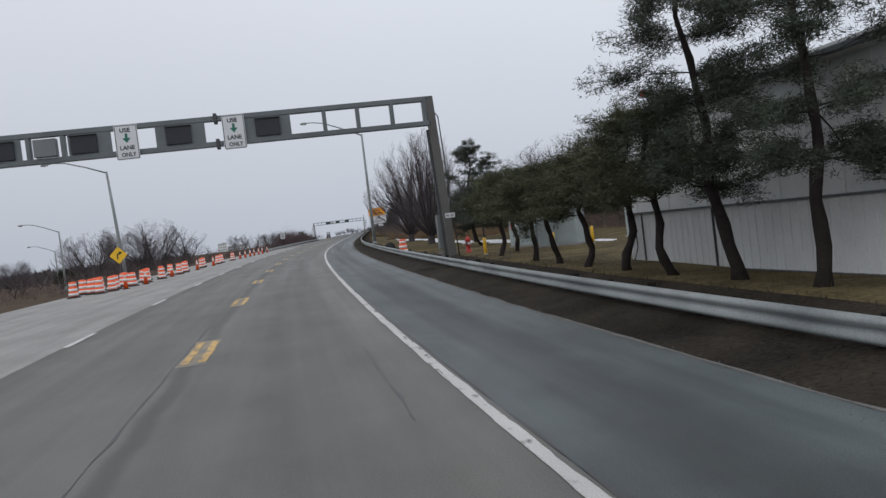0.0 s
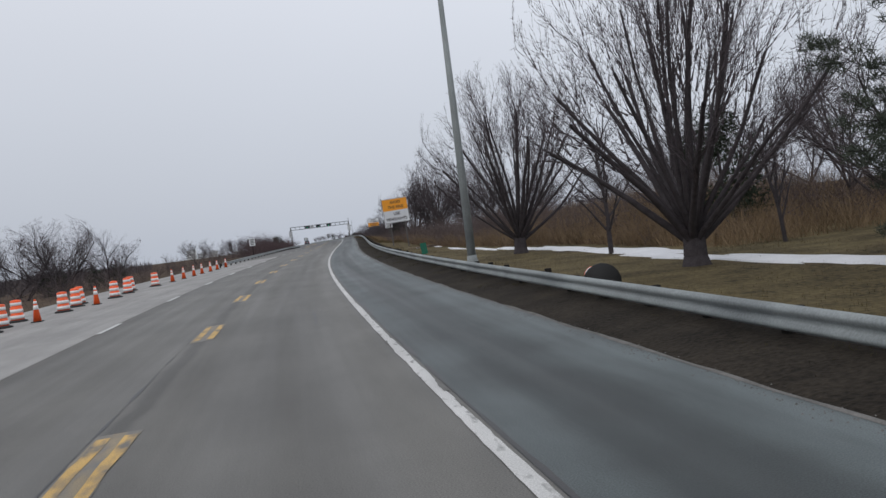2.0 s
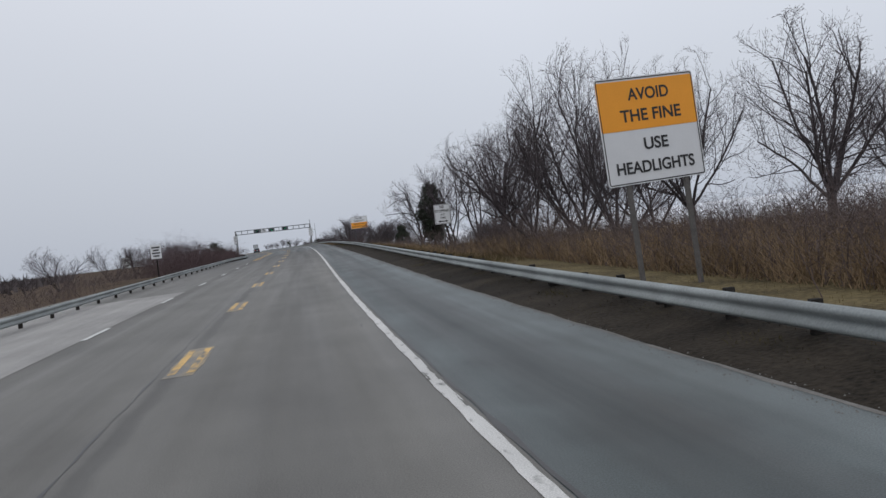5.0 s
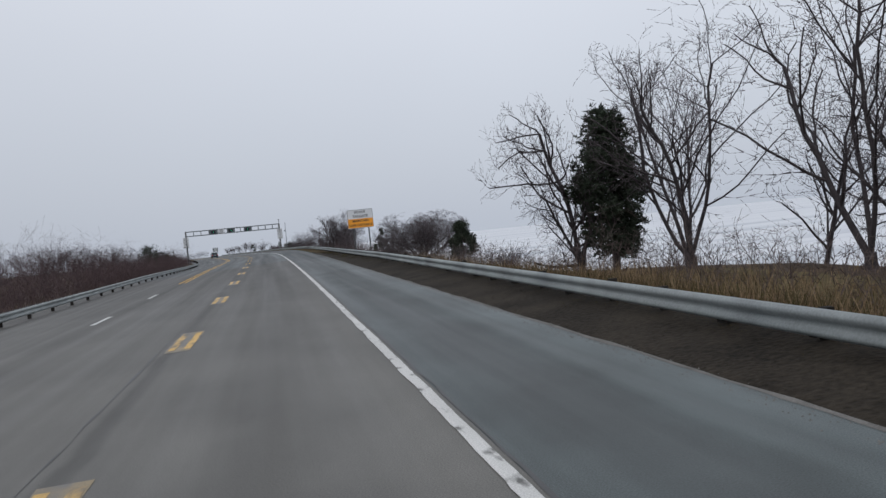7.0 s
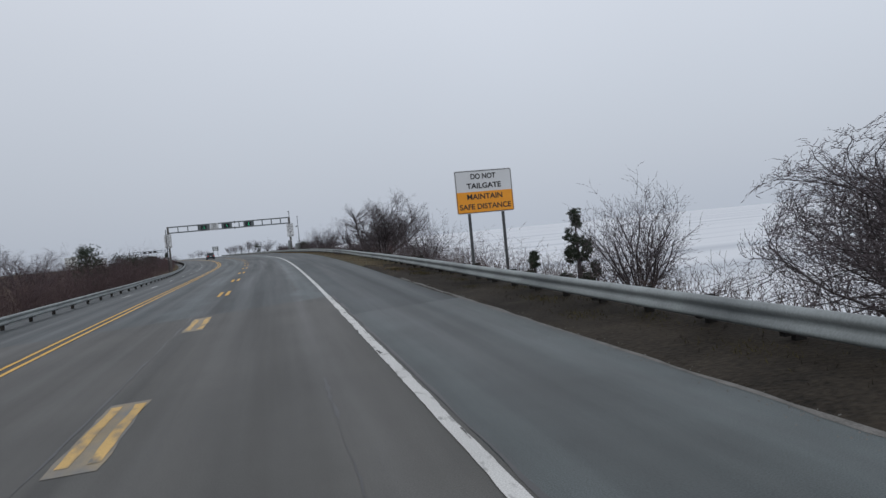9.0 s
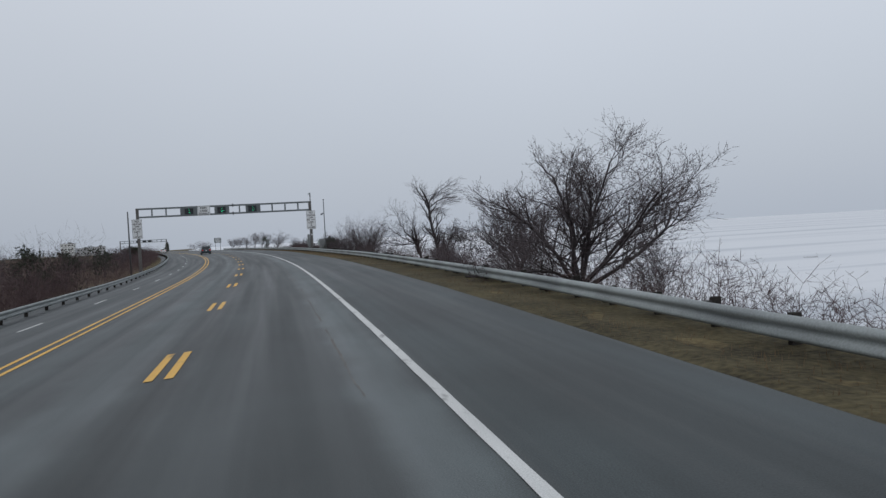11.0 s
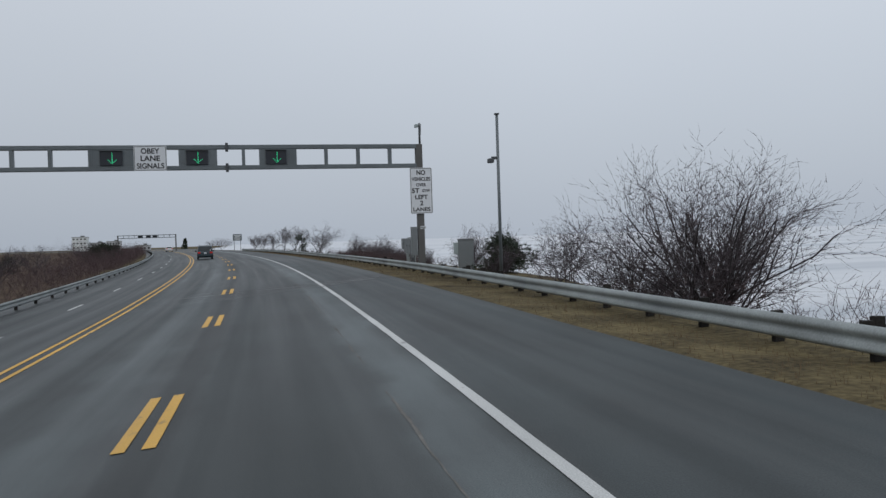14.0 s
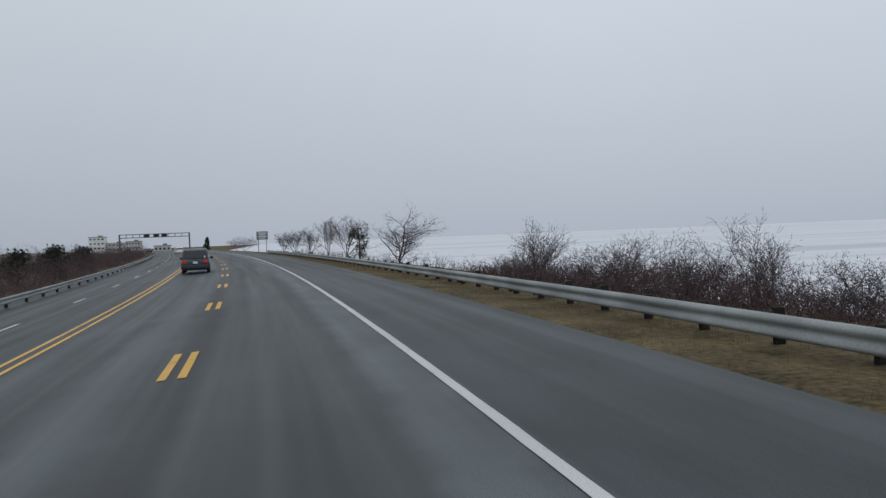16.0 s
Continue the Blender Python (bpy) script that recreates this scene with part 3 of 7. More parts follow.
tagged(new("grass_verge", strip("grass_verge", 237, 296, 1.0, [4.45, 4.8, 5.2, 5.8, 6.3, 6.8], lambda s, d: ground_up(s, d) + (0.03 if d > 4.7 else 0.0) + 0.02 * noise.noise(Vector((s, d * 2, 0))), VERGE_GRASS, wobble=0.12, bend=paved)),
       "strip of dull olive-brown grass under the guardrail", "verge", kind="structure")
tagged(new("gravel_rim", strip("gravel_rim", -60, 225, 0.5, [4.60, 4.63, 4.67], -0.001, GRAVEL, wobble=0.06, bend=paved)), "thin rim of pale grit along the shoulder edge", "verge", kind="structure")
# edge line, worn and chipped
part("edge_line", strip("edge_line", -60, CHANGE, 0.2, [EDGE - 0.07, EDGE + 0.07], 0.008, WHITE_LINE_OLD, wobble=0.02), road)
part("edge_line", strip("edge_line", CHANGE, END, 0.5, [EDGE - 0.062, EDGE + 0.062], 0.008, WHITE_LINE, wobble=0.01), road_far)
part("shoulder_joint", strip("shoulder_joint", -60, CHANGE, 0.5, [EDGE + 0.125, EDGE + 0.16], 0.004, SEAL, wobble=0.05), road)
# double yellow dashes, then the double centre line
DASH_AT = ([-4, 0, 4, 8, 12, 17, 20, 22, 26, 28, 30, 45], [-32.4, 16.35, 65.0, 111.3, 158.2, 219.6, 256.65, 281.4, 330.5, 355.5, 381.2, 564.0])
for k in range(-4, 45):
    s = float(np.interp(k, *DASH_AT))
    host = road if s < CHANGE - 3 else road_far
    off = -0.1 if s < 120 else 0.0
    old = s < CHANGE
    for e in (-0.15, 0.15):
        part("lane_dash", strip("lane_dash", s - 1.5, s + 1.5, 0.3, [DASH + off + e - 0.07, DASH + off + e + 0.07], 0.009, YELLOW_OLD if old else YELLOW_LINE, wobble=0.03 if old else 0.004, seed=k), host)
    if old:
        part("faded_dash", strip("faded_dash", s - 1.8, s + 1.7, 0.3, [DASH + off - 0.26, DASH + off + 0.24], 0.005, YELLOW_GHOST, wobble=0.05, seed=k + 60), host)
# sealed seams and cracks of the lanes
part("sealed_seam", strip("sealed_seam", -60, CHANGE, 0.5, [DASH - 0.40, DASH - 0.375], 0.004, SEAL, wobble=0.05), road)
rnd = random.Random(5)
for k in range(9):
    s, e = rnd.uniform(2, 215), EDGE - rnd.uniform(0.35, 1.2)
    part("road_crack", strip("road_crack", s, s + rnd.uniform(2, 6), 0.2, [e, e + 0.02], 0.004, SEAL, wobble=0.06, seed=0), road)
for k in range(16):
    s = 226 + k * 8.5
    part("road_crack", strip("road_crack", s, s + rnd.uniform(2.5, 7), 0.2, [EDGE - 0.82, EDGE - 0.80], 0.004, GRAVEL, wobble=0.04, seed=0), road_far)
# chips out of the edge line
for k in range(44):
    s = rnd.uniform(0, 215)
    e = EDGE + rnd.choice((-0.075, -0.07, 0.05, 0.055)) + rnd.uniform(-0.01, 0.01)
    part("paint_chip", strip("paint_chip", s, s + rnd.uniform(0.2, 0.7), 0.1, [e, e + rnd.uniform(0.012, 0.03)], 0.012, CONCRETE, wobble=0.05, seed=k), road)
# dried salt tracks that fan out across both lanes from the verge
for k in range(13):
    s0, s1 = 339.3 + rnd.uniform(0, 1.0), 337.6 + 6.6 * k / 12 + rnd.uniform(-0.3, 0.3)
    d0, d1 = 4.3 - rnd.uniform(0, 0.8), -1.5 - rnd.uniform(0, 4.5)
    vs = []
    for i in range(41):
        f = i / 40
        ss, w = s0 + (s1 - s0) * f + 0.08 * noise.noise(Vector((f * 5, k, 0))), 0.022 + 0.02 * rnd.random() * (k % 3)
        vs += [at(ss - w, d0 + (d1 - d0) * f, 0.004 + 0.0003 * k), at(ss + w, d0 + (d1 - d0) * f, 0.004 + 0.0003 * k)]
    me = mesh_of("salt_track", vs, [(2 * i, 2 * i + 2, 2 * i + 3, 2 * i + 1) for i in range(40)], SCUFF)
    uv = me.uv_layers.new(name="lane")
    for lp in me.loops:
        uv.data[lp.index].uv = (d0 + (d1 - d0) * (lp.vertex_index // 2) / 40, s0 + 0.06 * (lp.vertex_index % 2))
    part("salt_track", me, road_far)
for k in range(-4, 16):
    s = 10 + 12.19 * k
    part("lane_dash", strip("lane_dash", s - 1.5, s + 1.5, 0.5, [DASH - 3.72, DASH - 3.56], 0.012, WHITE_LINE, wobble=0.02, seed=k), road)
for e in (-0.17, 0.17):
    part("centre_line", strip("centre_line", 205, CHANGE, 1, [DASH - 3.5 + e - 0.06, DASH - 3.5 + e + 0.06], 0.008, YELLOW_LINE, wobble=0.01), road)
    part("centre_line", strip("centre_line", CHANGE, END, 1, [DASH - 3.5 + e - 0.06, DASH - 3.5 + e + 0.06], 0.008, YELLOW_LINE, wobble=0.004), road_far)
for k in range(20, 52):
    s = 4 + 12.19 * k
    part("lane_dash", strip("lane_dash", s - 1.5, s + 1.5, 0.8, [DASH - 6.3, DASH - 6.16], 0.012, WHITE_LINE, seed=k), road_far if s > CHANGE + 2 else road)

# ---- guardrails ----
W_PROFILE = [(0.0, 0.155), (-0.035, 0.148), (-0.078, 0.115), (-0.083, 0.080), (-0.050, 0.035), (-0.012, 0.0),
             (-0.050, -0.035), (-0.083, -0.080), (-0.078, -0.115), (-0.035, -0.148), (0.0, -0.155)]


def rail_top(s):
    """Top of the right-hand rail over the road's plane; it settles where the road is banked."""
    return float(np.interp(s, [9, 54, 96, 150, 196, 224, 252, 306, 363], [0.465, 0.467, 0.547, 0.497, 0.507, 0.36, 0.2, 0.218, 0.23]))


def beam_section(s0, s1, d, side, top, mat):
    """One W-beam length that follows the road; side -1 faces left."""
    n, prof = 4, W_PROFILE
    vs, fs = [], []
    for i in range(n + 1):
        s = s0 + (s1 - s0) * i / n
        z = top(s) - 0.155
        for off, h in prof:
            vs.append(at(s, (d(s) if callable(d) else d) - side * off, z + h))
        for off, h in prof:
            vs.append(at(s, (d(s) if callable(d) else d) - side * (off + 0.006), z + h))
    m = len(prof)
    for i in range(n):
        a, b = i * 2 * m, (i + 1) * 2 * m
        for k in range(m - 1):
            fs.append((a + k, a + k + 1, b + k + 1, b + k))
            fs.append((a + m + k + 1, a + m + k, b + m + k, b + m + k + 1))
        fs.append((a, b, b + m, a + m))
        fs.append((a + m - 1, a + 2 * m - 1, b + 2 * m - 1, b + m - 1))
    for e in (0, n * 2 * m):
        fs += [(e + k, e + k + 1, e + m + k + 1, e + m + k) for k in range(m - 1)]
    return mesh_of("beam", vs, fs, mat, True)


POST = from_bm("post", box_bm(0.14, 0.1, 1.0, (0.02, 0, -0.5), 0.012, box_bm(0.12, 0.12, 0.26, (-0.12, 0, -0.18), 0.008)), POST_WOOD)
right_rail = tagged(new("guardrail"), "galvanised W-beam guardrail on dark posts beside the shoulder", "guardrail")


def rail_d(s):
    return 5.9 + 0.4 * ease(195, 262, s)


for k in range(66):
    s0 = -22 + 7.62 * k
    part("beam", beam_section(s0, s0 + 7.64, lambda s: rail_d(s) - 0.2, -1, rail_top, GALV), right_rail)
rnd = random.Random(5)
for k in range(264):
    s = -21 + 1.905 * k
    m = facing(s, rail_d(s) + 0.02, rail_top(s) - 0.02 + rnd.uniform(-0.08, 0.05 if s < 230 else 0.1)) @ pose(0, 0, 0, rnd.uniform(-2, 2), rnd.uniform(-2, 2), rnd.uniform(-4, 4))
    part("post", POST, right_rail, m)


def left_d(s):
    return -9.6 - 1.4 * ease(240, 340, s)


left_rail = tagged(new("guardrail"), "dull galvanised guardrail along the far side of the road", "guardrail")
for k in range(58):
    s0 = 132 + 7.62 * k
    me = beam_section(s0, s0 + 7.64, left_d, 1, lambda s: 0.52, GALV)
    part("beam", me, left_rail)
    for j in (0, 1):
        s = s0 + 3.81 * j
        part("post", POST, left_rail, facing(s, left_d(s) - 0.2, 0.5, 180))


# ---- signs ----
def signboard(name, w, h, rows, plates, parent, m, border=True):
    """A plate with lines of text. rows: (text, letter height, z, width or None, x); plates: (material, z centre, height)."""
    board = part(name, plate_mesh("plate", w, h, plates[0][0]), parent, m)
    for mat, z, hh in plates[1:]:
        part("panel", plate_mesh("panel", w - 0.03, hh, mat, 0.05, 0.006), board, Matrix.Translation((0, -0.0095, z)))
    if border:
        part("border", border_mesh("border", w - 0.05, h - 0.05, SIGN_BLACK, line=0.022, y=-0.0145), board)
    for text, th, z, tw, x in rows:
        part("lettering", letters(text, th, SIGN_BLACK, tw), board, Matrix.Translation((x, -0.014, z)))
    return board


def roadside_sign(name, s, d0, d1, z0, z1, rows, plates, label, post_mat, turn=0.0, lean=0.0):
    """A two-post sign; z0, z1 over the road's centre."""
    w, h, dm = d1 - d0, z1 - z0, (d0 + d1) / 2
    base = on_ground(s, dm)
    zc = along(s)[3]
    t = thing(name, Matrix.Translation(base) @ Matrix.Rotation(along(s)[0] + radians(turn), 4, "Z") @ pose(0, 0, 0, 0, lean, 0), label, "road sign")
    signboard("board", w, h, rows, plates, t, Matrix.Translation((0, 0, zc + (z0 + z1) / 2 - base.z)))
    for x in (-w * 0.29, w * 0.30):
        part("post", box("post", 0.11, 0.08, zc + z1 - 0.15 - base.z + 0.3, post_mat, (x, 0.06, (zc + z1 - 0.15 - base.z - 0.3) / 2), 0.01), t)
    return t


roadside_sign("road_sign", 125.2, 7.24, 9.76, 2.28, 4.66,
              [("AVOID", 0.27, 0.80, 1.05, 0.05), ("THE FINE", 0.27, 0.33, 1.55, 0.05), ("USE", 0.27, -0.32, 0.62, 0.08), ("HEADLIGHTS", 0.27, -0.82, 2.0, 0.0)],
              [(SIGN_WHITE, 0, 0), (SIGN_ORANGE, 0.56, 1.10)], "amber and white warning sign on two grey posts", SIGN_POST, 8, -2.5)
roadside_sign("road_sign", 230.0, 7.69, 10.12, 2.2, 3.95,
              [("DO NOT", 0.22, 0.62, 1.06, 0.0), ("TAILGATE", 0.22, 0.24, 1.46, 0.0), ("MAINTAIN", 0.22, -0.20, 1.5, 0.0), ("SAFE DISTANCE", 0.22, -0.60, 2.18, 0.0)],
              [(SIGN_WHITE, 0, 0), (SIGN_ORANGE, -0.42, 0.84)], "white and amber warning sign on two dark posts", STEEL_DARK, 3)


def single_sign(s, d, z0, z1, w, rows, label, mat=SIGN_WHITE, arrow=None, turn=0.0):
    base = on_ground(s, d)
    t = thing("road_sign", Matrix.Translation(base) @ Matrix.Rotation(along(s)[0] + radians(turn), 4, "Z"), label, "road sign")
    b = signboard("board", w, z1 - z0, rows, [(mat, 0, 0)], t, Matrix.Translation((0, 0, (z0 + z1) / 2)))
    part("post", box("post", 0.09, 0.06, z1 + 0.1, SIGN_POST, (0, 0.05, (z1 - 0.5) / 2), 0.008), t)
    if arrow:
        part("arrow", arrow, b, Matrix.Translation((0, -0.014, -(z1 - z0) * 0.36)))
    return t


def two_way_arrow(w, h, mat):
    k = h / 2
    vs = [(-w / 2, 0, 0), (-w / 2 + h, 0, k), (-w / 2 + h, 0, k * 0.4), (w / 2 - h, 0, k * 0.4), (w / 2 - h, 0, k), (w / 2, 0, 0),
          (w / 2 - h, 0, -k), (w / 2 - h, 0, -k * 0.4), (-w / 2 + h, 0, -k * 0.4), (-w / 2 + h, 0, -k)]
    return mesh_of("arrow", vs, [(0, 9, 8, 2, 1), (2, 8, 7, 3), (3, 7, 6, 5, 4)], mat)


single_sign(157.5, 8.9, 1.75, 2.95, 1.0, [("NO", 0.16, 0.44, 0.26, 0), ("STOPPING", 0.16, 0.20, 0.84, 0), ("ANY", 0.11, -0.03, 0.26, 0), ("TIME", 0.11, -0.22, 0.34, 0)],
            "white no-stopping sign on a wooden post", arrow=two_way_arrow(0.62, 0.14, SIGN_BLACK))


def bars(w, h, n, mat, gap=0.5):
    """Plain bars in place of writing that cannot be read."""
    bm = bmesh.new()
    step = h / n
    for k in range(n):
        box_bm(w * (0.95 - 0.25 * (k % 2)), 0.006, step * gap, (0, 0, h / 2 - step * (k + 0.5)), 0, bm)
    return from_bm("lettering", bm, mat)


def far_sign(s, d, z0, z1, w, mat, label, n=4, posts=1):
    base = on_ground(s, d)
    t = thing("road_sign", Matrix.Translation(base) @ Matrix.Rotation(along(s)[0], 4, "Z"), label, "road sign")
    b = part("board", plate_mesh("plate", w, z1 - z0, mat), t, Matrix.Translation((0, 0, (z0 + z1) / 2)))
    part("lettering", bars(w * 0.8, (z1 - z0) * 0.8, n, SIGN_BLACK if mat is not STEEL_GREY else SIGN_WHITE), b, Matrix.Translation((0, -0.012, 0)))
    for x in ((0,) if posts == 1 else (-w * 0.35, w * 0.35)):
        part("post", box("post", 0.1, 0.08, z1 + 0.3, POST_WOOD, (x, 0.06, z1 / 2 - 0.2), 0.005), t)


far_sign(520, 9.3, 2.4, 4.0, 2.2, STEEL_GREY, "grey notice board on two posts by the lake shore", posts=2)
far_sign(187.3, -13.0, 1.9, 3.2, 0.95, SIGN_WHITE, "white sign on a post behind the far rail")

# bent-arrow warning diamond on the far side
t = thing("warning_sign", facing(64, -13.2), "yellow diamond curve sign on a thin post", "road sign")
board = part("board", plate_mesh("plate", 0.9, 0.9, SIGN_YELLOW), t, pose(0, 0, 2.3, 0, 45, 0))
part("arrow", mesh_of("arrow", [(-0.12, -0.01, -0.28), (-0.03, -0.01, -0.28), (-0.03, -0.01, 0.02), (0.08, -0.01, 0.10), (0.08, -0.01, 0.0), (0.27, -0.01, 0.17), (0.08, -0.01, 0.32), (0.08, -0.01, 0.20), (-0.12, -0.01, 0.08)],
                      [(0, 1, 2, 8), (2, 3, 7, 8), (4, 5, 6)], SIGN_BLACK), board, pose(0, 0, 0, 0, -45, 0))
part("post", box("post", 0.07, 0.06, 2.5, STEEL_DARK, (0, 0.05, 1.2), 0.005), t)

# leaning green marker by the rail
t = thing("mile_marker", facing(89.6, 6.95) @ pose(0, 0, -0.22, 0, -6, 0), "leaning green marker plate on a short post", "road sign")
part("board", plate_mesh("plate", 0.34, 0.62, SIGN_GREEN, 0.03), t, Matrix.Translation((0, 0, 0.66)))
part("post", box("post", 0.05, 0.03, 0.95, STEEL_DARK, (0, 0.03, 0.35), 0.004), t)


# ---- gantries ----
def signal_arrow(w, h):
    """A down arrow of round diodes."""
    bm = bmesh.new()
    pts = [(0, -h / 2 + h * k / 9) for k in range(10)]
    pts += [(sx * w * 0.11 * k, -h / 2 + h * 0.11 * k) for k in range(1, 4) for sx in (-1, 1)]
    for x, z in pts:
        bmesh.ops.create_circle(bm, cap_ends=True, segments=8, radius=h * 0.034, matrix=Matrix.Translation((x, 0, z)) @ Matrix.Rotation(radians(90), 4, "X"))
    return from_bm("arrow", bm, LED)


def gantry(name, s, dl, dr, top, deep, bays, panels, signals, label, post_w=0.4, chord=0.2, flange=None, lean=0.0):
    """A box-beam gantry over the road. top: beam top over the road's centre; bays: offsets of the uprights; panels: filled stretches."""
    zc = along(s)[3]
    g = thing(name, Matrix.Translation((along(s)[1], along(s)[2], zc)) @ Matrix.Rotation(along(s)[0], 4, "Z"), label, "sign gantry")
    w = 0.34
    part("top_chord", box("top_chord", dr - dl, w, chord, STEEL_GREY, ((dl + dr) / 2, 0, top - chord / 2), 0.012), g)
    part("bottom_chord", box("bottom_chord", dr - dl, w, chord, STEEL_GREY, ((dl + dr) / 2, 0, top - deep + chord / 2), 0.012), g)
    for d in bays:
        part("upright", box("upright", 0.16, w - 0.02, deep - 2 * chord, STEEL_GREY, (d, 0, top - deep / 2), 0.008), g)
    for d0, d1 in panels:
        part("backing_panel", box("backing_panel", d1 - d0, 0.05, deep - 2 * chord, STEEL_GREY, ((d0 + d1) / 2, -0.12, top - deep / 2), 0.004), g)
    for d, is_lit in signals:
        head = part("signal_head", box("signal_head", 1.0, 0.12, deep * 0.56, LENS, (0, 0, 0), 0.01), g, Matrix.Translation((d, -0.17, top - deep * 0.52)))
        part("visor", box("visor", 1.04, 0.2, 0.03, STEEL_DARK, (0, -0.08, deep * 0.28 + 0.015), 0.004), head)
        if is_lit:
            tagged(part("arrow", signal_arrow(deep * 0.46, deep * 0.42), head, Matrix.Translation((0.05, -0.064, 0))), kind="stuff")
    for d in (dl, dr):
        base = on_ground(s, d)
        hgt = zc + top - base.z
        tilt = pose(0, 0, 0, 0, lean if d > 0 else 0, 0)
        p = part("post", box("post", post_w, 0.34, hgt + 0.3, STEEL_POST, (0, 0, (hgt - 0.3) / 2), 0.02), g, Matrix.Translation((d - hgt * math.sin(radians(lean)) * (d > 0), 0, base.z - zc)) @ tilt)
        part("base_plate", box("base_plate", post_w + 0.3, 0.65, 0.05, STEEL_DARK, (0, 0, 0.02), 0.01), p)
    if flange is not None:
        for z in (top - chord / 2, top - deep + chord / 2):
            part("flange", box("flange", 0.14, w + 0.16, chord + 0.2, STEEL_DARK, (flange, 0, z), 0.03), g)
    return g, zc


g1, g1z = gantry("sign_gantry", 35.2, -13.6, 6.43, 7.2, 1.24, [1.95, 3.35, 4.8, 6.2, -9.7, -8.4, -11.7],
                 [(-1.35, 0.55), (-4.85, -2.9), (-8.2, -6.55), (-11.6, -9.95)], [(-0.39, False), (-3.95, False), (-7.6, False), (-10.7, False)],
                 "grey steel box-beam gantry with lane signals over the highway", 0.34, flange=-2.45, lean=-2.0)
for d in (-5.95, -1.75):
    b = signboard("sign", 0.9, 1.4, [("USE", 0.17, 0.48, 0.40, -0.03), ("LANE", 0.17, -0.22, 0.56, 0.0), ("ONLY", 0.17, -0.50, 0.56, 0.03)], [(SIGN_WHITE, 0, 0)], g1,
                  Matrix.Translation((d, -0.27, 6.47)), border=True)
    part("arrow", mesh_of("arrow", [(-0.05, 0, 0.2), (0.05, 0, 0.2), (0.05, 0, 0.02), (0.16, 0, 0.02), (0, 0, -0.17), (-0.16, 0, 0.02), (-0.05, 0, 0.02)], [(0, 6, 2, 1), (5, 4, 3)], SIGN_GREEN),
         b, Matrix.Translation((0, -0.016, 0.14)))
part("control_box", box("control_box", 0.85, 0.4, 0.7, CABINET_GREY, (-9.05, -0.1, 6.55), 0.02), g1)
part("number_plate", plate_mesh("number_plate", 0.42, 0.2, SIGN_WHITE, 0.02), g1, Matrix.Translation((6.74, -0.19, 2.05)))
part("lettering", letters("N-26", 0.11, SIGN_BLACK, 0.34), g1, Matrix.Translation((6.74, -0.2, 2.05)))
part("conduit", tube("conduit", [(6.98, -0.1, -0.2), (6.74, -0.1, 6.3), (6.6, -0.1, 6.5)], [0.025] * 3, STEEL_DARK, 6), g1)
part("control_cabinet", box("control_cabinet", 0.26, 0.4, 1.45, CABINET_GREY, (6.36, 0.5, 1.4), 0.02), g1)
part("riser_post", box("riser_post", 0.12, 0.12, 6.0, STEEL_DARK, (0, 0, 3.0), 0.01), g1, pose(6.47, 0.12, -0.2, 0, -2, 0))
for x in (6.2, 6.3, 6.36):
    part("conduit", tube("conduit", [(x, 0.45, 0.65), (x + 0.02, 0.4, 0.2), (x + 0.1, 0.3, -0.3)], [0.025] * 3, STEEL_GREY, 6), g1)

g4, g4z = gantry("sign_gantry", 350.2, -13.1, 7.87, 6.61, 1.2, [-11.4, -9.75, -8.0, 1.55, 3.1, 4.72, 6.35, -0.95],
                 [(-8.0, -6.05), (-4.0, -2.2), (-0.2, 1.5)], [(-7.05, True), (-3.14, True), (0.62, True)],
                 "grey steel gantry with green lane-signal arrows over the highway", 0.34, flange=-1.74)
signboard("sign", 1.5, 1.2, [("OBEY", 0.26, 0.35, 0.85, 0), ("LANE", 0.26, 0.0, 0.88, 0), ("SIGNALS", 0.26, -0.36, 1.25, 0)], [(SIGN_WHITE, 0, 0)], g4, Matrix.Translation((-5.28, -0.27, 5.97)))
TON_ROWS = [("NO", 0.25, 0.93, 0.45, 0), ("VEHICLES", 0.19, 0.60, 0.98, 0), ("OVER", 0.16, 0.30, 0.52, 0), ("5T", 0.25, 0.0, 0.38, -0.3), ("GVW", 0.14, 0.0, 0.42, 0.25),
            ("LEFT", 0.22, -0.33, 0.66, 0), ("2", 0.24, -0.64, 0.17, 0), ("LANES", 0.20, -0.96, 0.9, 0)]
signboard("sign", 1.16, 2.36, TON_ROWS, [(SIGN_WHITE, 0, 0)], g4, Matrix.Translation((7.9, -0.25, 4.2)))
signboard("sign", 1.16, 2.36, TON_ROWS, [(SIGN_WHITE, 0, 0)], g4, Matrix.Translation((-13.2, -0.25, 4.1)))
part("mast", tube("mast", [(7.95, 0, 6.4), (7.95, 0, 7.7)], [0.06, 0.05], STEEL_DARK, 8), g4)
part("camera_housing", box("camera_housing", 0.16, 0.34, 0.16, CABINET, (7.78, -0.05, 7.55), 0.03), g4)
part("antenna", tube("antenna", [(8.0, 0, 7.1), (8.03, 0, 7.65)], [0.02, 0.015], STEEL_DARK, 6), g4)
part("post_cabinet", box("post_cabinet", 0.28, 0.36, 1.5, CABINET_GREY, (7.5, 0.05, 1.6), 0.02), g4)
for x in (7.36, 7.5):
    part("conduit", tube("conduit", [(x, 0, 0.95), (x - 0.05, 0, 0.5), (x - 0.1, 0, 0.1)], [0.03] * 3, STEEL_DARK, 6), g4)
part("number_plate", plate_mesh("number_plate", 0.28, 0.15, SIGN_WHITE, 0.01), g4, Matrix.Translation((7.95, -0.18, 2.3)))
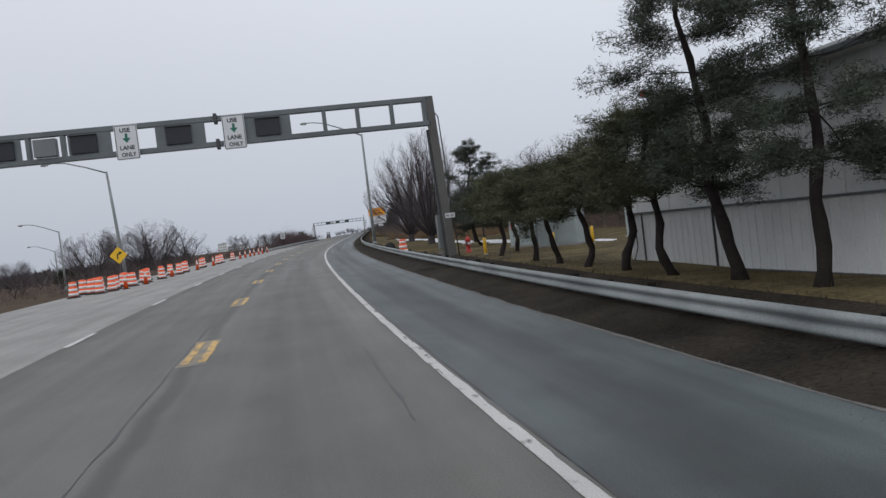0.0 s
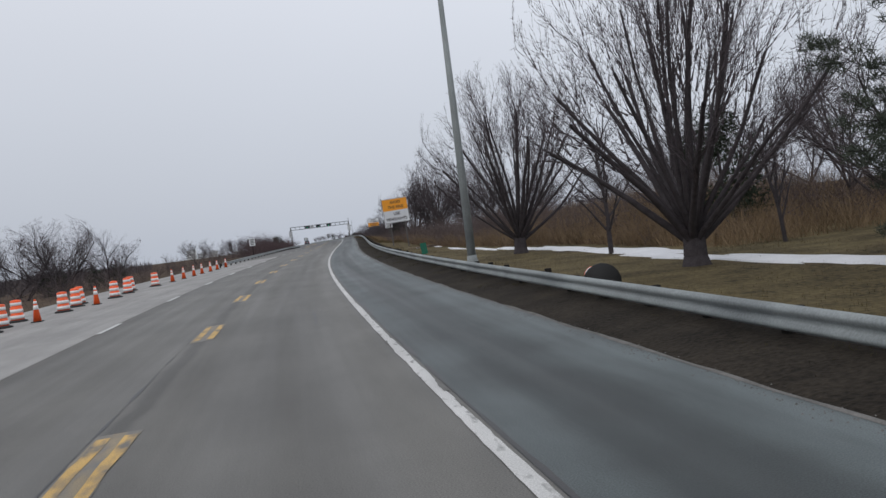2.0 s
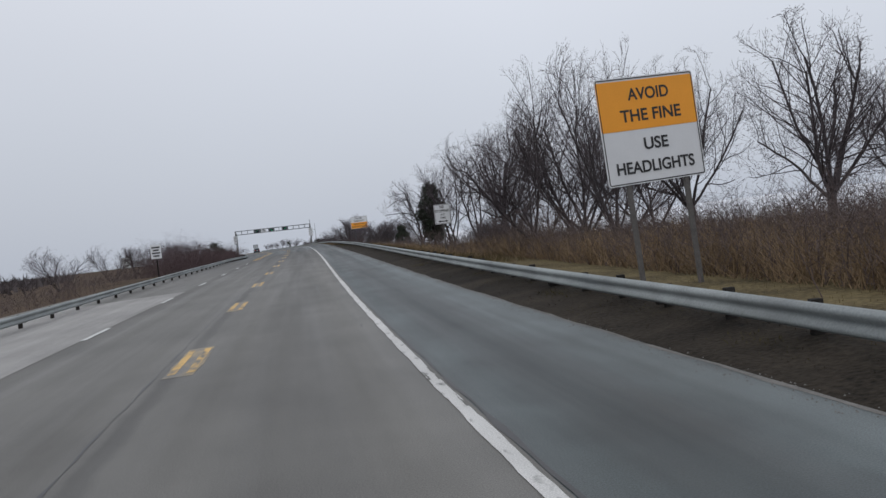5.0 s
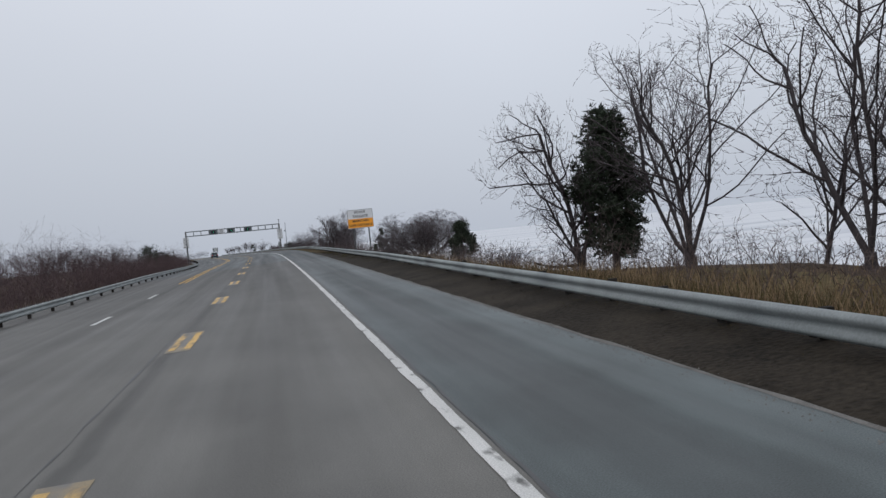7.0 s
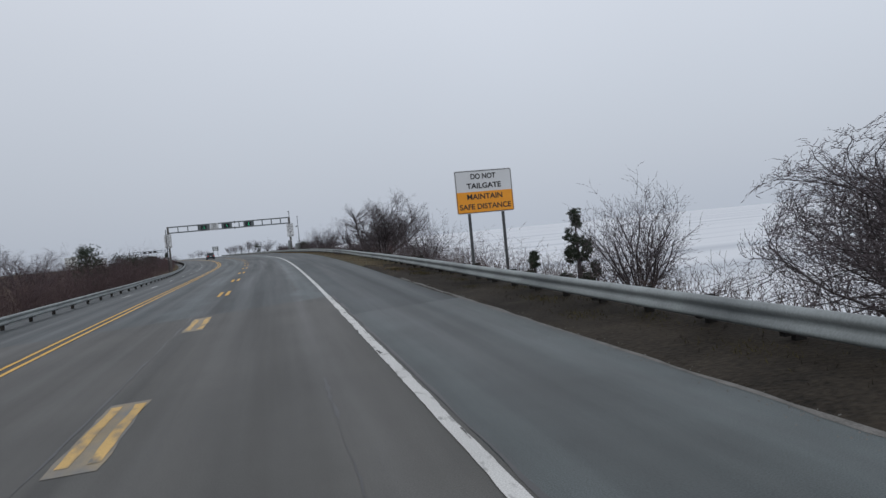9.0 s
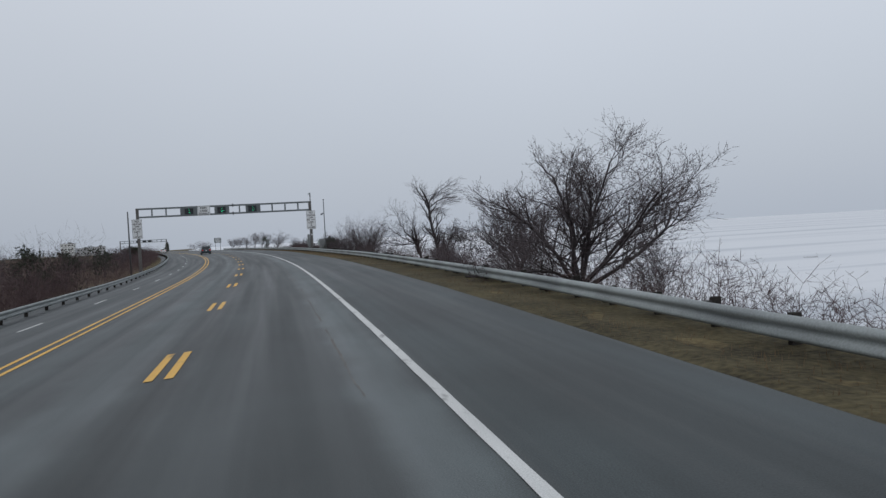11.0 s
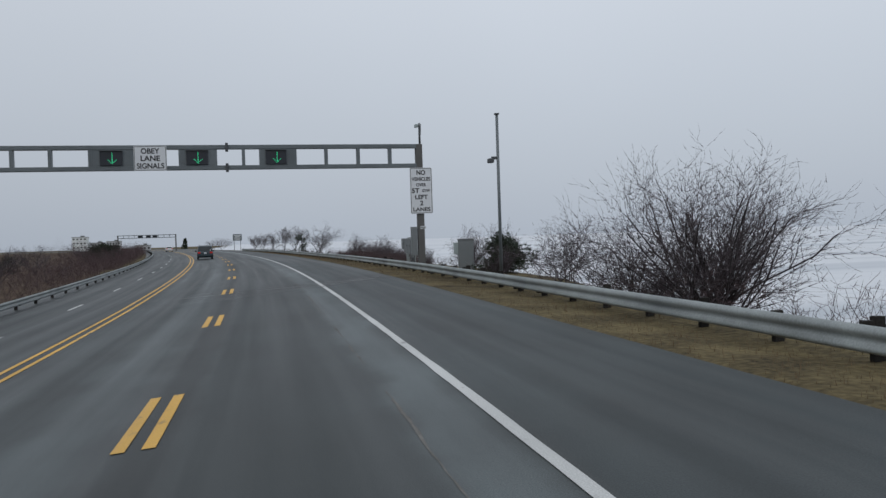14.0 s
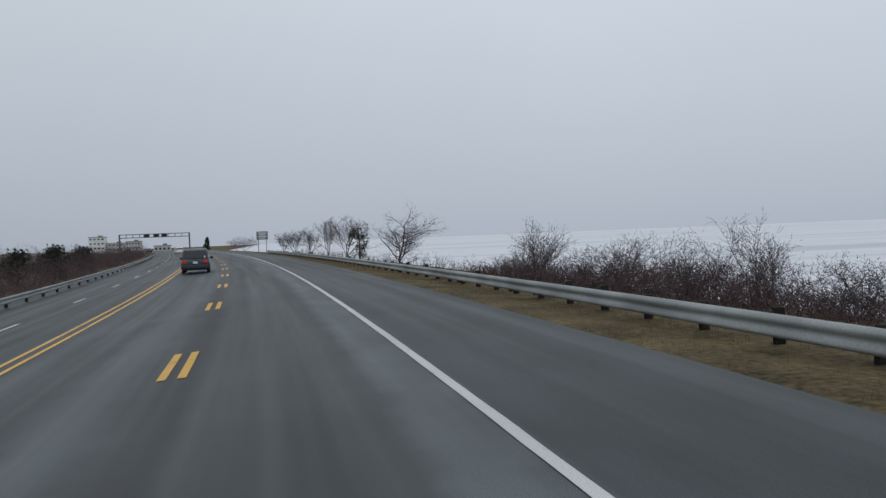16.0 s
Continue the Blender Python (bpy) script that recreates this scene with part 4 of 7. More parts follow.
part("lettering", letters("N-25", 0.09, SIGN_BLACK, 0.24), g4, Matrix.Translation((7.95, -0.192, 2.3)))

g5, g5z = gantry("sign_gantry", 566, -19.0, -3.1, 4.85, 0.95, [-17.5, -16, -14.5, -8.0, -6.4, -4.8], [(-13.6, -12.2), (-11.4, -10.0), (-9.6, -8.2)],
                 [(-12.9, False), (-10.7, False), (-8.9, False)], "distant grey steel gantry over the bend", 0.35, chord=0.18)


# ---- poles ----
def street_lamp(s, d, h, reach, rise, label, face=-1, lean=0.0, turn=0.0):
    t = thing("street_lamp", facing(s, d, turn=turn) @ pose(0, 0, 0, 0, lean, 0), label, "street lamp", "highway lamps")
    part("pole", tube("pole", [(0, 0, -0.2), (0, 0, h * 0.5), (0, 0, h)], [0.15, 0.12, 0.08], GALV, 10), t)
    part("base", lathe("base", [(0.24, -0.1), (0.24, 0.25), (0.18, 0.4), (0.16, 0.55)], GALV, 12), t)
    pts = [(0, 0, h - 0.1), (face * reach * 0.35, 0, h + rise * 0.45), (face * reach * 0.7, 0, h + rise * 0.9), (face * reach * 0.9, 0, h + rise), (face * reach, 0, h + rise)]
    part("arm", tube("arm", pts, [0.055, 0.05, 0.045, 0.04, 0.04], GALV, 8), t)
    lum = part("luminaire", lathe("luminaire", [(0.03, 0.0), (0.12, 0.1), (0.15, 0.3), (0.13, 0.5), (0.06, 0.62)], GALV, 10), t,
               pose(face * (reach - 0.05), 0, h + rise, 0, face * 93, 0) @ Matrix.Diagonal((0.7, 1.0, 1.0, 1)))
    part("lens", lathe("lens", [(0.02, 0.1), (0.1, 0.14), (0.12, 0.3), (0.1, 0.44)], BAND, 10), lum, Matrix.Translation((0.08 * face, 0, 0)))
    return t


street_lamp(71.7, 6.05, 9.8, 4.5, 1.4, "tall galvanised street lamp with a long arm behind the rail")
street_lamp(66, -13.3, 8.7, 4.0, 1.2, "tall galvanised street lamp with a long arm among traffic drums", lean=-3)
street_lamp(104, -30, 7.2, 4.0, 1.2, "tall galvanised street lamp beyond the far lanes")
street_lamp(150, -48, 7.4, 4.0, 1.2, "tall galvanised street lamp beyond the far lanes")

t = thing("utility_pole", facing(336.4, 7.86), "slim grey metal pole with a traffic sensor", "pole")
part("pole", tube("pole", [(0, 0, -0.3), (0, 0, 5.75)], [0.06, 0.05], STEEL_GREY, 10), t)
part("bracket", box("bracket", 0.25, 0.08, 0.1, STEEL_DARK, (-0.12, 0, 4.2), 0.01), t)
part("sensor", box("sensor", 0.2, 0.26, 0.16, STEEL_DARK, (-0.28, -0.03, 4.1), 0.03), t)
part("cap", box("cap", 0.16, 0.16, 0.05, STEEL_DARK, (0, 0, 5.76), 0.01), t)
t = thing("utility_pole", facing(336, -12.9), "slim dark pole behind the far rail", "pole")
part("pole", tube("pole", [(0, 0, -0.4), (0, 0, 6.9)], [0.09, 0.07], STEEL_DARK, 8), t)

# ---- roadside cabinets ----
t = thing("control_cabinet", facing(342.8, 8.25, turn=-12), "grey metal control cabinet behind the guardrail", "cabinet")
part("body", box("body", 0.66, 0.5, 1.42, CABINET_GREY, (0, 0, 0.6), 0.02), t)
part("door", box("door", 0.56, 0.03, 1.2, CABINET_GREY, (0, -0.265, 0.62), 0.008), t)
part("meter_box", box("meter_box", 0.24, 0.34, 0.5, CABINET, (-0.40, 0.02, 0.95), 0.02), t)
part("roof", box("roof", 0.72, 0.56, 0.05, CABINET_GREY, (0, 0, 1.33), 0.01), t)
t = thing("panel_board", facing(354.3, 8.0, 0.0, -90), "grey electrical boxes mounted on metal posts", "electrical panel")
for x, w, z0, z1 in ((-0.96, 0.62, 0.50, 1.12), (0.03, 0.84, 0.31, 1.11), (0.84, 0.68, 0.27, 1.10)):
    b = part("cabinet", box("cabinet", w, 0.3, z1 - z0, CABINET_GREY, (x, 0, (z0 + z1) / 2), 0.015), t)
    part("latch", box("latch", 0.03, 0.03, 0.09, STEEL_DARK, (x + w * 0.4, -0.16, (z0 + z1) / 2), 0.004), b)
for x in (-1.06, -0.71, -0.45, 0.11, 0.47, 0.72, 0.82, 1.33):
    part("post", box("post", 0.06, 0.06, 1.75 if x == 1.33 else 1.2, GALV, (x, 0.12, 0.28 if x == 1.33 else 0.0), 0.006), t)
part("crossbar", box("crossbar", 2.3, 0.05, 0.05, GALV, (0.2, 0.17, 1.14), 0.005), t)
part("conduit_box", box("conduit_box", 0.14, 0.12, 0.2, STEEL_DARK, (1.08, 0.0, -0.06), 0.01), t)


def cabinet(s, d, w, dep, h, mat, label, turn=0.0, mark=False):
    t = thing("utility_cabinet", facing(s, d, turn=turn), label, "cabinet", "utility cabinets")
    part("body", box("body", w, dep, h, mat, (0, 0, h / 2), 0.02), t)
    part("lid", box("lid", w + 0.06, dep + 0.06, 0.05, mat, (0, 0, h + 0.02), 0.012), t)
    for x in (-w / 4, w / 4):
        dr = part("door", box("door", w / 2 - 0.03, 0.02, h - 0.25, mat, (x, -dep / 2 - 0.01, h / 2 + 0.02), 0.006), t)
        part("handle", box("handle", 0.03, 0.03, 0.16, STEEL_DARK, (x * 0.2, -dep / 2 - 0.03, h / 2), 0.005), dr)
    part("plinth", box("plinth", w + 0.15, dep + 0.15, 0.12, CAST, (0, 0, 0.02), 0.01), t)
    if mark:
        part("warning_label", box("warning_label", 0.16, 0.008, 0.2, RED, (-w * 0.25, -dep / 2 - 0.026, h * 0.82), 0), t)
        part("notice_label", box("notice_label", 0.16, 0.008, 0.14, SIGN_WHITE, (w * 0.2, -dep / 2 - 0.026, h * 0.85), 0), t)


cabinet(35.4, 11.7, 2.0, 0.8, 1.65, CABINET, "tall pale green-grey utility cabinet among the pines", -50)
cabinet(39.8, 11.1, 1.8, 0.8, 1.25, CABINET, "pale green-grey utility cabinet with warning labels", -88, True)
cabinet(39.1, 12.9, 2.2, 0.9, 1.5, CABINET_GREY, "grey utility cabinet on a concrete plinth", -88)
cabinet(42.2, 11.9, 1.4, 0.8, 0.95, CABINET_GREY, "low grey utility cabinet on a concrete plinth", -70)
cabinet(35.3, 15.6, 1.6, 0.9, 1.3, CABINET, "pale green-grey utility cabinet at the back of the lawn", -30)



def bollard(s, d, h):
    t = thing("bollard", facing(s, d), "yellow painted steel bollard in the lawn", "bollard", "yellow bollards")
    part("pipe", lathe("pipe", [(0.07, -0.1), (0.07, h - 0.04), (0.055, h - 0.01), (0.02, h)], YELLOW, 12), t)
    part("collar", lathe("collar", [(0.1, -0.05), (0.1, 0.03), (0.075, 0.05)], CAST, 12), t)


for s, d, h in ((32.3, 7.5, 0.68), (33.2, 10.6, 0.72), (34.0, 12.6, 0.75), (33.4, 15.7, 0.85)):
    bollard(s, d, h)

t = thing("fire_hydrant", facing(36.4, 7.65), "red and white fire hydrant in brown grass", "hydrant")
part("barrel", lathe("barrel", [(0.15, -0.05), (0.15, 0.05), (0.1, 0.07), (0.1, 0.5), (0.14, 0.52), (0.14, 0.56), (0.1, 0.64), (0.03, 0.72)], RED, 14), t)
part("cap", lathe("cap", [(0.06, 0), (0.06, 0.1), (0.03, 0.13)], BAND, 10), t, pose(-0.1, 0, 0.4, 0, -90, 0))
part("cap", lathe("cap", [(0.06, 0), (0.06, 0.1), (0.03, 0.13)], BAND, 10), t, pose(0, -0.1, 0.4, 90, 0, 0))

# ---- grey metal building beside the lawn ----
t = thing("metal_building", facing(4.4, 12.4), "long windowless grey sheet-metal building with a ribbed lower wall", "building")
bh = 4.15
part("wall", box("wall", 5.2, 36.0, bh, SHED, (0, 0, bh / 2 - 0.2), 0.02), t)
for k in range(37):
    part("seam", box("seam", 0.03, 0.05, bh - 1.7, SHED, (-2.612, -17.6 + k * 0.975, bh / 2 + 0.6), 0.006), t)
skirt = part("lower_cladding", box("lower_cladding", 0.1, 35.9, 1.62, SHED, (-2.66, 0, 0.69), 0.01), t, None, "pale ribbed sheet along the foot of the wall")
for k in range(60):
    part("rib", box("rib", 0.025, 0.06, 1.56, SHED, (-2.72, 17.8 - k * 0.3, 0.7), 0.008), skirt)
part("ledge", box("ledge", 0.16, 36.0, 0.04, STEEL_GREY, (-2.68, 0, 1.53), 0.008), t)
for k in range(16):
    part("rib", box("rib", 0.12, 0.05, bh - 0.2, SHED, (-2.4 + k * 0.32, 18.02, bh / 2 - 0.2), 0.01), t)
part("roof", box("roof", 5.9, 36.5, 0.2, SHED, (-0.05, 0, bh - 0.12), 0.03), t)
part("gutter", box("gutter", 0.12, 36.5, 0.12, STEEL_GREY, (-3.03, 0, bh - 0.16), 0.02), t)
part("footing", box("footing", 5.5, 36.1, 0.3, STEEL_DARK, (-0.06, 0, -0.02), 0.01), t)
part("vent", box("vent", 0.05, 0.16, 0.26, STEEL_DARK, (-2.74, 9.4, 0.85), 0.01), t)
for y in (17.0, 13.2):
    part("door_edge", box("door_edge", 0.03, 0.06, 1.5, STEEL_DARK, (-2.735, y, 0.75), 0.006), t)
part("cable", tube("cable", [(-2.78, 17.4, 1.5), (-2.8, 17.3, 0.6), (-2.85, 17.5, 0.2), (-2.85, 17.2, 0.03), (-3.6, 16.4, 0.02)], [0.015] * 5, RUBBER, 6), t)
part("beacon_pole", tube("beacon_pole", [(-2.2, 17.2, bh - 0.1), (-2.2, 17.2, bh + 0.6)], [0.016, 0.016], STEEL_GREY, 6), t)
part("beacon", lathe("beacon", [(0.06, 0.0), (0.08, 0.04), (0.08, 0.15), (0.05, 0.18)], RED, 10), t, Matrix.Translation((-2.2, 17.2, bh + 0.58)), "red warning lamp on the roof")

# ---- traffic drums and cones ----
DRUM_PARTS = [("drum_body", lathe("drum_body", [(0.27, 0.06), (0.275, 0.3), (0.24, 0.32), (0.245, 0.62), (0.21, 0.64), (0.215, 0.9), (0.17, 0.93), (0.05, 0.95)], ORANGE, 18)),
              ("white_band", lathe("white_band", [(0.279, 0.14), (0.281, 0.29)], BAND, 18)), ("white_band", lathe("white_band", [(0.248, 0.4), (0.25, 0.55)], BAND, 18)),
              ("white_band", lathe("white_band", [(0.219, 0.7), (0.221, 0.83)], BAND, 18)), ("base", lathe("base", [(0.4, 0.0), (0.4, 0.05), (0.29, 0.09), (0.27, 0.1)], RUBBER, 18))]
CONE_PARTS = [("cone_body", lathe("cone_body", [(0.16, 0.03), (0.05, 0.9), (0.03, 0.92)], ORANGE, 14)), ("white_band", lathe("white_band", [(0.108, 0.5), (0.084, 0.68)], BAND, 14)),
              ("white_band", lathe("white_band", [(0.075, 0.74), (0.063, 0.84)], BAND, 14)), ("base", box("base", 0.4, 0.4, 0.04, RUBBER, (0, 0, 0.02), 0.01))]


def drum(s, d, m=None, label="orange and white traffic drum on the closed lane", group="traffic drums"):
    t = thing("traffic_drum", facing(s, d) if m is None else m, label, "traffic drum", group)
    for n, me in DRUM_PARTS:
        part(n, me, t)
    return t


def lane_up(s, d, turn=0.0):
    return facing(s, d, 0.008, turn)


rnd = random.Random(3)
first = None
for s, d in ((52.5, -11.9), (53.4, -12.6), (54.3, -11.6), (55.5, -12.9), (57, -12.0), (58.8, -11.3), (61, -12.4), (62.5, -11.1), (65, -11.9), (66.5, -10.8), (71, -11.7),
             (73, -10.6), (74.5, -11.6), (76.5, -10.7), (85, -10.6), (93, -10.2), (97, -10.4), (103, -10.0),
             (51, -13.0), (54.6, -13.4), (58, -13.2), (60.2, -12.0), (63.6, -12.9), (67.8, -12.2), (70, -12.6), (79, -11.2), (82, -11.6), (88.5, -11.0), (91, -11.5), (100, -10.9)):
    m = lane_up(s, d, rnd.uniform(0, 90))
    if first is None:
        first = drum(s, d, m)
    else:
        copy_thing(first, m)
cone = thing("traffic_cone", lane_up(54.8, -10.9), "orange traffic cone with white bands", "traffic cone", "traffic cones")
for n, me in CONE_PARTS:
    part(n, me, cone)
for s, d in ((59.5, -10.6), (69, -10.5), (80, -10.2), (88, -9.9), (108, -9.8), (112, -9.7), (116, -9.6), (120, -9.6), (124, -9.5), (128, -9.5), (133, -9.4)):
    copy_thing(cone, lane_up(s, d))
drum(51.2, 6.42, facing(51.2, 6.42) @ pose(0, 0, -0.12), "orange and white traffic drum standing on the lawn", group="")
t = drum(60.8, 6.45, facing(60.8, 6.45) @ pose(0, 0, 0.12, 0, 84, 80), "toppled orange traffic drum lying on the lawn", "")

# ---- vehicles ----
def wheel_parts(t, x, y, r=0.33, side=1):
    w = part("wheel", lathe("tyre", [(r * 0.6, -0.1), (r * 0.94, -0.1), (r, -0.06), (r, 0.06), (r * 0.94, 0.1), (r * 0.6, 0.1)], RUBBER, 20), t, pose(x, y, r, 0, 90, 0))
    part("rim", lathe("rim", [(r * 0.1, 0.09), (r * 0.5, 0.07), (r * 0.62, 0.09), (r * 0.62, -0.09), (r * 0.1, -0.05)], RIM, 16), w, pose(0, 0, 0.012 * side, 0 if side > 0 else 180, 0, 0))


def vehicle(m, paint, label, name="minivan", width=1.9, height=1.72, van=True, rack=True):
    """A car: y ahead. Rings of the body are lofted from rear to front."""
    t = thing(name, m, label, "car")
    hw = width / 2
    if van:
        prof = [(-2.45, 0.32, 0.75, 0.88), (-2.43, 0.30, 0.98, 0.97), (-2.3, 0.25, 1.02, 1.0), (-1.2, 0.22, 1.02, 1.0), (0.6, 0.22, 1.0, 1.0), (1.55, 0.24, 0.98, 0.97), (2.2, 0.28, 0.86, 0.9), (2.45, 0.36, 0.7, 0.72)]
        cab = [(-2.34, 1.0, 0.93), (-2.12, 1.60, 0.80), (-1.9, 1.69, 0.77), (-0.6, 1.73, 0.77), (0.45, 1.70, 0.76), (0.95, 1.52, 0.78), (1.75, 1.0, 0.88)]
    else:
        prof = [(-2.2, 0.35, 0.75, 0.85), (-2.1, 0.3, 0.95, 0.96), (-1.2, 0.24, 0.97, 1.0), (0.6, 0.22, 0.93, 1.0), (1.5, 0.24, 0.88, 0.96), (2.1, 0.32, 0.72, 0.8)]
        cab = [(-1.9, 0.93, 0.86), (-1.45, 1.34, 0.74), (-0.7, 1.44, 0.72), (0.2, 1.40, 0.72), (1.1, 0.90, 0.86)]
    k = height / (1.73 if van else 1.44)
    vs, fs = [], []
    for y, z0, z1, w in prof:
        for x, z in ((-0.9, z0), (-1.0, z0 + 0.12), (-1.0, (z0 + z1) / 2 + 0.05), (-0.94, z1), (0.94, z1), (1.0, (z0 + z1) / 2 + 0.05), (1.0, z0 + 0.12), (0.9, z0)):
            vs.append((x * w * hw, y, z * k))
    for i in range(len(prof) - 1):
        fs += [(i * 8 + j, i * 8 + (j + 1) % 8, i * 8 + 8 + (j + 1) % 8, i * 8 + 8 + j) for j in range(8)]
    fs += [tuple(range(8))[::-1], tuple(range(len(vs) - 8, len(vs)))]
    me = mesh_of("body", vs, fs, paint, True)
    part("body", me, t)
    cv, cf = [], []
    for y, z, w in cab:
        cv += [(-w * hw, y, z * k), (w * hw, y, z * k), (w * hw * (1.14 if z > 1.2 else 1.0), y, (0.98 if van else 0.9) * k), (-w * hw * (1.14 if z > 1.2 else 1.0), y, (0.98 if van else 0.9) * k)]
    for i in range(len(cab) - 1):
        a = i * 4
        cf += [(a, a + 1, a + 5, a + 4), (a + 1, a + 2, a + 6, a + 5), (a + 3, a, a + 4, a + 7)]
    part("cabin", mesh_of("cabin", cv, cf, paint, False), t)

    def pane(name_, pts, lab=""):
        n = len(pts)
        c = sum((Vector(p) for p in pts), Vector()) / n
        me_ = mesh_of(name_, [c.lerp(Vector(p), 0.9) for p in pts], [tuple(range(n))], GLASS_DARK)
        part(name_, me_, t, None, lab)
    a, b = cab[0], cab[1]
    e = 0.012
    pane("rear_window", [(-b[2] * hw, b[0] - e, b[1] * k), (b[2] * hw, b[0] - e, b[1] * k), (a[2] * hw, a[0] - e, (a[1] + 0.05) * k), (-a[2] * hw, a[0] - e, (a[1] + 0.05) * k)])
    f1, f2 = cab[-2], cab[-1]
    pane("windscreen", [(-f1[2] * hw, f1[0] + e, f1[1] * k), (f1[2] * hw, f1[0] + e, f1[1] * k), (f2[2] * hw, f2[0] + e, f2[1] * k), (-f2[2] * hw, f2[0] + e, f2[1] * k)])
    ys = (-2.0, -0.95, 0.15, 0.95) if van else (-1.4, -0.5, 0.5)
    zt, zb = (1.56, 1.06) if van else (1.3, 0.96)
    for sx in (-1, 1):
        for i in range(len(ys) - 1):
            xa, xb = sx * hw * (0.835 if van else 0.8), sx * hw * (0.90 if van else 0.86)
            pane("side_window", [(xa + sx * 0.02, ys[i] + 0.05, zt * k), (xa + sx * 0.02, ys[i + 1] - 0.05, zt * k), (xb + sx * 0.035, ys[i + 1], zb * k), (xb + sx * 0.035, ys[i], zb * k)])
        part("tail_lamp", box("tail_lamp", 0.3, 0.06, 0.2, TAIL, (sx * hw * 0.74, prof[0][0] - 0.01, 0.84 * k), 0.02), t)
        part("door_mirror", box("door_mirror", 0.24, 0.14, 0.17, paint, (sx * (hw + 0.1), 0.95, 1.05 * k), 0.04), t)
        wheel_parts(t, sx * (hw - 0.12), prof[0][0] + 0.95, side=sx)
        wheel_parts(t, sx * (hw - 0.12), prof[-1][0] - 0.95, side=sx)
        if rack:
            part("roof_rail", tube("roof_rail", [(sx * hw * 0.68, -1.8, 1.74 * k), (sx * hw * 0.68, -1.6, 1.79 * k), (sx * hw * 0.68, 0.1, 1.8 * k), (sx * hw * 0.68, 0.3, 1.74 * k)], [0.02] * 4, STEEL_DARK, 6), t)
    part("rear_bumper", box("rear_bumper", width * 0.94, 0.2, 0.26, paint, (0, prof[0][0] + 0.02, 0.5 * k), 0.05), t)
    part("licence_plate", box("licence_plate", 0.31, 0.015, 0.15, SIGN_WHITE, (0, prof[0][0] - 0.03, 0.78 * k), 0.004), t)
    if van:
        part("wiper", box("wiper", 0.5, 0.02, 0.02, RUBBER, (-0.05, -2.37, 1.05 * k), 0.004), t)
        part("window_sticker", box("window_sticker", 0.09, 0.006, 0.16, SIGN_WHITE, (0.62, -2.33, 1.14 * k), 0), t)
    return t


vehicle(facing(415.5, -3.7, 0.0), VAN_PAINT, "dark blue-green minivan with a roof rack driving ahead")
vehicle(facing(546, -5.9, 0.0), CAR_WHITE, "white saloon car far ahead in the lane", "saloon_car", 1.8, 1.45, False, False)
vehicle(facing(648, -10.8, 0.0, 180), VAN_PAINT, "dark oncoming car on the far bend", "saloon_car", 1.8, 1.45, False, False)
vehicle(facing(700, -9.6, 0.0, 180), VAN_PAINT, "dark oncoming car on the far bend", "saloon_car", 1.8, 1.45, False, False)

# boards and scrap timber left on the lawn
pile = thing("timber_pile", facing(112.3, 9.6), "low pile of grey weathered boards on the grass", "timber")
rnd = random.Random(8)
for k in range(9):
    part("board", box("board", 0.2, rnd.uniform(1.4, 2.6), 0.05, TIMBER, (0, 0, 0), 0.006), pile, pose(rnd.uniform(-0.7, 0.9), rnd.uniform(-0.5, 0.5), 0.05 + 0.055 * (k // 3), 0, rnd.uniform(-4, 4), 70 + rnd.uniform(-25, 25)))


# ---- far buildings beyond the bend ----
def far_building(x, y, w, dep, h, floors, cols, wall, label, base=-3.2):
    t = thing("building", Matrix.Translation((x, y, base)), label, "building")
    part("wall", box("wall", w, dep, h, wall, (0, 0, h / 2), 0.03), t)
    part("roof", box("roof", w + 0.4, dep + 0.4, 0.3, CAST, (0, 0, h + 0.1), 0.03), t)
    part("roof_plant", box("roof_plant", w * 0.25, dep * 0.3, 0.9, CABINET_GREY, (w * 0.15, 0, h + 0.6), 0.03), t)
    pane = box("window", w / cols * 0.5, 0.1, h / floors * 0.3, GLASS_DARK, (0, 0, 0), 0.0)
    for i in range(cols):
        for j in range(floors):
            part("window", pane, t, Matrix.Translation((-w / 2 + w / cols * (i + 0.5), -dep / 2 - 0.03, h / floors * (j + 0.55))))


far_building(-53, 862, 8.5, 10, 15.3, 6, 4, SHED, "tall grey building far beyond the bend")
far_building(-43.5, 866, 8.5, 10, 11.6, 5, 4, BUILDING, "pale flat-roofed building far beyond the bend")
far_building(-33.5, 862, 8.0, 10, 12.2, 5, 5, BUILDING, "pale flat-roofed building far beyond the bend")
far_building(-9, 764, 7.5, 3, 9.0, 3, 4, BUILDING, "low pale building far beyond the bend")

# ---- vegetation ----
def quick_mesh(name, co, quads=None, tris=None, mat=None):
    """A mesh from arrays of corners and of quads or triangles."""
    me = bpy.data.meshes.new(name)
    faces = quads if quads is not None else tris
    k = faces.shape[1]
    me.vertices.add(len(co))
    me.vertices.foreach_set("co", np.ascontiguousarray(co, dtype=np.float32).ravel())
    me.loops.add(faces.size)
    me.loops.foreach_set("vertex_index", np.ascontiguousarray(faces, dtype=np.int32).ravel())
    me.polygons.add(len(faces))
    me.polygons.foreach_set("loop_start", np.arange(0, faces.size, k, dtype=np.int32))
    me.materials.append(mat)
    me.update(calc_edges=True)
    return me


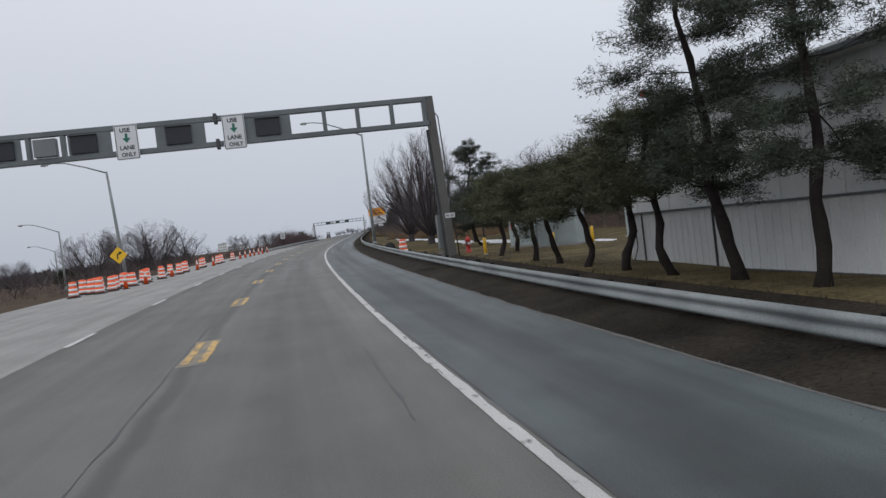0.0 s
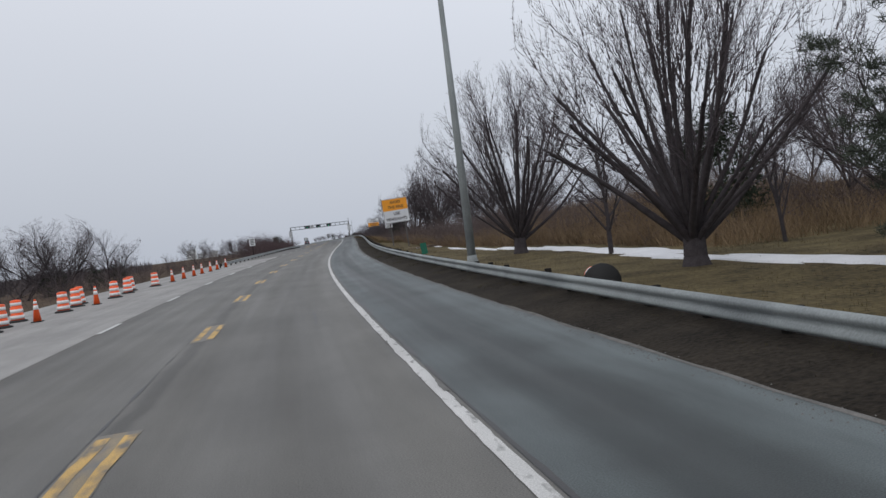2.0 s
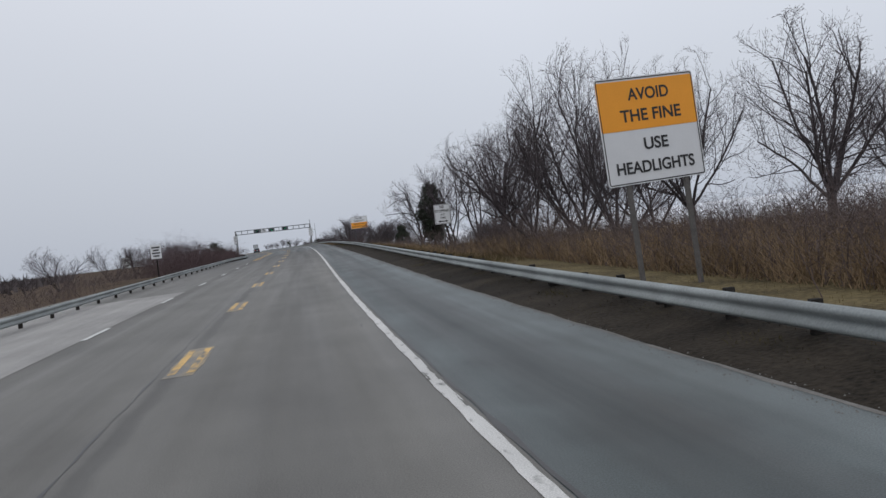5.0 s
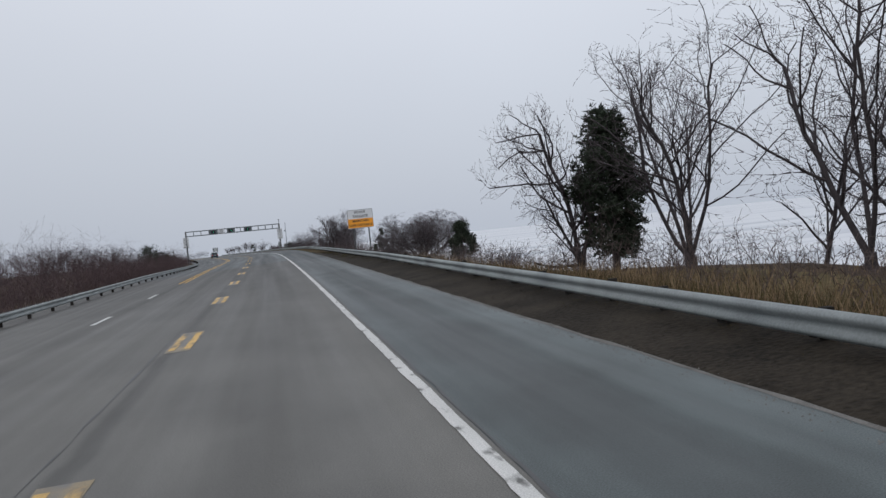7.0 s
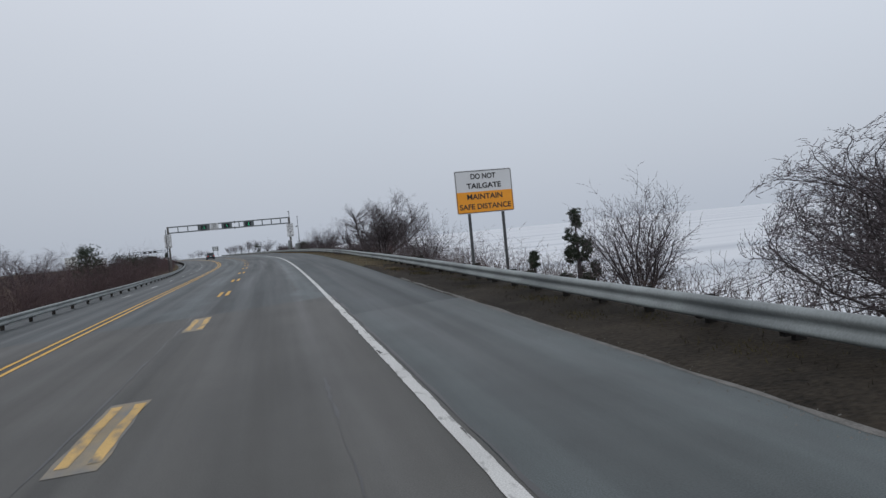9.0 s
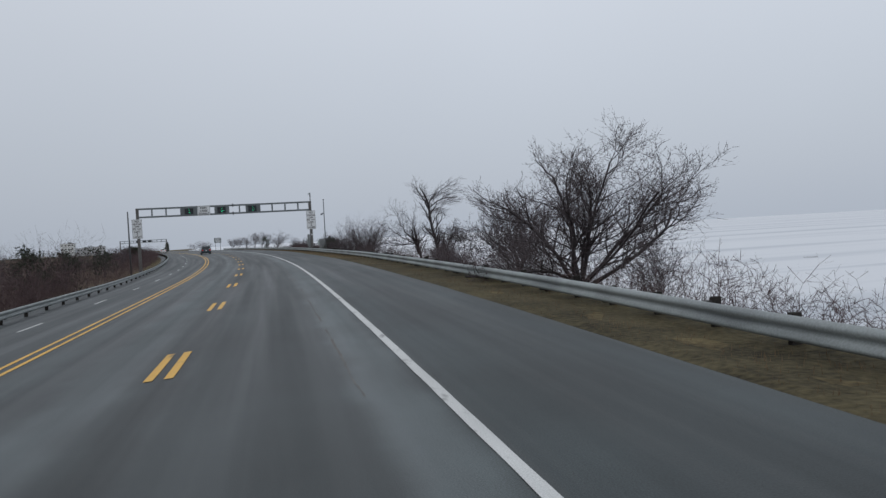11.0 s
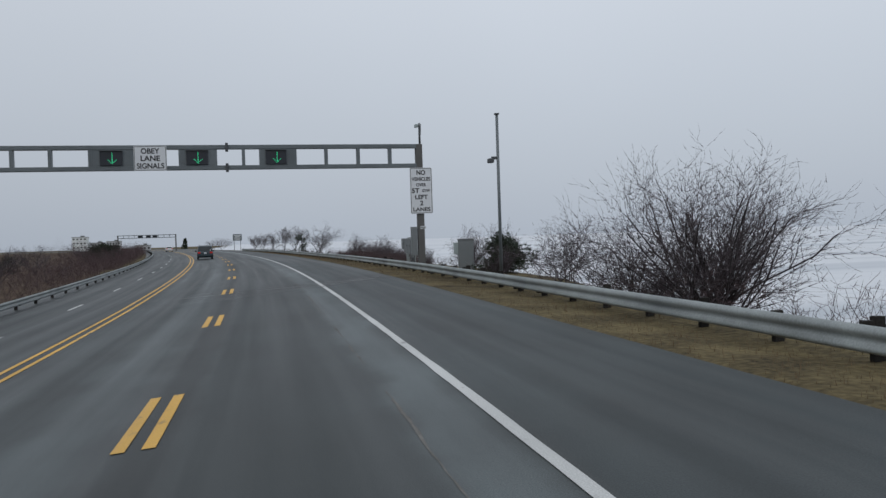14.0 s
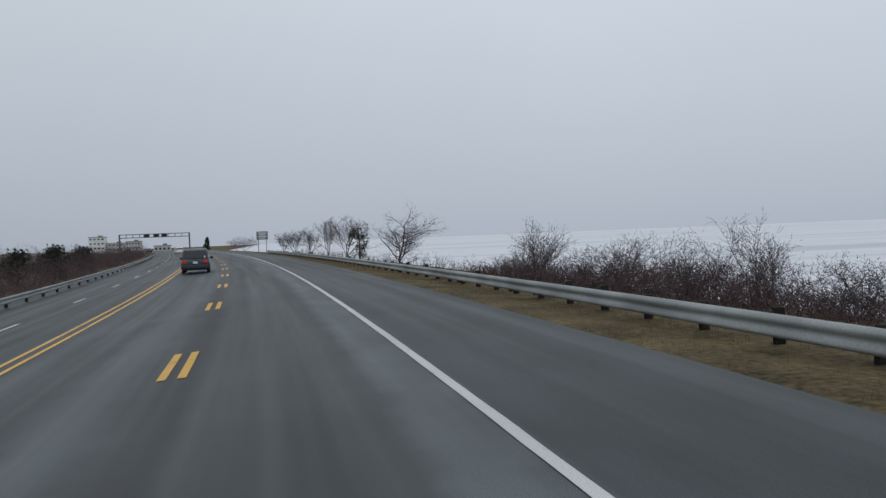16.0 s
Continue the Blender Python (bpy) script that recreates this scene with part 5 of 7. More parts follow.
def rods(name, segs, mat, sides=3):
    """Tapered prisms, for one side thin slivers, or for none pointed ones, along segments (p, q, r0, r1)."""
    a = np.array([(*p, *q, r0, r1) for p, q, r0, r1 in segs])
    p, q, r0, r1 = a[:, :3], a[:, 3:6], a[:, 6], a[:, 7]
    t = q - p
    t /= np.linalg.norm(t, axis=1, keepdims=True) + 1e-9
    ref = np.where(np.abs(t[:, 2:3]) > 0.8, np.array([[1.0, 0.2, 0]]), np.array([[0, 0.1, 1.0]]))
    u = np.cross(t, ref)
    u /= np.linalg.norm(u, axis=1, keepdims=True) + 1e-9
    v = np.cross(t, u)
    if sides == 0:
        w = np.random.RandomState(len(a)).uniform(0, math.pi, len(a))[:, None]
        e = (u * np.cos(w) + v * np.sin(w)) * r0[:, None] * 1.25
        co = np.stack([p - e, p + e, q + (q - p) * 0.12], 1).reshape(-1, 3)
        return quick_mesh(name, co, tris=np.arange(len(co)).reshape(-1, 3), mat=mat)
    if sides == 1:
        w = np.random.RandomState(len(a)).uniform(0, math.pi, len(a))[:, None]
        e = u * np.cos(w) + v * np.sin(w)
        co = np.stack([p - e * r0[:, None], p + e * r0[:, None], q + e * r1[:, None], q - e * r1[:, None]], 1).reshape(-1, 3)
        return quick_mesh(name, co, quads=np.arange(len(co)).reshape(-1, 4), mat=mat)
    rings = []
    for c, r in ((p, r0), (q, r1)):
        for k in range(sides):
            w = 2 * math.pi * k / sides
            rings.append(c + (u * math.cos(w) + v * math.sin(w)) * r[:, None])
    co = np.stack(rings, 1).reshape(-1, 3)
    base = (np.arange(len(a)) * 2 * sides)[:, None]
    quads = np.concatenate([base + np.array([[k, (k + 1) % sides, sides + (k + 1) % sides, sides + k]]) for k in range(sides)])
    return quick_mesh(name, co, quads=quads, mat=mat)


def turned(rnd, v, lo, hi):
    """v bent by an angle of lo to hi degrees towards any side."""
    a = radians(rnd.uniform(lo, hi))
    side = v.cross(Vector((rnd.gauss(0, 1), rnd.gauss(0, 1), rnd.gauss(0, 1)))).normalized()
    return (v * math.cos(a) + side * math.sin(a)).normalized()


def grow(rnd, out, p, v, length, r, lev, S):
    n = S["subs"][lev]
    for i in range(n):
        c = S["crook"][lev]
        v = (v + Vector((rnd.gauss(0, c) + S.get("wind", 0), rnd.gauss(0, c), rnd.gauss(0, c) + S["lift"][lev]))).normalized()
        q = p + v * (length / n)
        r2 = max(r * (1 - S["taper"] / n), S["thin"])
        out.append((p, q, r, r2, lev))
        if lev + 1 < len(S["subs"]) and i + 1 > S["bare"][lev] * n:
            kids = S["kids"][lev]
            for _ in range(int(kids) + (rnd.random() < kids - int(kids))):
                grow(rnd, out, q, turned(rnd, v, *S["angle"][lev]), length * rnd.uniform(*S["ratio"][lev]) * (1 - 0.35 * i / n), max(r2 * S["slim"], S["thin"]), lev + 1, S)
        p, r = q, r2


VASE = dict(subs=[7, 5, 4, 3], crook=[0.05, 0.07, 0.1, 0.12], lift=[0.02, 0.02, 0.02, 0.01], bare=[0.3, 0.22, 0.2], kids=[1.8, 1.5, 1.2], angle=[(9, 26), (10, 30), (14, 38)],
            ratio=[(0.42, 0.62), (0.42, 0.64), (0.4, 0.7)], slim=0.55, taper=0.75, thin=0.0055)
MULTI = dict(subs=[8, 6, 5, 4], crook=[0.10, 0.15, 0.18, 0.2], lift=[0.05, 0.06, 0.04, 0.02], bare=[0.16, 0.08, 0.1], kids=[1.35, 1.35, 1.15], angle=[(24, 55), (25, 58), (25, 62)],
             ratio=[(0.42, 0.72), (0.4, 0.66), (0.4, 0.7)], slim=0.58, taper=0.62, thin=0.0075)
FAR = dict(MULTI, crook=[0.07, 0.10, 0.13, 0.15], lift=[0.05, 0.06, 0.05, 0.03], angle=[(16, 42), (18, 46), (20, 52)], kids=[1.5, 1.45, 1.3], thin=0.0065)
SPREAD = dict(MULTI, subs=[9, 7, 5, 4], crook=[0.11, 0.15, 0.17, 0.19], lift=[0.045, 0.09, 0.09, 0.06], bare=[0.14, 0.08, 0.1], kids=[1.7, 1.55, 1.35], angle=[(25, 62), (25, 58), (25, 60)], ratio=[(0.34, 0.60), (0.38, 0.62), (0.45, 0.75)], slim=0.5, thin=0.007)
OAK = dict(MULTI, subs=[9, 8, 6, 4], crook=[0.09, 0.16, 0.2, 0.22], bare=[0.3, 0.1, 0.1], kids=[2.3, 1.8, 1.6], angle=[(38, 72), (28, 60), (25, 62)], ratio=[(0.5, 0.85), (0.38, 0.62), (0.4, 0.65)], slim=0.46)
FINE = dict(MULTI, subs=[9, 7, 5, 4], kids=[1.7, 1.5, 1.5], crook=[0.13, 0.17, 0.2, 0.22], thin=0.0055)
LONE = dict(MULTI, subs=[9, 7, 5, 4], crook=[0.14, 0.17, 0.2, 0.22], bare=[0.08, 0.08, 0.1], kids=[2.0, 1.35, 1.25], angle=[(40, 78), (28, 62), (25, 62)], ratio=[(0.42, 0.78), (0.36, 0.6), (0.4, 0.65)])
SWEEP = dict(MULTI, crook=[0.05, 0.09, 0.12, 0.16], bare=[0.22, 0.12, 0.1], kids=[2.0, 1.1, 0.9], angle=[(28, 52), (22, 45), (22, 50)], lift=[0.03, 0.09, 0.05, 0.02], ratio=[(0.45, 0.75), (0.4, 0.6), (0.4, 0.65)])
FAN = dict(subs=[6, 5, 4], crook=[0.12, 0.16, 0.2], lift=[0.05, 0.06, 0.04], bare=[0.12, 0.1], kids=[2.1, 1.9], angle=[(20, 58), (22, 62)],
           ratio=[(0.4, 0.72), (0.4, 0.7)], slim=0.6, taper=0.65, thin=0.005)


WOOD = dict(MULTI, subs=[8, 6, 5, 4], crook=[0.08, 0.12, 0.15, 0.18], lift=[0.02, 0.02, 0.03, 0.02], bare=[0.2, 0.1, 0.1], kids=[1.5, 1.4, 1.2], angle=[(24, 55), (24, 55), (25, 60)], ratio=[(0.38, 0.62), (0.4, 0.65), (0.45, 0.75)], slim=0.5, thin=0.006)
COMB = dict(MULTI, subs=[8, 7, 5, 4], crook=[0.1, 0.14, 0.16, 0.18], lift=[0.04, 0.05, 0.04, 0.02], bare=[0.1, 0.08, 0.1], kids=[1.6, 1.0, 0.9], angle=[(24, 50), (22, 52), (22, 55)], ratio=[(0.4, 0.7), (0.4, 0.65), (0.45, 0.75)], slim=0.6, taper=0.7, thin=0.006)
WIND = dict(COMB, wind=0.13, lift=[0.02, 0.02, 0.01, 0.0], angle=[(15, 40), (12, 40), (15, 45)])
VINE = dict(COMB, wind=0.05, lift=[-0.02, -0.05, -0.06, -0.06], crook=[0.2, 0.24, 0.26, 0.28], kids=[1.6, 1.4, 1.3])


def limb(rnd, out, pts, r0, r1, S, first, length, kids):
    """A bent limb through a few points, with side branches from the share first on."""
    n = 12
    ps = []
    for i in range(n + 1):
        f = i / n * (len(pts) - 1)
        k = min(int(f), len(pts) - 2)
        ps.append(Vector(pts[k]).lerp(Vector(pts[k + 1]), f - k) + Vector((rnd.gauss(0, 0.035), rnd.gauss(0, 0.05), rnd.gauss(0, 0.03))) * (i > 0))
    for i in range(n):
        a, b = r0 + (r1 - r0) * i / n, r0 + (r1 - r0) * (i + 1) / n
        out.append((ps[i], ps[i + 1], a, b, 0))
        if i + 1 > first * n:
            v = (ps[i + 1] - ps[i]).normalized()
            for _ in range(kids):
                grow(rnd, out, ps[i + 1], turned(rnd, v, 20, 62), length * rnd.uniform(0.45, 1.0), max(b * 0.5, 0.012), 1, S)
    grow(rnd, out, ps[n], (ps[n] - ps[n - 1]).normalized(), length * 0.9, r1, 1, S)


def tilted(a, tilt):
    return Vector((math.sin(tilt) * math.cos(a), math.sin(tilt) * math.sin(a), math.cos(tilt)))


def tree_segments(style, h, spread, seed):
    rnd = random.Random(seed)
    out = []
    if style == "vase":
        th = 0.13 * h
        out.append((Vector((0, 0, -0.2)), Vector((0, 0, th * 0.3)), 0.44, 0.30, 0))
        out.append((Vector((0, 0, th * 0.3)), Vector((0.02, 0, th * 0.75)), 0.30, 0.28, 0))
        out.append((Vector((0.02, 0, th * 0.75)), Vector((0.03, 0, th * 1.1)), 0.28, 0.18, 0))
        for k in range(27):
            a = k * 2.4 + rnd.uniform(-0.3, 0.3)
            v = tilted(a, radians(4 + 60 * ((k + 0.5) / 27) ** 0.8 + rnd.uniform(-5, 5)))
            low = 0.62 + 0.5 * (1 - (k + 0.5) / 27)
            grow(rnd, out, Vector((0.1 * math.cos(a), 0.1 * math.sin(a), th * low * rnd.uniform(0.92, 1.08))), v, h * rnd.uniform(0.7, 0.88), rnd.uniform(0.055, 0.12), 0, VASE)
    elif style in ("multi", "far"):
        S = FAR if style == "far" else (FINE if 3.3 < h < 5 or seed == 171 else MULTI)
        n, r = (6 if S is FINE else rnd.choice((3, 4, 5))), 0.0105 * h
        out.append((Vector((0, 0, -0.3)), Vector((0, 0, 0.05 * h)), r * 1.9, r * 1.6, 0))
        for k in range(n):
            a = k * 6.28 / n + rnd.uniform(-0.5, 0.5)
            grow(rnd, out, Vector((0.05 * math.cos(a), 0.05 * math.sin(a), h * rnd.uniform(0.02, 0.07))), tilted(a, radians(rnd.uniform(10, 48) if S is not FINE and seed != 171 else (6 if k == 0 else rnd.uniform(20, 60)))), h * rnd.uniform(0.62, 0.85), r * rnd.uniform(0.75, 1.1), 0, S)
    elif style == "lone":
        grow(rnd, out, Vector((0, 0, -0.25)), tilted(rnd.uniform(0, 6.28), radians(8)), h * 0.85, 0.017 * h, 0, LONE)
        for k in range(2):
            grow(rnd, out, Vector((0, 0, 0.1)), tilted(rnd.uniform(0, 6.28), radians(rnd.uniform(25, 50))), h * 0.5, 0.012 * h, 0, MULTI)
    elif style == "spread":
        # a short heavy trunk that forks into wide limbs with upright shoots
        th, r = 0.14 * h, 0.030 * h
        out.append((Vector((0, 0, -0.3)), Vector((0.04, 0, th)), r * 1.15, r, 0))
        n = 10
        for k in range(n):
            a = k * 2.4 + rnd.uniform(-0.4, 0.4)
            grow(rnd, out, Vector((0.04, 0, th * rnd.uniform(0.7, 1.05))), tilted(a, radians(6 + 62 * (k + 0.5) / n)), h * rnd.uniform(0.7, 0.9), r * rnd.uniform(0.3, 0.5), 0, SPREAD)
    elif style == "wood":
        # a straight trunk that opens into a wide rounded crown
        th, r = 0.2 * h, 0.019 * h
        out.append((Vector((0, 0, -0.3)), Vector((0.03, 0, th)), r * 1.2, r, 0))
        for k in range(9):
            a = k * 2.4 + rnd.uniform(-0.4, 0.4)
            grow(rnd, out, Vector((0.03, 0, th * rnd.uniform(0.75, 1.05))), tilted(a, radians(5 + 62 * (k + 0.5) / 9)), h * rnd.uniform(0.68, 0.85), r * rnd.uniform(0.35, 0.6), 0, WOOD)
    elif style == "combed":
        # a crooked twin trunk, its top swept to one side by the wind, one flank hung with vines
        k = h / 6.9
        sc = lambda *ps: [(x * k, y * k, z * k) for x, y, z in ps]
        limb(rnd, out, sc((0.45, 0, -0.3), (0.1, 0.1, 1.4), (-0.2, 0.1, 2.7), (-0.5, 0, 4.6)), 0.16 * k, 0.085 * k, COMB, 0.15, 1.9 * k, 2)
        limb(rnd, out, sc((-0.5, 0, 4.5), (-0.85, 0.2, 5.4), (-1.2, 0.3, 6.0)), 0.07 * k, 0.018 * k, COMB, 0.1, 1.2 * k, 1)
        for y, z in ((0.3, 6.1), (-0.5, 5.5), (0.6, 4.9)):
            limb(rnd, out, sc((-0.5, 0, 4.3 + (z - 4.9) * 0.5), (0.1, y * 0.5, z - 0.5), (0.9, y, z)), 0.05 * k, 0.014 * k, WIND, 0.1, 1.5 * k, 1)
        limb(rnd, out, sc((-1.0, 0.1, -0.3), (-1.35, 0, 1.0), (-1.65, 0, 2.1)), 0.12 * k, 0.08 * k, COMB, 0.4, 1.5 * k, 2)
        for x, y, z in ((-2.9, 0.3, 4.1), (-3.6, -0.2, 3.2), (-3.4, 0.5, 1.9), (-2.0, -0.7, 3.6)):
            limb(rnd, out, sc((-1.6, 0, 1.9), ((x - 1.9) / 2, y * 0.5, 1.9 + (z - 1.9) * 0.42), (x, y, z)), 0.05 * k, 0.014 * k, COMB, 0.12, 1.45 * k, 1)
        for x, y, z in ((1.2, -0.3, 3.0), (0.7, 0.5, 2.5), (1.7, 0.2, 2.2)):
            limb(rnd, out, sc((0.55, 0, 0.2), (0.8 * x, y, 0.7 * z), (x, y, z), (x + 0.9, y, z - 0.2)), 0.05 * k, 0.016 * k, VINE, 0.1, 1.2 * k, 2)
        return out
    elif style == "oak":
        grow(rnd, out, Vector((0, 0, -0.25)), tilted(2.0, radians(2)), h * 0.85, 0.027 * h, 0, OAK)
    elif style == "sweep":
        grow(rnd, out, Vector((0, 0, -0.25)), tilted(rnd.uniform(0, 6.28), radians(3)), h * 0.8, 0.016 * h, 0, SWEEP)
    else:
        n = (13 if h < 2.1 else 20 if h < 4 else 40) if style == "bush" else 15
        wide = 50 if style == "bush" else 22
        for k in range(n):
            a = rnd.uniform(0, 6.28)
            o = Vector((rnd.gauss(0, 0.14), rnd.gauss(0, 0.14), -0.1)) * (1.0 if style == "bush" else 2.2)
            grow(rnd, out, o, tilted(a, radians(wide * math.sqrt(rnd.random()))), h * rnd.uniform(0.5, 0.85), 0.009 * h if style == "bush" else 0.007, 0, FAN)
    # fit to the wished height and spread
    top = np.percentile([s[1].z for s in out], 99.6)
    reach = np.percentile([max(abs(s[1].x), abs(s[1].y)) for s in out], 97)
    kz, kx = h / top, spread / 2 / reach
    scaled = lambda p: Vector((p.x * kx, p.y * kx, p.z * kz if p.z > 0 else p.z))
    if style == "spread":
        # no limb hangs to the ground or reaches far out of the crown
        out = [x for x in out if max(abs(x[1].x), abs(x[1].y)) * kx < 0.5 * spread and (x[1].z * kz > 0.12 * h or abs(x[1].x) + abs(x[1].y) < 0.3)]
    if style in ("bush", "stems", "lone", "oak", "spread"):
        return [(scaled(p), scaled(q), r0, r1, lev) for p, q, r0, r1, lev in out]

    def rounded(p):
        """Outer twigs end near a rounded crown."""
        p = scaled(p)
        g = Vector((p.x / (spread * 0.5), p.y / (spread * 0.5), (p.z - h * 0.52) / (h * 0.5)))
        n = g.length
        if n > 0.92 and p.z > h * 0.25:
            k = (0.92 + 0.35 * (n - 0.92)) / n
            p = Vector((p.x * k, p.y * k, h * 0.52 + (p.z - h * 0.52) * k))
        return p
    return [(rounded(p), rounded(q), r0, r1, lev) for p, q, r0, r1, lev in out]


_tree_cache = {}


def bare_tree(s, d, style, h, spread, seed, label, group="", turn=0.0, name=None, bark=None, lean=(0, 0)):
    key = (style, h, spread, seed)
    if key not in _tree_cache:
        segs = tree_segments(style, h, spread, seed)
        cut = 2 if style in ("multi", "far", "lone", "sweep", "oak", "spread", "combed", "wood") else 1
        _tree_cache[key] = (rods("trunk", [x[:4] for x in segs if x[4] < cut], bark or BARK, 5 if cut == 2 or style == "vase" else 3), rods("crown", [x[:4] for x in segs if x[4] >= cut], TWIG, 0))
    tr, cr = _tree_cache[key]
    t = thing(name or ("shrub" if h < 3.4 else "bare_tree"), facing(s, d, turn=turn) @ pose(0, 0, 0, lean[0], lean[1], 0), label, "shrub" if h < 3.4 else "tree", group)
    for n, me in (("trunk", tr), ("crown", cr)):
        tagged(part(n, me, t), kind="stuff" if h < 3.4 or n == "crown" else "")
    return t


def tufts(rnd, centres, n, length, width, up=0.4, flat=1.0):
    """Needle triangles round centres."""
    co = []
    for c, rad in centres:
        for _ in range(n):
            v = Vector((rnd.gauss(0, 1), rnd.gauss(0, 1), rnd.gauss(0, 1) * flat + up)).normalized()
            b = c + Vector((rnd.uniform(-1, 1), rnd.uniform(-1, 1), rnd.uniform(-1, 1) * 0.5)) * rad
            side = v.cross(Vector((rnd.gauss(0, 1), rnd.gauss(0, 1), rnd.gauss(0, 1)))).normalized() * width
            co += [b - side, b + side, b + v * length * rnd.uniform(0.6, 1.2)]
    co = np.array([tuple(c) for c in co])
    return co


def leaf_mesh(name, co, mat):
    return quick_mesh(name, co, tris=np.arange(len(co)).reshape(-1, 3), mat=mat)


_pines = {}


def pine(s, d, h, spread, seed, label, bend=0.9, turn=0.0, clear=0.42, nb=34, lean=0.0, group="pines on the lawn", clump=1.0):
    """A pine with a thin bent trunk, layered limbs and needle pads."""
    key = (h, spread, seed)
    if key not in _pines:
        rnd = random.Random(seed)
        pts, rad = [], []
        for i in range(15):
            f = i / 14
            kink = 0.10 * math.sin(f * 11 + seed) + 0.05 * math.sin(f * 23 + 2 * seed)
            pts.append(Vector((bend * math.sin(math.pi * f ** 0.6) + lean * (1 - math.exp(-6 * f)) + kink, 0.4 * bend * math.sin(f * 3.5) + kink * 0.5, h * 0.94 * f - 0.15)))
            rad.append((0.045 + 0.07 * (h / 6)) * (1 - 0.8 * f) + 0.02 + 0.05 * (i == 0) + 0.012 * math.sin(i * 2.3 + seed))
        trunk = tube("trunk", pts, rad, PINE_BARK, 8)
        segs, pads = [], []
        for k in range(nb):
            # limbs stand in whorls, with gaps between the layers
            tiers = max(4, nb // 5)
            f = clear + (0.985 - clear) * min(1.0, (k * tiers // nb) / (tiers - 1) + rnd.uniform(-0.018, 0.018))
            f = min(max(f, clear), 0.985)
            i = min(int(f * 14), 13)
            o = pts[i].lerp(pts[i + 1], f * 14 - i)
            a = k * 2.4 + rnd.uniform(-0.6, 0.6)
            g = (f - clear) / (1 - clear)
            reach = spread / 2 * (0.75 + 0.35 * math.sin(g * 3.0) - 0.45 * g ** 2) * rnd.uniform(0.6, 1.15)
            v = Vector((math.cos(a), math.sin(a), rnd.uniform(-0.15, 0.25) + 2.2 * (1 - clump) * g))
            p, r = o, 0.036 * (h / 6) * (1.25 - f)
            n = 6
            for j in range(n):
                v = (v + Vector((rnd.gauss(0, 0.2), rnd.gauss(0, 0.2), rnd.gauss(0.03, 0.14)))).normalized()
                q = p + v * reach / n
                segs.append((p, q, r, r * 0.78))
                if j >= (2 if nb < 40 else 1):
                    for _ in range(3):
                        w = turned(rnd, v, 25, 75)
                        w.z = w.z * 0.6 + 0.1
                        e = q + w * rnd.uniform(0.2, 0.55) * (h / 6) * (0.7 + 0.12 * j)
                        segs.append((q, e, r * 0.5, 0.008))
                        pads.append((e, rnd.uniform(0.17, 0.27) * clump))
                        if rnd.random() < 0.35:
                            pads.append((q.lerp(e, 0.55) + Vector((0, 0, 0.05)), 0.15))
                p, r = q, r * 0.78
            pads.append((p, 0.2))
        _pines[key] = (trunk, rods("branchwork", segs, PINE_BARK, 3), leaf_mesh("needles", tufts(rnd, pads, 90 if h > 5 else 54, 0.115 / clump, 0.008, 0.4 / clump ** 2, 0.6 / clump), NEEDLE if h > 5 or nb > 40 else NEEDLE_OLIVE))
    tr, li, ne = _pines[key]
    t = thing("pine_tree", facing(s, d, turn=turn), label, "tree", group)
    part("trunk", tr, t)
    tagged(part("branchwork", li, t), kind="stuff")
    part("crown", ne, t)


def evergreen(s, d, h, w, seed, label, shape="round", base=0.12, turn=0.0, n=9000, name="evergreen_tree", lobes_n=30, leaf=1.0):
    """A dense dark evergreen of many small sprays."""
    rnd = random.Random(seed)
    tr = tube("trunk", [(0, 0, -0.2), (0.03, 0, h * 0.4), (0, 0, h * 0.85)], [0.05 + 0.018 * h, 0.04 + 0.01 * h, 0.02], BARK, 7)
    lobes = []
    for k in range(lobes_n):
        f = rnd.random()
        z = h * (base + (1 - base) * f)
        if shape == "cone":
            rr = w / 2 * (1 - f) ** 0.9
        else:
            rr = w / 2 * (math.sin(math.pi * min(1, 0.12 + 0.88 * f)) ** 0.6) * 0.8
        a = rnd.uniform(0, 6.28)
        rad = rr * math.sqrt(rnd.random())
        lobes.append((Vector((rad * math.cos(a), rad * math.sin(a), z)), (0.16 if shape != "cone" else 0.11) * w * rnd.uniform(0.6, 1.1)))
    cen = []
    for _ in range(n // 9):
        c, r = rnd.choice(lobes)
        v = Vector((rnd.gauss(0, 1), rnd.gauss(0, 1), rnd.gauss(0, 1))).normalized()
        cen.append((c + v * r * rnd.uniform(0.5, 1.15), 0.05))
    fine = h < 3.2
    me = leaf_mesh("crown", tufts(rnd, cen, 14 if fine else 9, leaf * (0.10 if fine else 0.14), leaf * (0.016 if fine else 0.026), 0.5), CEDAR)
    t = thing(name, facing(s, d, turn=turn), label, "tree")
    part("trunk", tr, t)
    part("crown", me, t)


def blades(name, mat, label, category, n, region, hmin, hmax, width, seed, lean=0.25):
    """Loose standing stems as one object: region() gives (s, d) for each."""
    rnd = random.Random(seed)
    co = []
    for _ in range(n):
        s, d = region(rnd)
        b = on_ground(s, d)
        h = rnd.uniform(hmin, hmax) * (0.6 + 0.8 * abs(noise.noise(Vector((b.x * 0.3, b.y * 0.3, 7)))))
        a = rnd.uniform(0, 6.28)
        w = Vector((math.cos(a), math.sin(a), 0)) * width
        tip = b + Vector((rnd.gauss(0, lean) * h, rnd.gauss(0, lean) * h, h))
        co += [b - w - Vector((0, 0, 0.06)), b + w - Vector((0, 0, 0.06)), tip]
    tagged(new(name, leaf_mesh(name, np.array([tuple(c) for c in co]), mat)), label, category, kind="stuff")


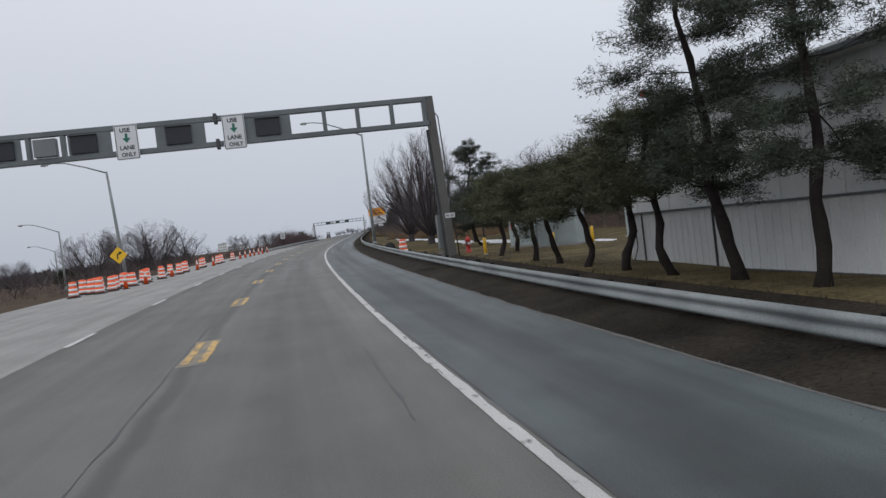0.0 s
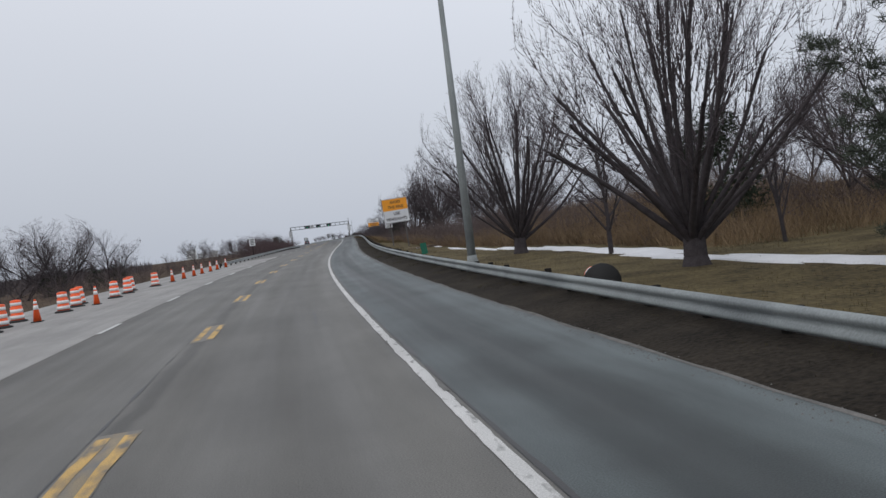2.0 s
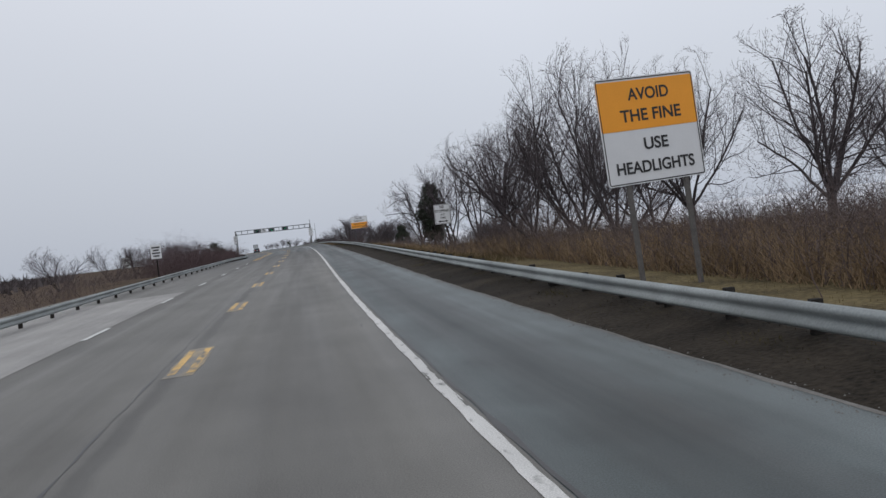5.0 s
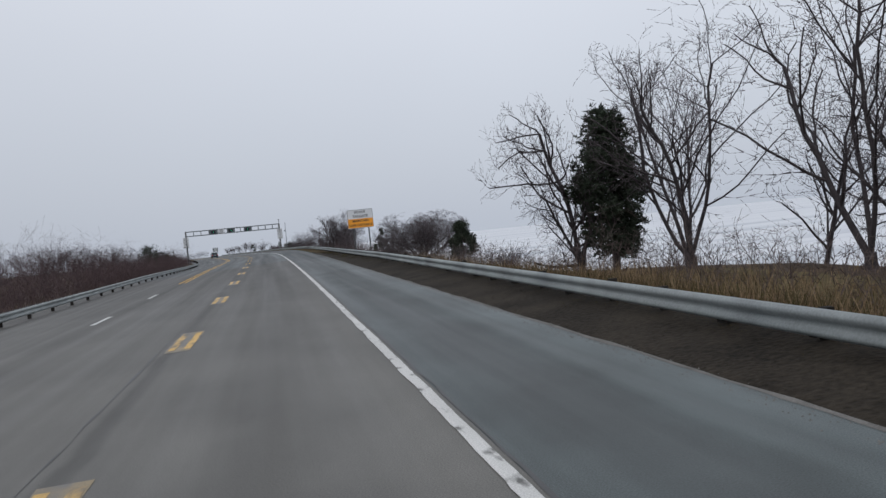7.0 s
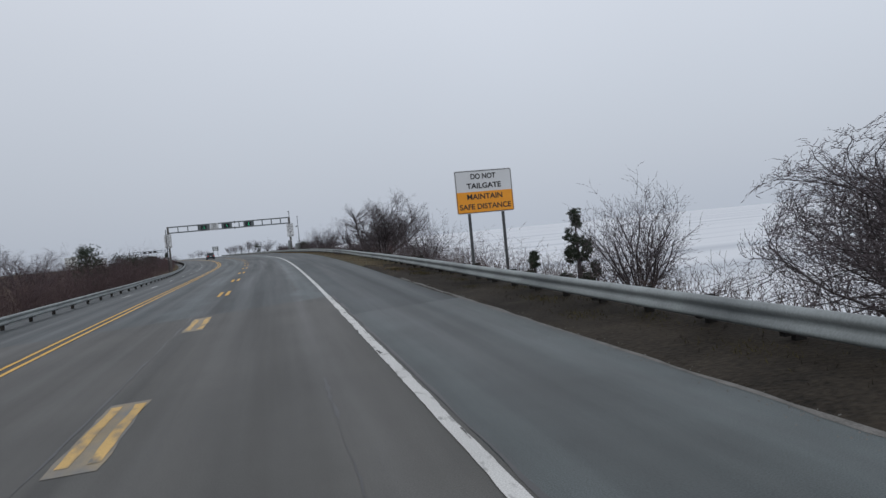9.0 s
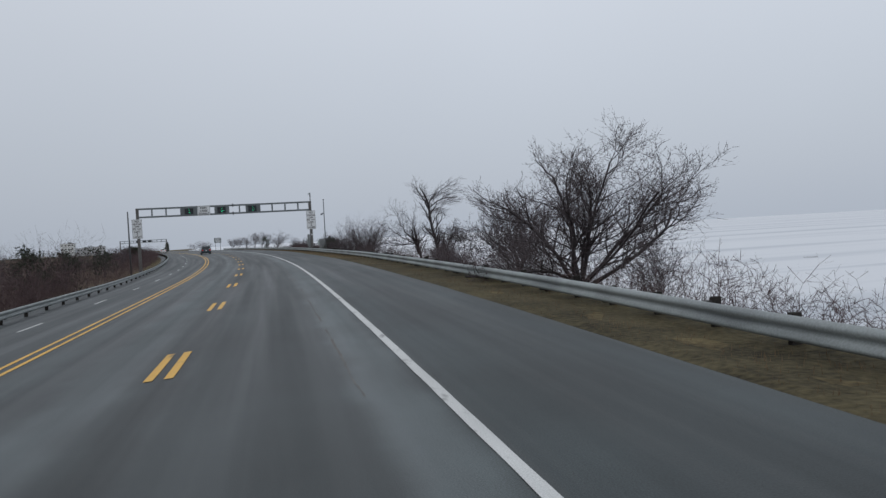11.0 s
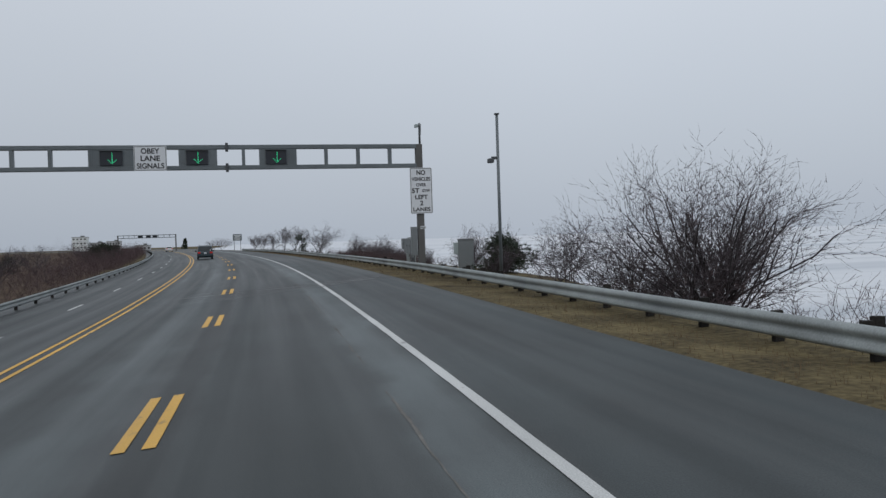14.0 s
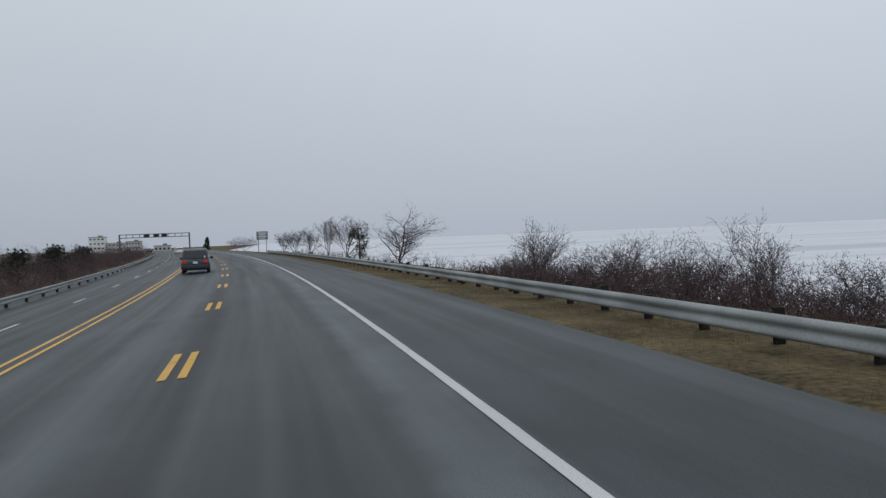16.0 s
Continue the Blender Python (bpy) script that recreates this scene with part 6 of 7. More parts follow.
def thicket(name, label, n, region, hmin, hmax, seed, mat):
    """A tangle of leafless stems, each with a few side twigs."""
    rnd = random.Random(seed)
    segs = []
    for _ in range(n):
        s, d = region(rnd)
        p = on_ground(s, d) - Vector((0, 0, 0.1))
        h = rnd.uniform(hmin, hmax) * (0.55 + 0.9 * abs(noise.noise(Vector((p.x * 0.12, p.y * 0.12, 3)))))
        v = Vector((rnd.gauss(0, 0.3), rnd.gauss(0, 0.3), 1)).normalized()
        r = 0.012
        for j in range(4):
            v = (v + Vector((rnd.gauss(0, 0.22), rnd.gauss(0, 0.22), rnd.gauss(0, 0.12)))).normalized()
            q = p + v * h / 4
            segs.append((p, q, r, r * 0.75))
            for _ in range(2 + (j > 1)):
                w = turned(rnd, v, 30, 75)
                e = q + w * h * rnd.uniform(0.12, 0.3)
                segs.append((q, e, r * 0.55, 0.004))
                if rnd.random() < 0.4:
                    segs.append((q.lerp(e, 0.6), q.lerp(e, 0.6) + turned(rnd, w, 30, 70) * h * rnd.uniform(0.08, 0.18), 0.006, 0.003))
            p, r = q, r * 0.75
    tagged(new(name, rods(name, segs, mat, 1)), label, "undergrowth", kind="stuff")


# pines of the first lawn
for s, d, h, sp, seed, be, le, tu, cl, nb in ((13.7, 7.75, 5.6, 3.1, 1, 0.34, -0.55, 0, 0.36, 30), (11.3, 7.75, 5.5, 3.5, 2, 0.12, 0.1, 0, 0.40, 28), (16.0, 7.7, 3.6, 2.8, 3, 0.08, -0.4, 10, 0.5, 30),
                                              (18.3, 7.65, 3.8, 3.0, 4, -0.08, 0.25, 0, 0.5, 30), (20.6, 7.6, 3.0, 2.5, 5, 0.08, -0.12, 0, 0.52, 30), (23.1, 7.6, 3.0, 2.5, 6, 0.08, -0.35, 20, 0.52, 30),
                                              (25.5, 7.6, 3.0, 2.5, 5, 0.08, -0.12, 30, 0.52, 30), (30.3, 7.6, 3.3, 2.9, 9, 0.1, -0.35, 200, 0.5, 34), (34.6, 9.4, 3.3, 2.9, 9, 0.1, -0.35, 80, 0.5, 34),
                                              (49.5, 11.1, 3.7, 4.4, 7, -0.45, 0.0, 0, 0.36, 46), (45.9, 13.2, 3.6, 2.8, 3, 0.08, -0.4, 260, 0.5, 30)):
    pine(s, d, h, sp, seed, "dark green pine with a bent bare trunk on the lawn", be, tu, cl, nb, le)
pine(56.6, 12.2, 6.5, 4.4, 8, "tall dark pine with open ragged limbs on the lawn", 0.3, 120, 0.26, 34, clump=0.72)

# spreading bare trees of the second lawn
bare_tree(63.6, 9.96, "vase", 8.9, 8.6, 11, "large leafless vase-shaped tree on the lawn", bark=BARK)
bare_tree(80.95, 10.14, "vase", 8.7, 8.6, 12, "large leafless vase-shaped tree on the lawn")
bare_tree(72.5, 11.2, "sweep", 6.1, 3.9, 21, "slim leafless tree on the lawn", "young lawn trees")
bare_tree(74.2, 14.6, "sweep", 6.0, 3.8, 22, "slim leafless tree on the lawn", "young lawn trees", 60)
bare_tree(67.4, 14.8, "sweep", 4.8, 3.2, 23, "slim leafless tree on the lawn", "young lawn trees", 120)
evergreen(76, 17.5, 4.4, 5.0, 31, "broad dark evergreen behind the lawn", n=14000)
evergreen(60.5, 16.8, 4.2, 6.2, 32, "broad dark evergreen behind the lawn", n=14000)

# woods behind the bank
k = 0
for s, d, h, sp in ((151, 15.6, 10.4, 7.0), (157, 17.5, 10.0, 7.0), (166, 15.0, 9.0, 6.5), (147, 11.5, 9.4, 6.4), (143, 14.2, 9.6, 6.4), (153, 20.5, 9.2, 6.5), (149, 14.5, 8.8, 6.0), (160, 21, 9.0, 7.0),
                    (64, 21, 7.5, 6.5), (58, 19, 7.0, 6.0), (50, 21, 7.2, 6.5), (44, 22, 6.5, 6.0), (80, 26, 7.2, 6.5), (88, 29, 5.6, 6.0), (36, 24, 7.6, 7.0), (70, 22, 7.4, 7), (75, 24, 7.0, 7), (55, 23, 7.4, 7), (48, 25, 7.8, 7), (41, 20.5, 6.6, 6.5), (61, 25, 7.6, 7), (85, 23, 6.2, 6.5), (67, 27, 8, 7)):
    v = k % 5
    bare_tree(s, d, "far", (7.6, 6.4, 7.0, 8.0, 6.8)[v], (8.4, 8.0, 7.6, 8.0, 6.4)[v], 40 + v, "leafless tree in the roadside woods", "roadside woods", k * 67, bark=BARK).scale = (sp / 6.6, sp / 6.6, h / (7.6, 6.4, 7.0, 8.0, 6.8)[v])
    k += 1

for s, d, h, sp, seed, tu in ((134.9, 19.3, 8.2, 8.6, 46, 0), (126.4, 23.2, 5.7, 6.2, 47, 50), (141.0, 35.0, 7.0, 8.4, 48, 130), (143.5, 18.2, 8.6, 7.0, 47, 200), (138.5, 25.5, 6.6, 6.0, 48, 250)):
    bare_tree(s, d, "wood", 7.0, 7.0, seed, "wide-crowned leafless tree on top of the bank", "trees on the bank", tu).scale = (sp / 7.0, sp / 7.0, h / 7.0)
evergreen(113.5, 33, 4.6, 5.4, 33, "broad dark evergreen on the bank", n=12000, base=0.3)
bare_tree(112.5, 32.4, "wood", 6.4, 10.0, 49, "low spreading leafless tree beside an evergreen on the bank", "trees on the bank")

# trees along the shore bank
bare_tree(160.2, 13.2, "oak", 8.2, 6.6, 51, "tall thick-trunked crooked leafless tree on the bank", "shore trees")
bare_tree(169.6, 16.2, "wood", 6.6, 5.2, 52, "crooked leafless tree on the bank", "shore trees", 30)
bare_tree(172.7, 15.2, "sweep", 5.4, 4.6, 53, "slim leafless tree with rising limbs on the bank", "shore trees", 80)
bare_tree(174.5, 12.2, "multi", 8.0, 6.8, 54, "tall crooked leafless tree on the bank", "shore trees", 140)
bare_tree(175.9, 12.8, "multi", 7.2, 5.6, 55, "tall crooked leafless tree on the bank", "shore trees", 10)
bare_tree(168.3, 13.2, "multi", 8.4, 6.8, 54, "tall crooked leafless tree on the bank", "shore trees", 40)
bare_tree(179.2, 10.6, "lone", 6.1, 5.0, 57, "crooked leafless tree with heavy limbs on the bank", "shore trees", 200)
bare_tree(161.5, 16.5, "far", 7.6, 8.4, 40, "tall crooked leafless tree on the bank", "shore trees", 170)
for s, d, tu in ((158.6, 12.6, 0), (159.6, 11.6, 50), (161.2, 12.4, 110), (162.6, 13.6, 170), (160.6, 14.6, 220)):
    bare_tree(s, d, "stems", 1.9, 2.4, 69, "clump of thin leafless stems on the bank", "bank stems", tu)
evergreen(178.4, 11.5, 5.3, 3.0, 61, "dark ivy-clad tree trunk among bare trees", base=0.13, n=44000, lobes_n=100)
evergreen(199.9, 11.25, 2.45, 1.85, 62, "dark green cedar bush above the ice", n=16000, lobes_n=30, base=0.2)
bare_tree(207.8, 10.3, "multi", 3.7, 7.0, 63, "wide tangled leafless bush behind the rail", "shore bushes")
bare_tree(207.2, 10.5, "multi", 3.5, 6.2, 163, "wide tangled leafless bush behind the rail", "shore bushes", 100)
bare_tree(209.6, 10.8, "multi", 3.4, 5.4, 64, "wide tangled leafless bush behind the rail", "shore bushes", 40)
evergreen(222, 9.6, 2.6, 1.7, 65, "small dark conical evergreen behind the rail", "cone", 0.05, n=6000)
evergreen(226.5, 9.6, 1.4, 0.9, 66, "small dark conical evergreen behind the rail", "cone", 0.05, n=3500)
bare_tree(219, 10.2, "bush", 3.3, 3.4, 67, "tangled leafless bush behind the rail", "shore bushes", 80)
bare_tree(196, 10.2, "stems", 1.4, 2.2, 68, "clump of thin leafless stems behind the rail", "shore bushes")
bare_tree(188, 10.4, "stems", 1.3, 2.4, 68, "clump of thin leafless stems behind the rail", "shore bushes", 70)
bare_tree(246, 9.2, "bush", 3.2, 3.6, 67, "tangled leafless bush behind the rail", "shore bushes", 200)

bare_tree(268.4, 10.1, "spread", 5.8, 8.2, 171, "wide spreading leafless tree above the ice", "lakeside trees", 170)
bare_tree(266.0, 11.4, "stems", 2.6, 2.6, 68, "clump of thin leafless stems beside a tree", "lakeside bushes", 20)
bare_tree(272.5, 9.6, "bush", 2.4, 3.2, 76, "tangled leafless bush beside a tree", "lakeside bushes", 20)
bare_tree(286.3, 13.5, "spread", 4.9, 5.0, 74, "rounded leafless tree on the lower bank", "lakeside trees", 30)
bare_tree(304.5, 12.95, "combed", 6.9, 7.0, 75, "tall wind-combed leafless tree hung with vines on the lower bank", "lakeside trees")
bare_tree(305.2, 13.6, "bush", 3.0, 2.6, 77, "vine-tangled leafless bush under a tree", "lakeside bushes")
bare_tree(327.5, 10.75, "bush", 4.4, 6.0, 79, "tall leafless bush with upright branches behind the rail", "lakeside bushes")
bare_tree(328.7, 9.2, "bush", 2.7, 3.8, 72, "wide tangled leafless bush behind the rail", "lakeside bushes", 60)
bare_tree(313.5, 8.8, "bush", 1.8, 3.2, 78, "rounded leafless bush behind the rail", "lakeside bushes")
bare_tree(303.0, 8.4, "bush", 1.1, 2.8, 64, "rounded leafless bush behind the rail", "lakeside bushes", 100)
for s, d, h, w, sd, tu in ((334, 9.4, 2.1, 3.8, 80, 0), (338.6, 8.6, 1.2, 1.8, 81, 40), (344.6, 9.0, 1.9, 2.4, 82, 10), (341.2, 9.6, 2.0, 2.6, 80, 130), (353.0, 8.9, 1.0, 0.9, 81, 10), (346.8, 9.6, 1.4, 2.2, 82, 90),
                           (327, 9.2, 1.6, 2.6, 81, 150), (288, 9.6, 1.9, 2.6, 82, 30), (290.5, 10.2, 1.9, 2.6, 81, 60), (292.5, 11, 2.0, 2.6, 80, 60), (285.5, 9.8, 1.7, 2.4, 81, 10), (306, 9.6, 1.3, 2.4, 80, 60), (300, 9.2, 1.3, 2.4, 82, 60), (366.2, 9.6, 1.05, 2.6, 81, 10),
                           (369, 9.5, 1.8, 2.4, 80, 100), (371.4, 9.4, 1.25, 2.6, 82, 20), (375, 9.4, 1.5, 3.0, 81, 200), (378, 9.5, 1.15, 2.8, 80, 60), (381.6, 9.3, 2.05, 2.8, 82, 30), (385.2, 9.5, 0.95, 2.4, 81, 120), (362.5, 9.4, 0.9, 2.2, 80, 10)):
    bare_tree(s, d, "bush", (2.0, 1.5, 1.9)[sd - 80], (3.0, 2.4, 2.6)[sd - 80], sd, "low leafless shrub on the lake bank", "bank shrubs", tu).scale = (w / (3.0, 2.4, 2.6)[sd - 80],) * 2 + (h / (2.0, 1.5, 1.9)[sd - 80],)
bare_tree(407.5, 9.3, "lone", 3.7, 5.2, 91, "small leafless tree far along the shore", "far shore trees")
bare_tree(431, 9.4, "far", 4.1, 4.6, 92, "small leafless tree far along the shore", "far shore trees")
bare_tree(440, 9.0, "far", 3.9, 4.6, 91, "small leafless tree far along the shore", "far shore trees", 90)
bare_tree(455, 9.0, "far", 3.5, 3.4, 93, "small leafless tree far along the shore", "far shore trees")
bare_tree(470, 9.0, "far", 3.5, 3.6, 92, "small leafless tree far along the shore", "far shore trees", 150)
bare_tree(484, 9.0, "far", 3.5, 3.4, 93, "small leafless tree far along the shore", "far shore trees", 50)
evergreen(339.4, 8.95, 1.25, 2.4, 96, "low dark bramble mound beside a grey cabinet", n=9000, base=0.05, lobes_n=34, name="shrub")
evergreen(424, 9.4, 2.9, 2.0, 94, "dark evergreen far along the shore", n=4000)
bare_tree(572, 10.5, "far", 4.0, 8.0, 78, "rounded leafless bush at the far bend", "far bushes")
bare_tree(606, 12.0, "far", 4.4, 9.0, 79, "rounded leafless bush at the far bend", "far bushes")
evergreen(705, 23.0, 8.6, 5.6, 95, "dark conical evergreen at the far bend", "cone", 0.03, n=7000, lobes_n=90, leaf=3.2)

# far side of the road
for i, (s, d, h, sp) in enumerate(((138, -28, 9.2, 9), (142, -33, 9.6, 9.0), (146, -30, 8.8, 8.6), (150, -26, 7.2, 8), (158, -36, 8.6, 9.0), (134, -37, 9.2, 9), (128, -34, 8.6, 8.5), (148, -38, 9.2, 9), (168, -30, 6.4, 6), (196, -24, 5.0, 6), (214, -20, 4.2, 5),
                                   (250, -17, 4.6, 5), (256, -18.5, 5.0, 5.5), (246, -19, 4.8, 5.2), (238, -18, 4.4, 5.2), (263, -17.5, 4.6, 5), (270, -19, 5.0, 5.5), (242, -22, 5.4, 6), (230, -19, 4.4, 5), (335, -24, 4.0, 5), (436, -20, 3.5, 5), (230, -26, 6, 6), (296, -17, 3.8, 4.5), (325, -19, 3.6, 4.6), (348, -21, 3.6, 5), (362, -17.5, 3.2, 4.4), (378, -19, 3.4, 4.6), (392, -18, 3.0, 4.4), (410, -22, 3.6, 5), (424, -17.5, 3.0, 4.4), (455, -18.5, 3.2, 4.6), (480, -20, 3.4, 5), (286, -22, 4.6, 5.5), (310, -24, 4.4, 5.5))):
    v = i % 4
    bare_tree(s, d, "far", (7.6, 6.4, 7.0, 8.0)[v], (8.4, 8.0, 7.6, 8.0)[v], 40 + v, "leafless tree beyond the far lanes", "trees beyond the road", i * 53).scale = (sp / 6.6, sp / 6.6, h / (7.6, 6.4, 7.0, 8.0)[v])
rnd = random.Random(62)
for i in range(30):
    v, s, d, h = i % 4, 70 + 9.2 * i + rnd.uniform(-4, 4), -44 - 34 * rnd.random(), rnd.uniform(5.0, 7.6)
    bare_tree(s, d, "far", (7.6, 6.4, 7.0, 8.0)[v], (8.4, 8.0, 7.6, 8.0)[v], 40 + v, "leafless tree on the low ground beyond the highway", "trees on the low ground", i * 71).scale = (0.95, 0.95, h / (7.6, 6.4, 7.0, 8.0)[v])
for s, d, h, w in ((150, -33, 3.2, 3.4), (163, -36, 3.6, 3.0), (172, -31, 3.0, 3.0), (184, -38, 3.8, 3.6), (132, -40, 3.4, 3.6)):
    evergreen(s, d, h, w, 121 + int(s) % 3, "dark evergreen on the low ground beyond the highway", n=4200, leaf=1.6)
evergreen(277, -15.5, 4.6, 4.2, 101, "dark pine crown behind the far rail", n=7000)
evergreen(282, -16.5, 4.2, 4.0, 102, "dark pine crown behind the far rail", n=7000)
evergreen(305, -16.0, 3.5, 3.6, 105, "dark evergreen behind the far rail", n=6000)
evergreen(311, -17.6, 3.9, 4.0, 106, "dark evergreen behind the far rail", n=6000)
evergreen(319, -16.4, 3.2, 3.8, 107, "dark evergreen behind the far rail", n=6000)
evergreen(344, -16.5, 2.8, 4.2, 103, "dark evergreen behind the far rail", n=5000)
for s, d, h, sp in ((426, -17.5, 2.5, 3.4), (436, -16.5, 2.4, 3.2), (446, -18, 2.7, 3.6), (458, -17, 2.4, 3.4), (470, -18, 2.7, 3.6), (392, -26, 1.9, 3.6), (440, -30, 2.5, 4.4)):
    evergreen(s, d, h, sp, 110 + int(s) % 4, "dark evergreen beyond the far lanes", n=3600, leaf=2.0)
evergreen(352, -18.5, 3.2, 4.4, 104, "dark evergreen behind the far rail", n=5000)

thicket("thicket", "tall reddish brown leafless thicket behind the far rail", 2400, lambda r: (r.uniform(194, 306), -12.9 - abs(r.gauss(0, 2.4))), 2.6, 4.6, 224, SHRUB_RED)
thicket("thicket", "reddish brown leafless thicket behind the far rail", 2700, lambda r: (r.uniform(225, 560), -12.4 - abs(r.gauss(0, 3.2)) - 1.0 * (r.random() < 0.5)), 1.8, 3.4, 201, SHRUB_RED)
thicket("thicket", "tall reddish brown thicket on the inside of the bend", 1400, lambda r: (r.uniform(372, 530), -13.0 - abs(r.gauss(0, 4.5))), 2.0, 3.3, 209, SHRUB_RED)
thicket("thicket", "brown leafless thicket beyond the far lanes", 2000, lambda r: (r.uniform(60, 230), -15.5 - abs(r.gauss(0, 5))), 1.4, 2.6, 202, SHRUB)
thicket("thicket", "tangled leafless undergrowth on the lake bank", 1500, lambda r: (r.uniform(236, 470), r.uniform(7.6, 11.5)), 0.5, 1.2, 203, SHRUB)
thicket("thicket", "low purple-brown thicket on the lake bank", 2600, lambda r: (r.uniform(358, 388), r.uniform(7.9, 10.6)), 0.5, 0.95, 207, SHRUB_RED)
thicket("thicket", "low reddish thicket above the ice", 1500, lambda r: (r.uniform(240, 325), r.uniform(8.6, 14.0)), 1.2, 2.6, 208, SHRUB_RED)
thicket("thicket", "tangled leafless undergrowth below the shore trees", 1900, lambda r: (r.uniform(146, 236), r.uniform(8.2, 13.5)), 0.6, 1.7, 204, SHRUB)
thicket("thicket", "tall brown leafless undergrowth behind the lawn", 1500, lambda r: (r.uniform(30, 92), 19.0 + abs(r.gauss(0, 3.5))), 2.0, 4.4, 206, SHRUB)
thicket("thicket", "brown leafless undergrowth below the woods", 3200, lambda r: (r.uniform(84, 162), 14.5 + abs(r.gauss(0, 7))), 0.9, 2.4, 205, SHRUB)
blades("far_woods", FAR_WOOD, "distant leafless woods beyond the far lanes", "woods", 6000, lambda r: (r.uniform(60, 1000), -75 - 90 * r.random() - (20 if r.random() < 0.5 else 0)), 2.6, 6.2, 0.7, 216, 0.45)


def brush_front(s):
    """Where the rough growth of the bank begins behind the lawn."""
    return float(np.interp(s, [60, 84, 92, 104, 114, 150], [13.4, 13.0, 11.6, 10.8, 10.2, 9.6]))


def in_brush(r, s0, s1, deep):
    s = r.uniform(s0, s1)
    return s, brush_front(s) + (abs(r.gauss(0, deep)) if r.random() < 0.6 else r.uniform(0, 3 * deep))


blades("dry_grass", REED, "tall dry tan grass on the bank", "grass", 60000, lambda r: in_brush(r, 68, 158, 5.5), 0.4, 1.4, 0.010, 211, 0.5)
blades("dry_grass", BRUSH, "dry russet grass and brambles on the bank", "grass", 44000, lambda r: in_brush(r, 72, 158, 4.5), 0.3, 1.2, 0.011, 219, 0.8)
thicket("thicket", "dark mauve leafless scrub along the foot of the bank", 2600, lambda r: in_brush(r, 99, 152, 2.6), 1.0, 2.6, 220, SHRUB)
thicket("thicket", "dark tangled scrub below the bank trees", 2400, lambda r: (121 + r.gauss(0, 5.5), 17.0 + r.gauss(0, 2.6)), 1.4, 3.0, 222, SHRUB)
blades("dry_grass", REED, "pale tall reeds along the top of the bank", "grass", 5000, lambda r: (r.uniform(84, 128), r.uniform(23, 30)), 1.0, 2.0, 0.012, 223, 0.2)
thicket("thicket", "brown leafless scrub scattered over the bank", 900, lambda r: in_brush(r, 70, 112, 6.0), 0.9, 2.2, 221, SHRUB)
blades("dry_grass", BRUSH, "dry brown grass behind the guardrail", "grass", 26000, lambda r: (r.uniform(140, 240), r.uniform(6.6, 11)), 0.1, 0.34, 0.009, 212)
blades("dry_grass", REED, "sparse pale tall grass behind the guardrail", "grass", 5200, lambda r: (r.uniform(146, 192), 7.0 + abs(r.gauss(0, 2.6))), 0.25, 0.75, 0.008, 225, 0.35)
blades("dry_grass", WEED, "olive weeds behind the guardrail", "grass", 9000, lambda r: (r.uniform(140, 200), 6.9 + abs(r.gauss(0, 1.8))), 0.12, 0.4, 0.012, 226, 0.5)
blades("dry_grass", BRUSH, "short dry grass along the verge", "grass", 44000, lambda r: (r.uniform(228, 440), r.uniform(4.5, 8.5)), 0.04, 0.13, 0.008, 213)
blades("dry_grass", GRASS_SOIL, "short winter grass on the lawn", "grass", 26000, lambda r: (r.uniform(-5, 128), r.uniform(6.9, 15.5)), 0.04, 0.11, 0.008, 214)
blades("verge_weeds", WEED, "patches of olive weeds in the verge dirt", "grass", 30000, lambda r: (lambda k: (-10 + k * 1.62 + r.gauss(0, 0.5), 5.05 + 1.6 * ((k * 0.618) % 1) + r.gauss(0, 0.17)))(r.randrange(150)), 0.05, 0.11, 0.016, 218, 0.7)
blades("dead_leaves", DIRT, "dead leaves and weeds in the verge dirt", "litter", 14000, lambda r: (r.uniform(-10, 232), r.uniform(4.8, 7.0)), 0.03, 0.12, 0.014, 215, 0.8)


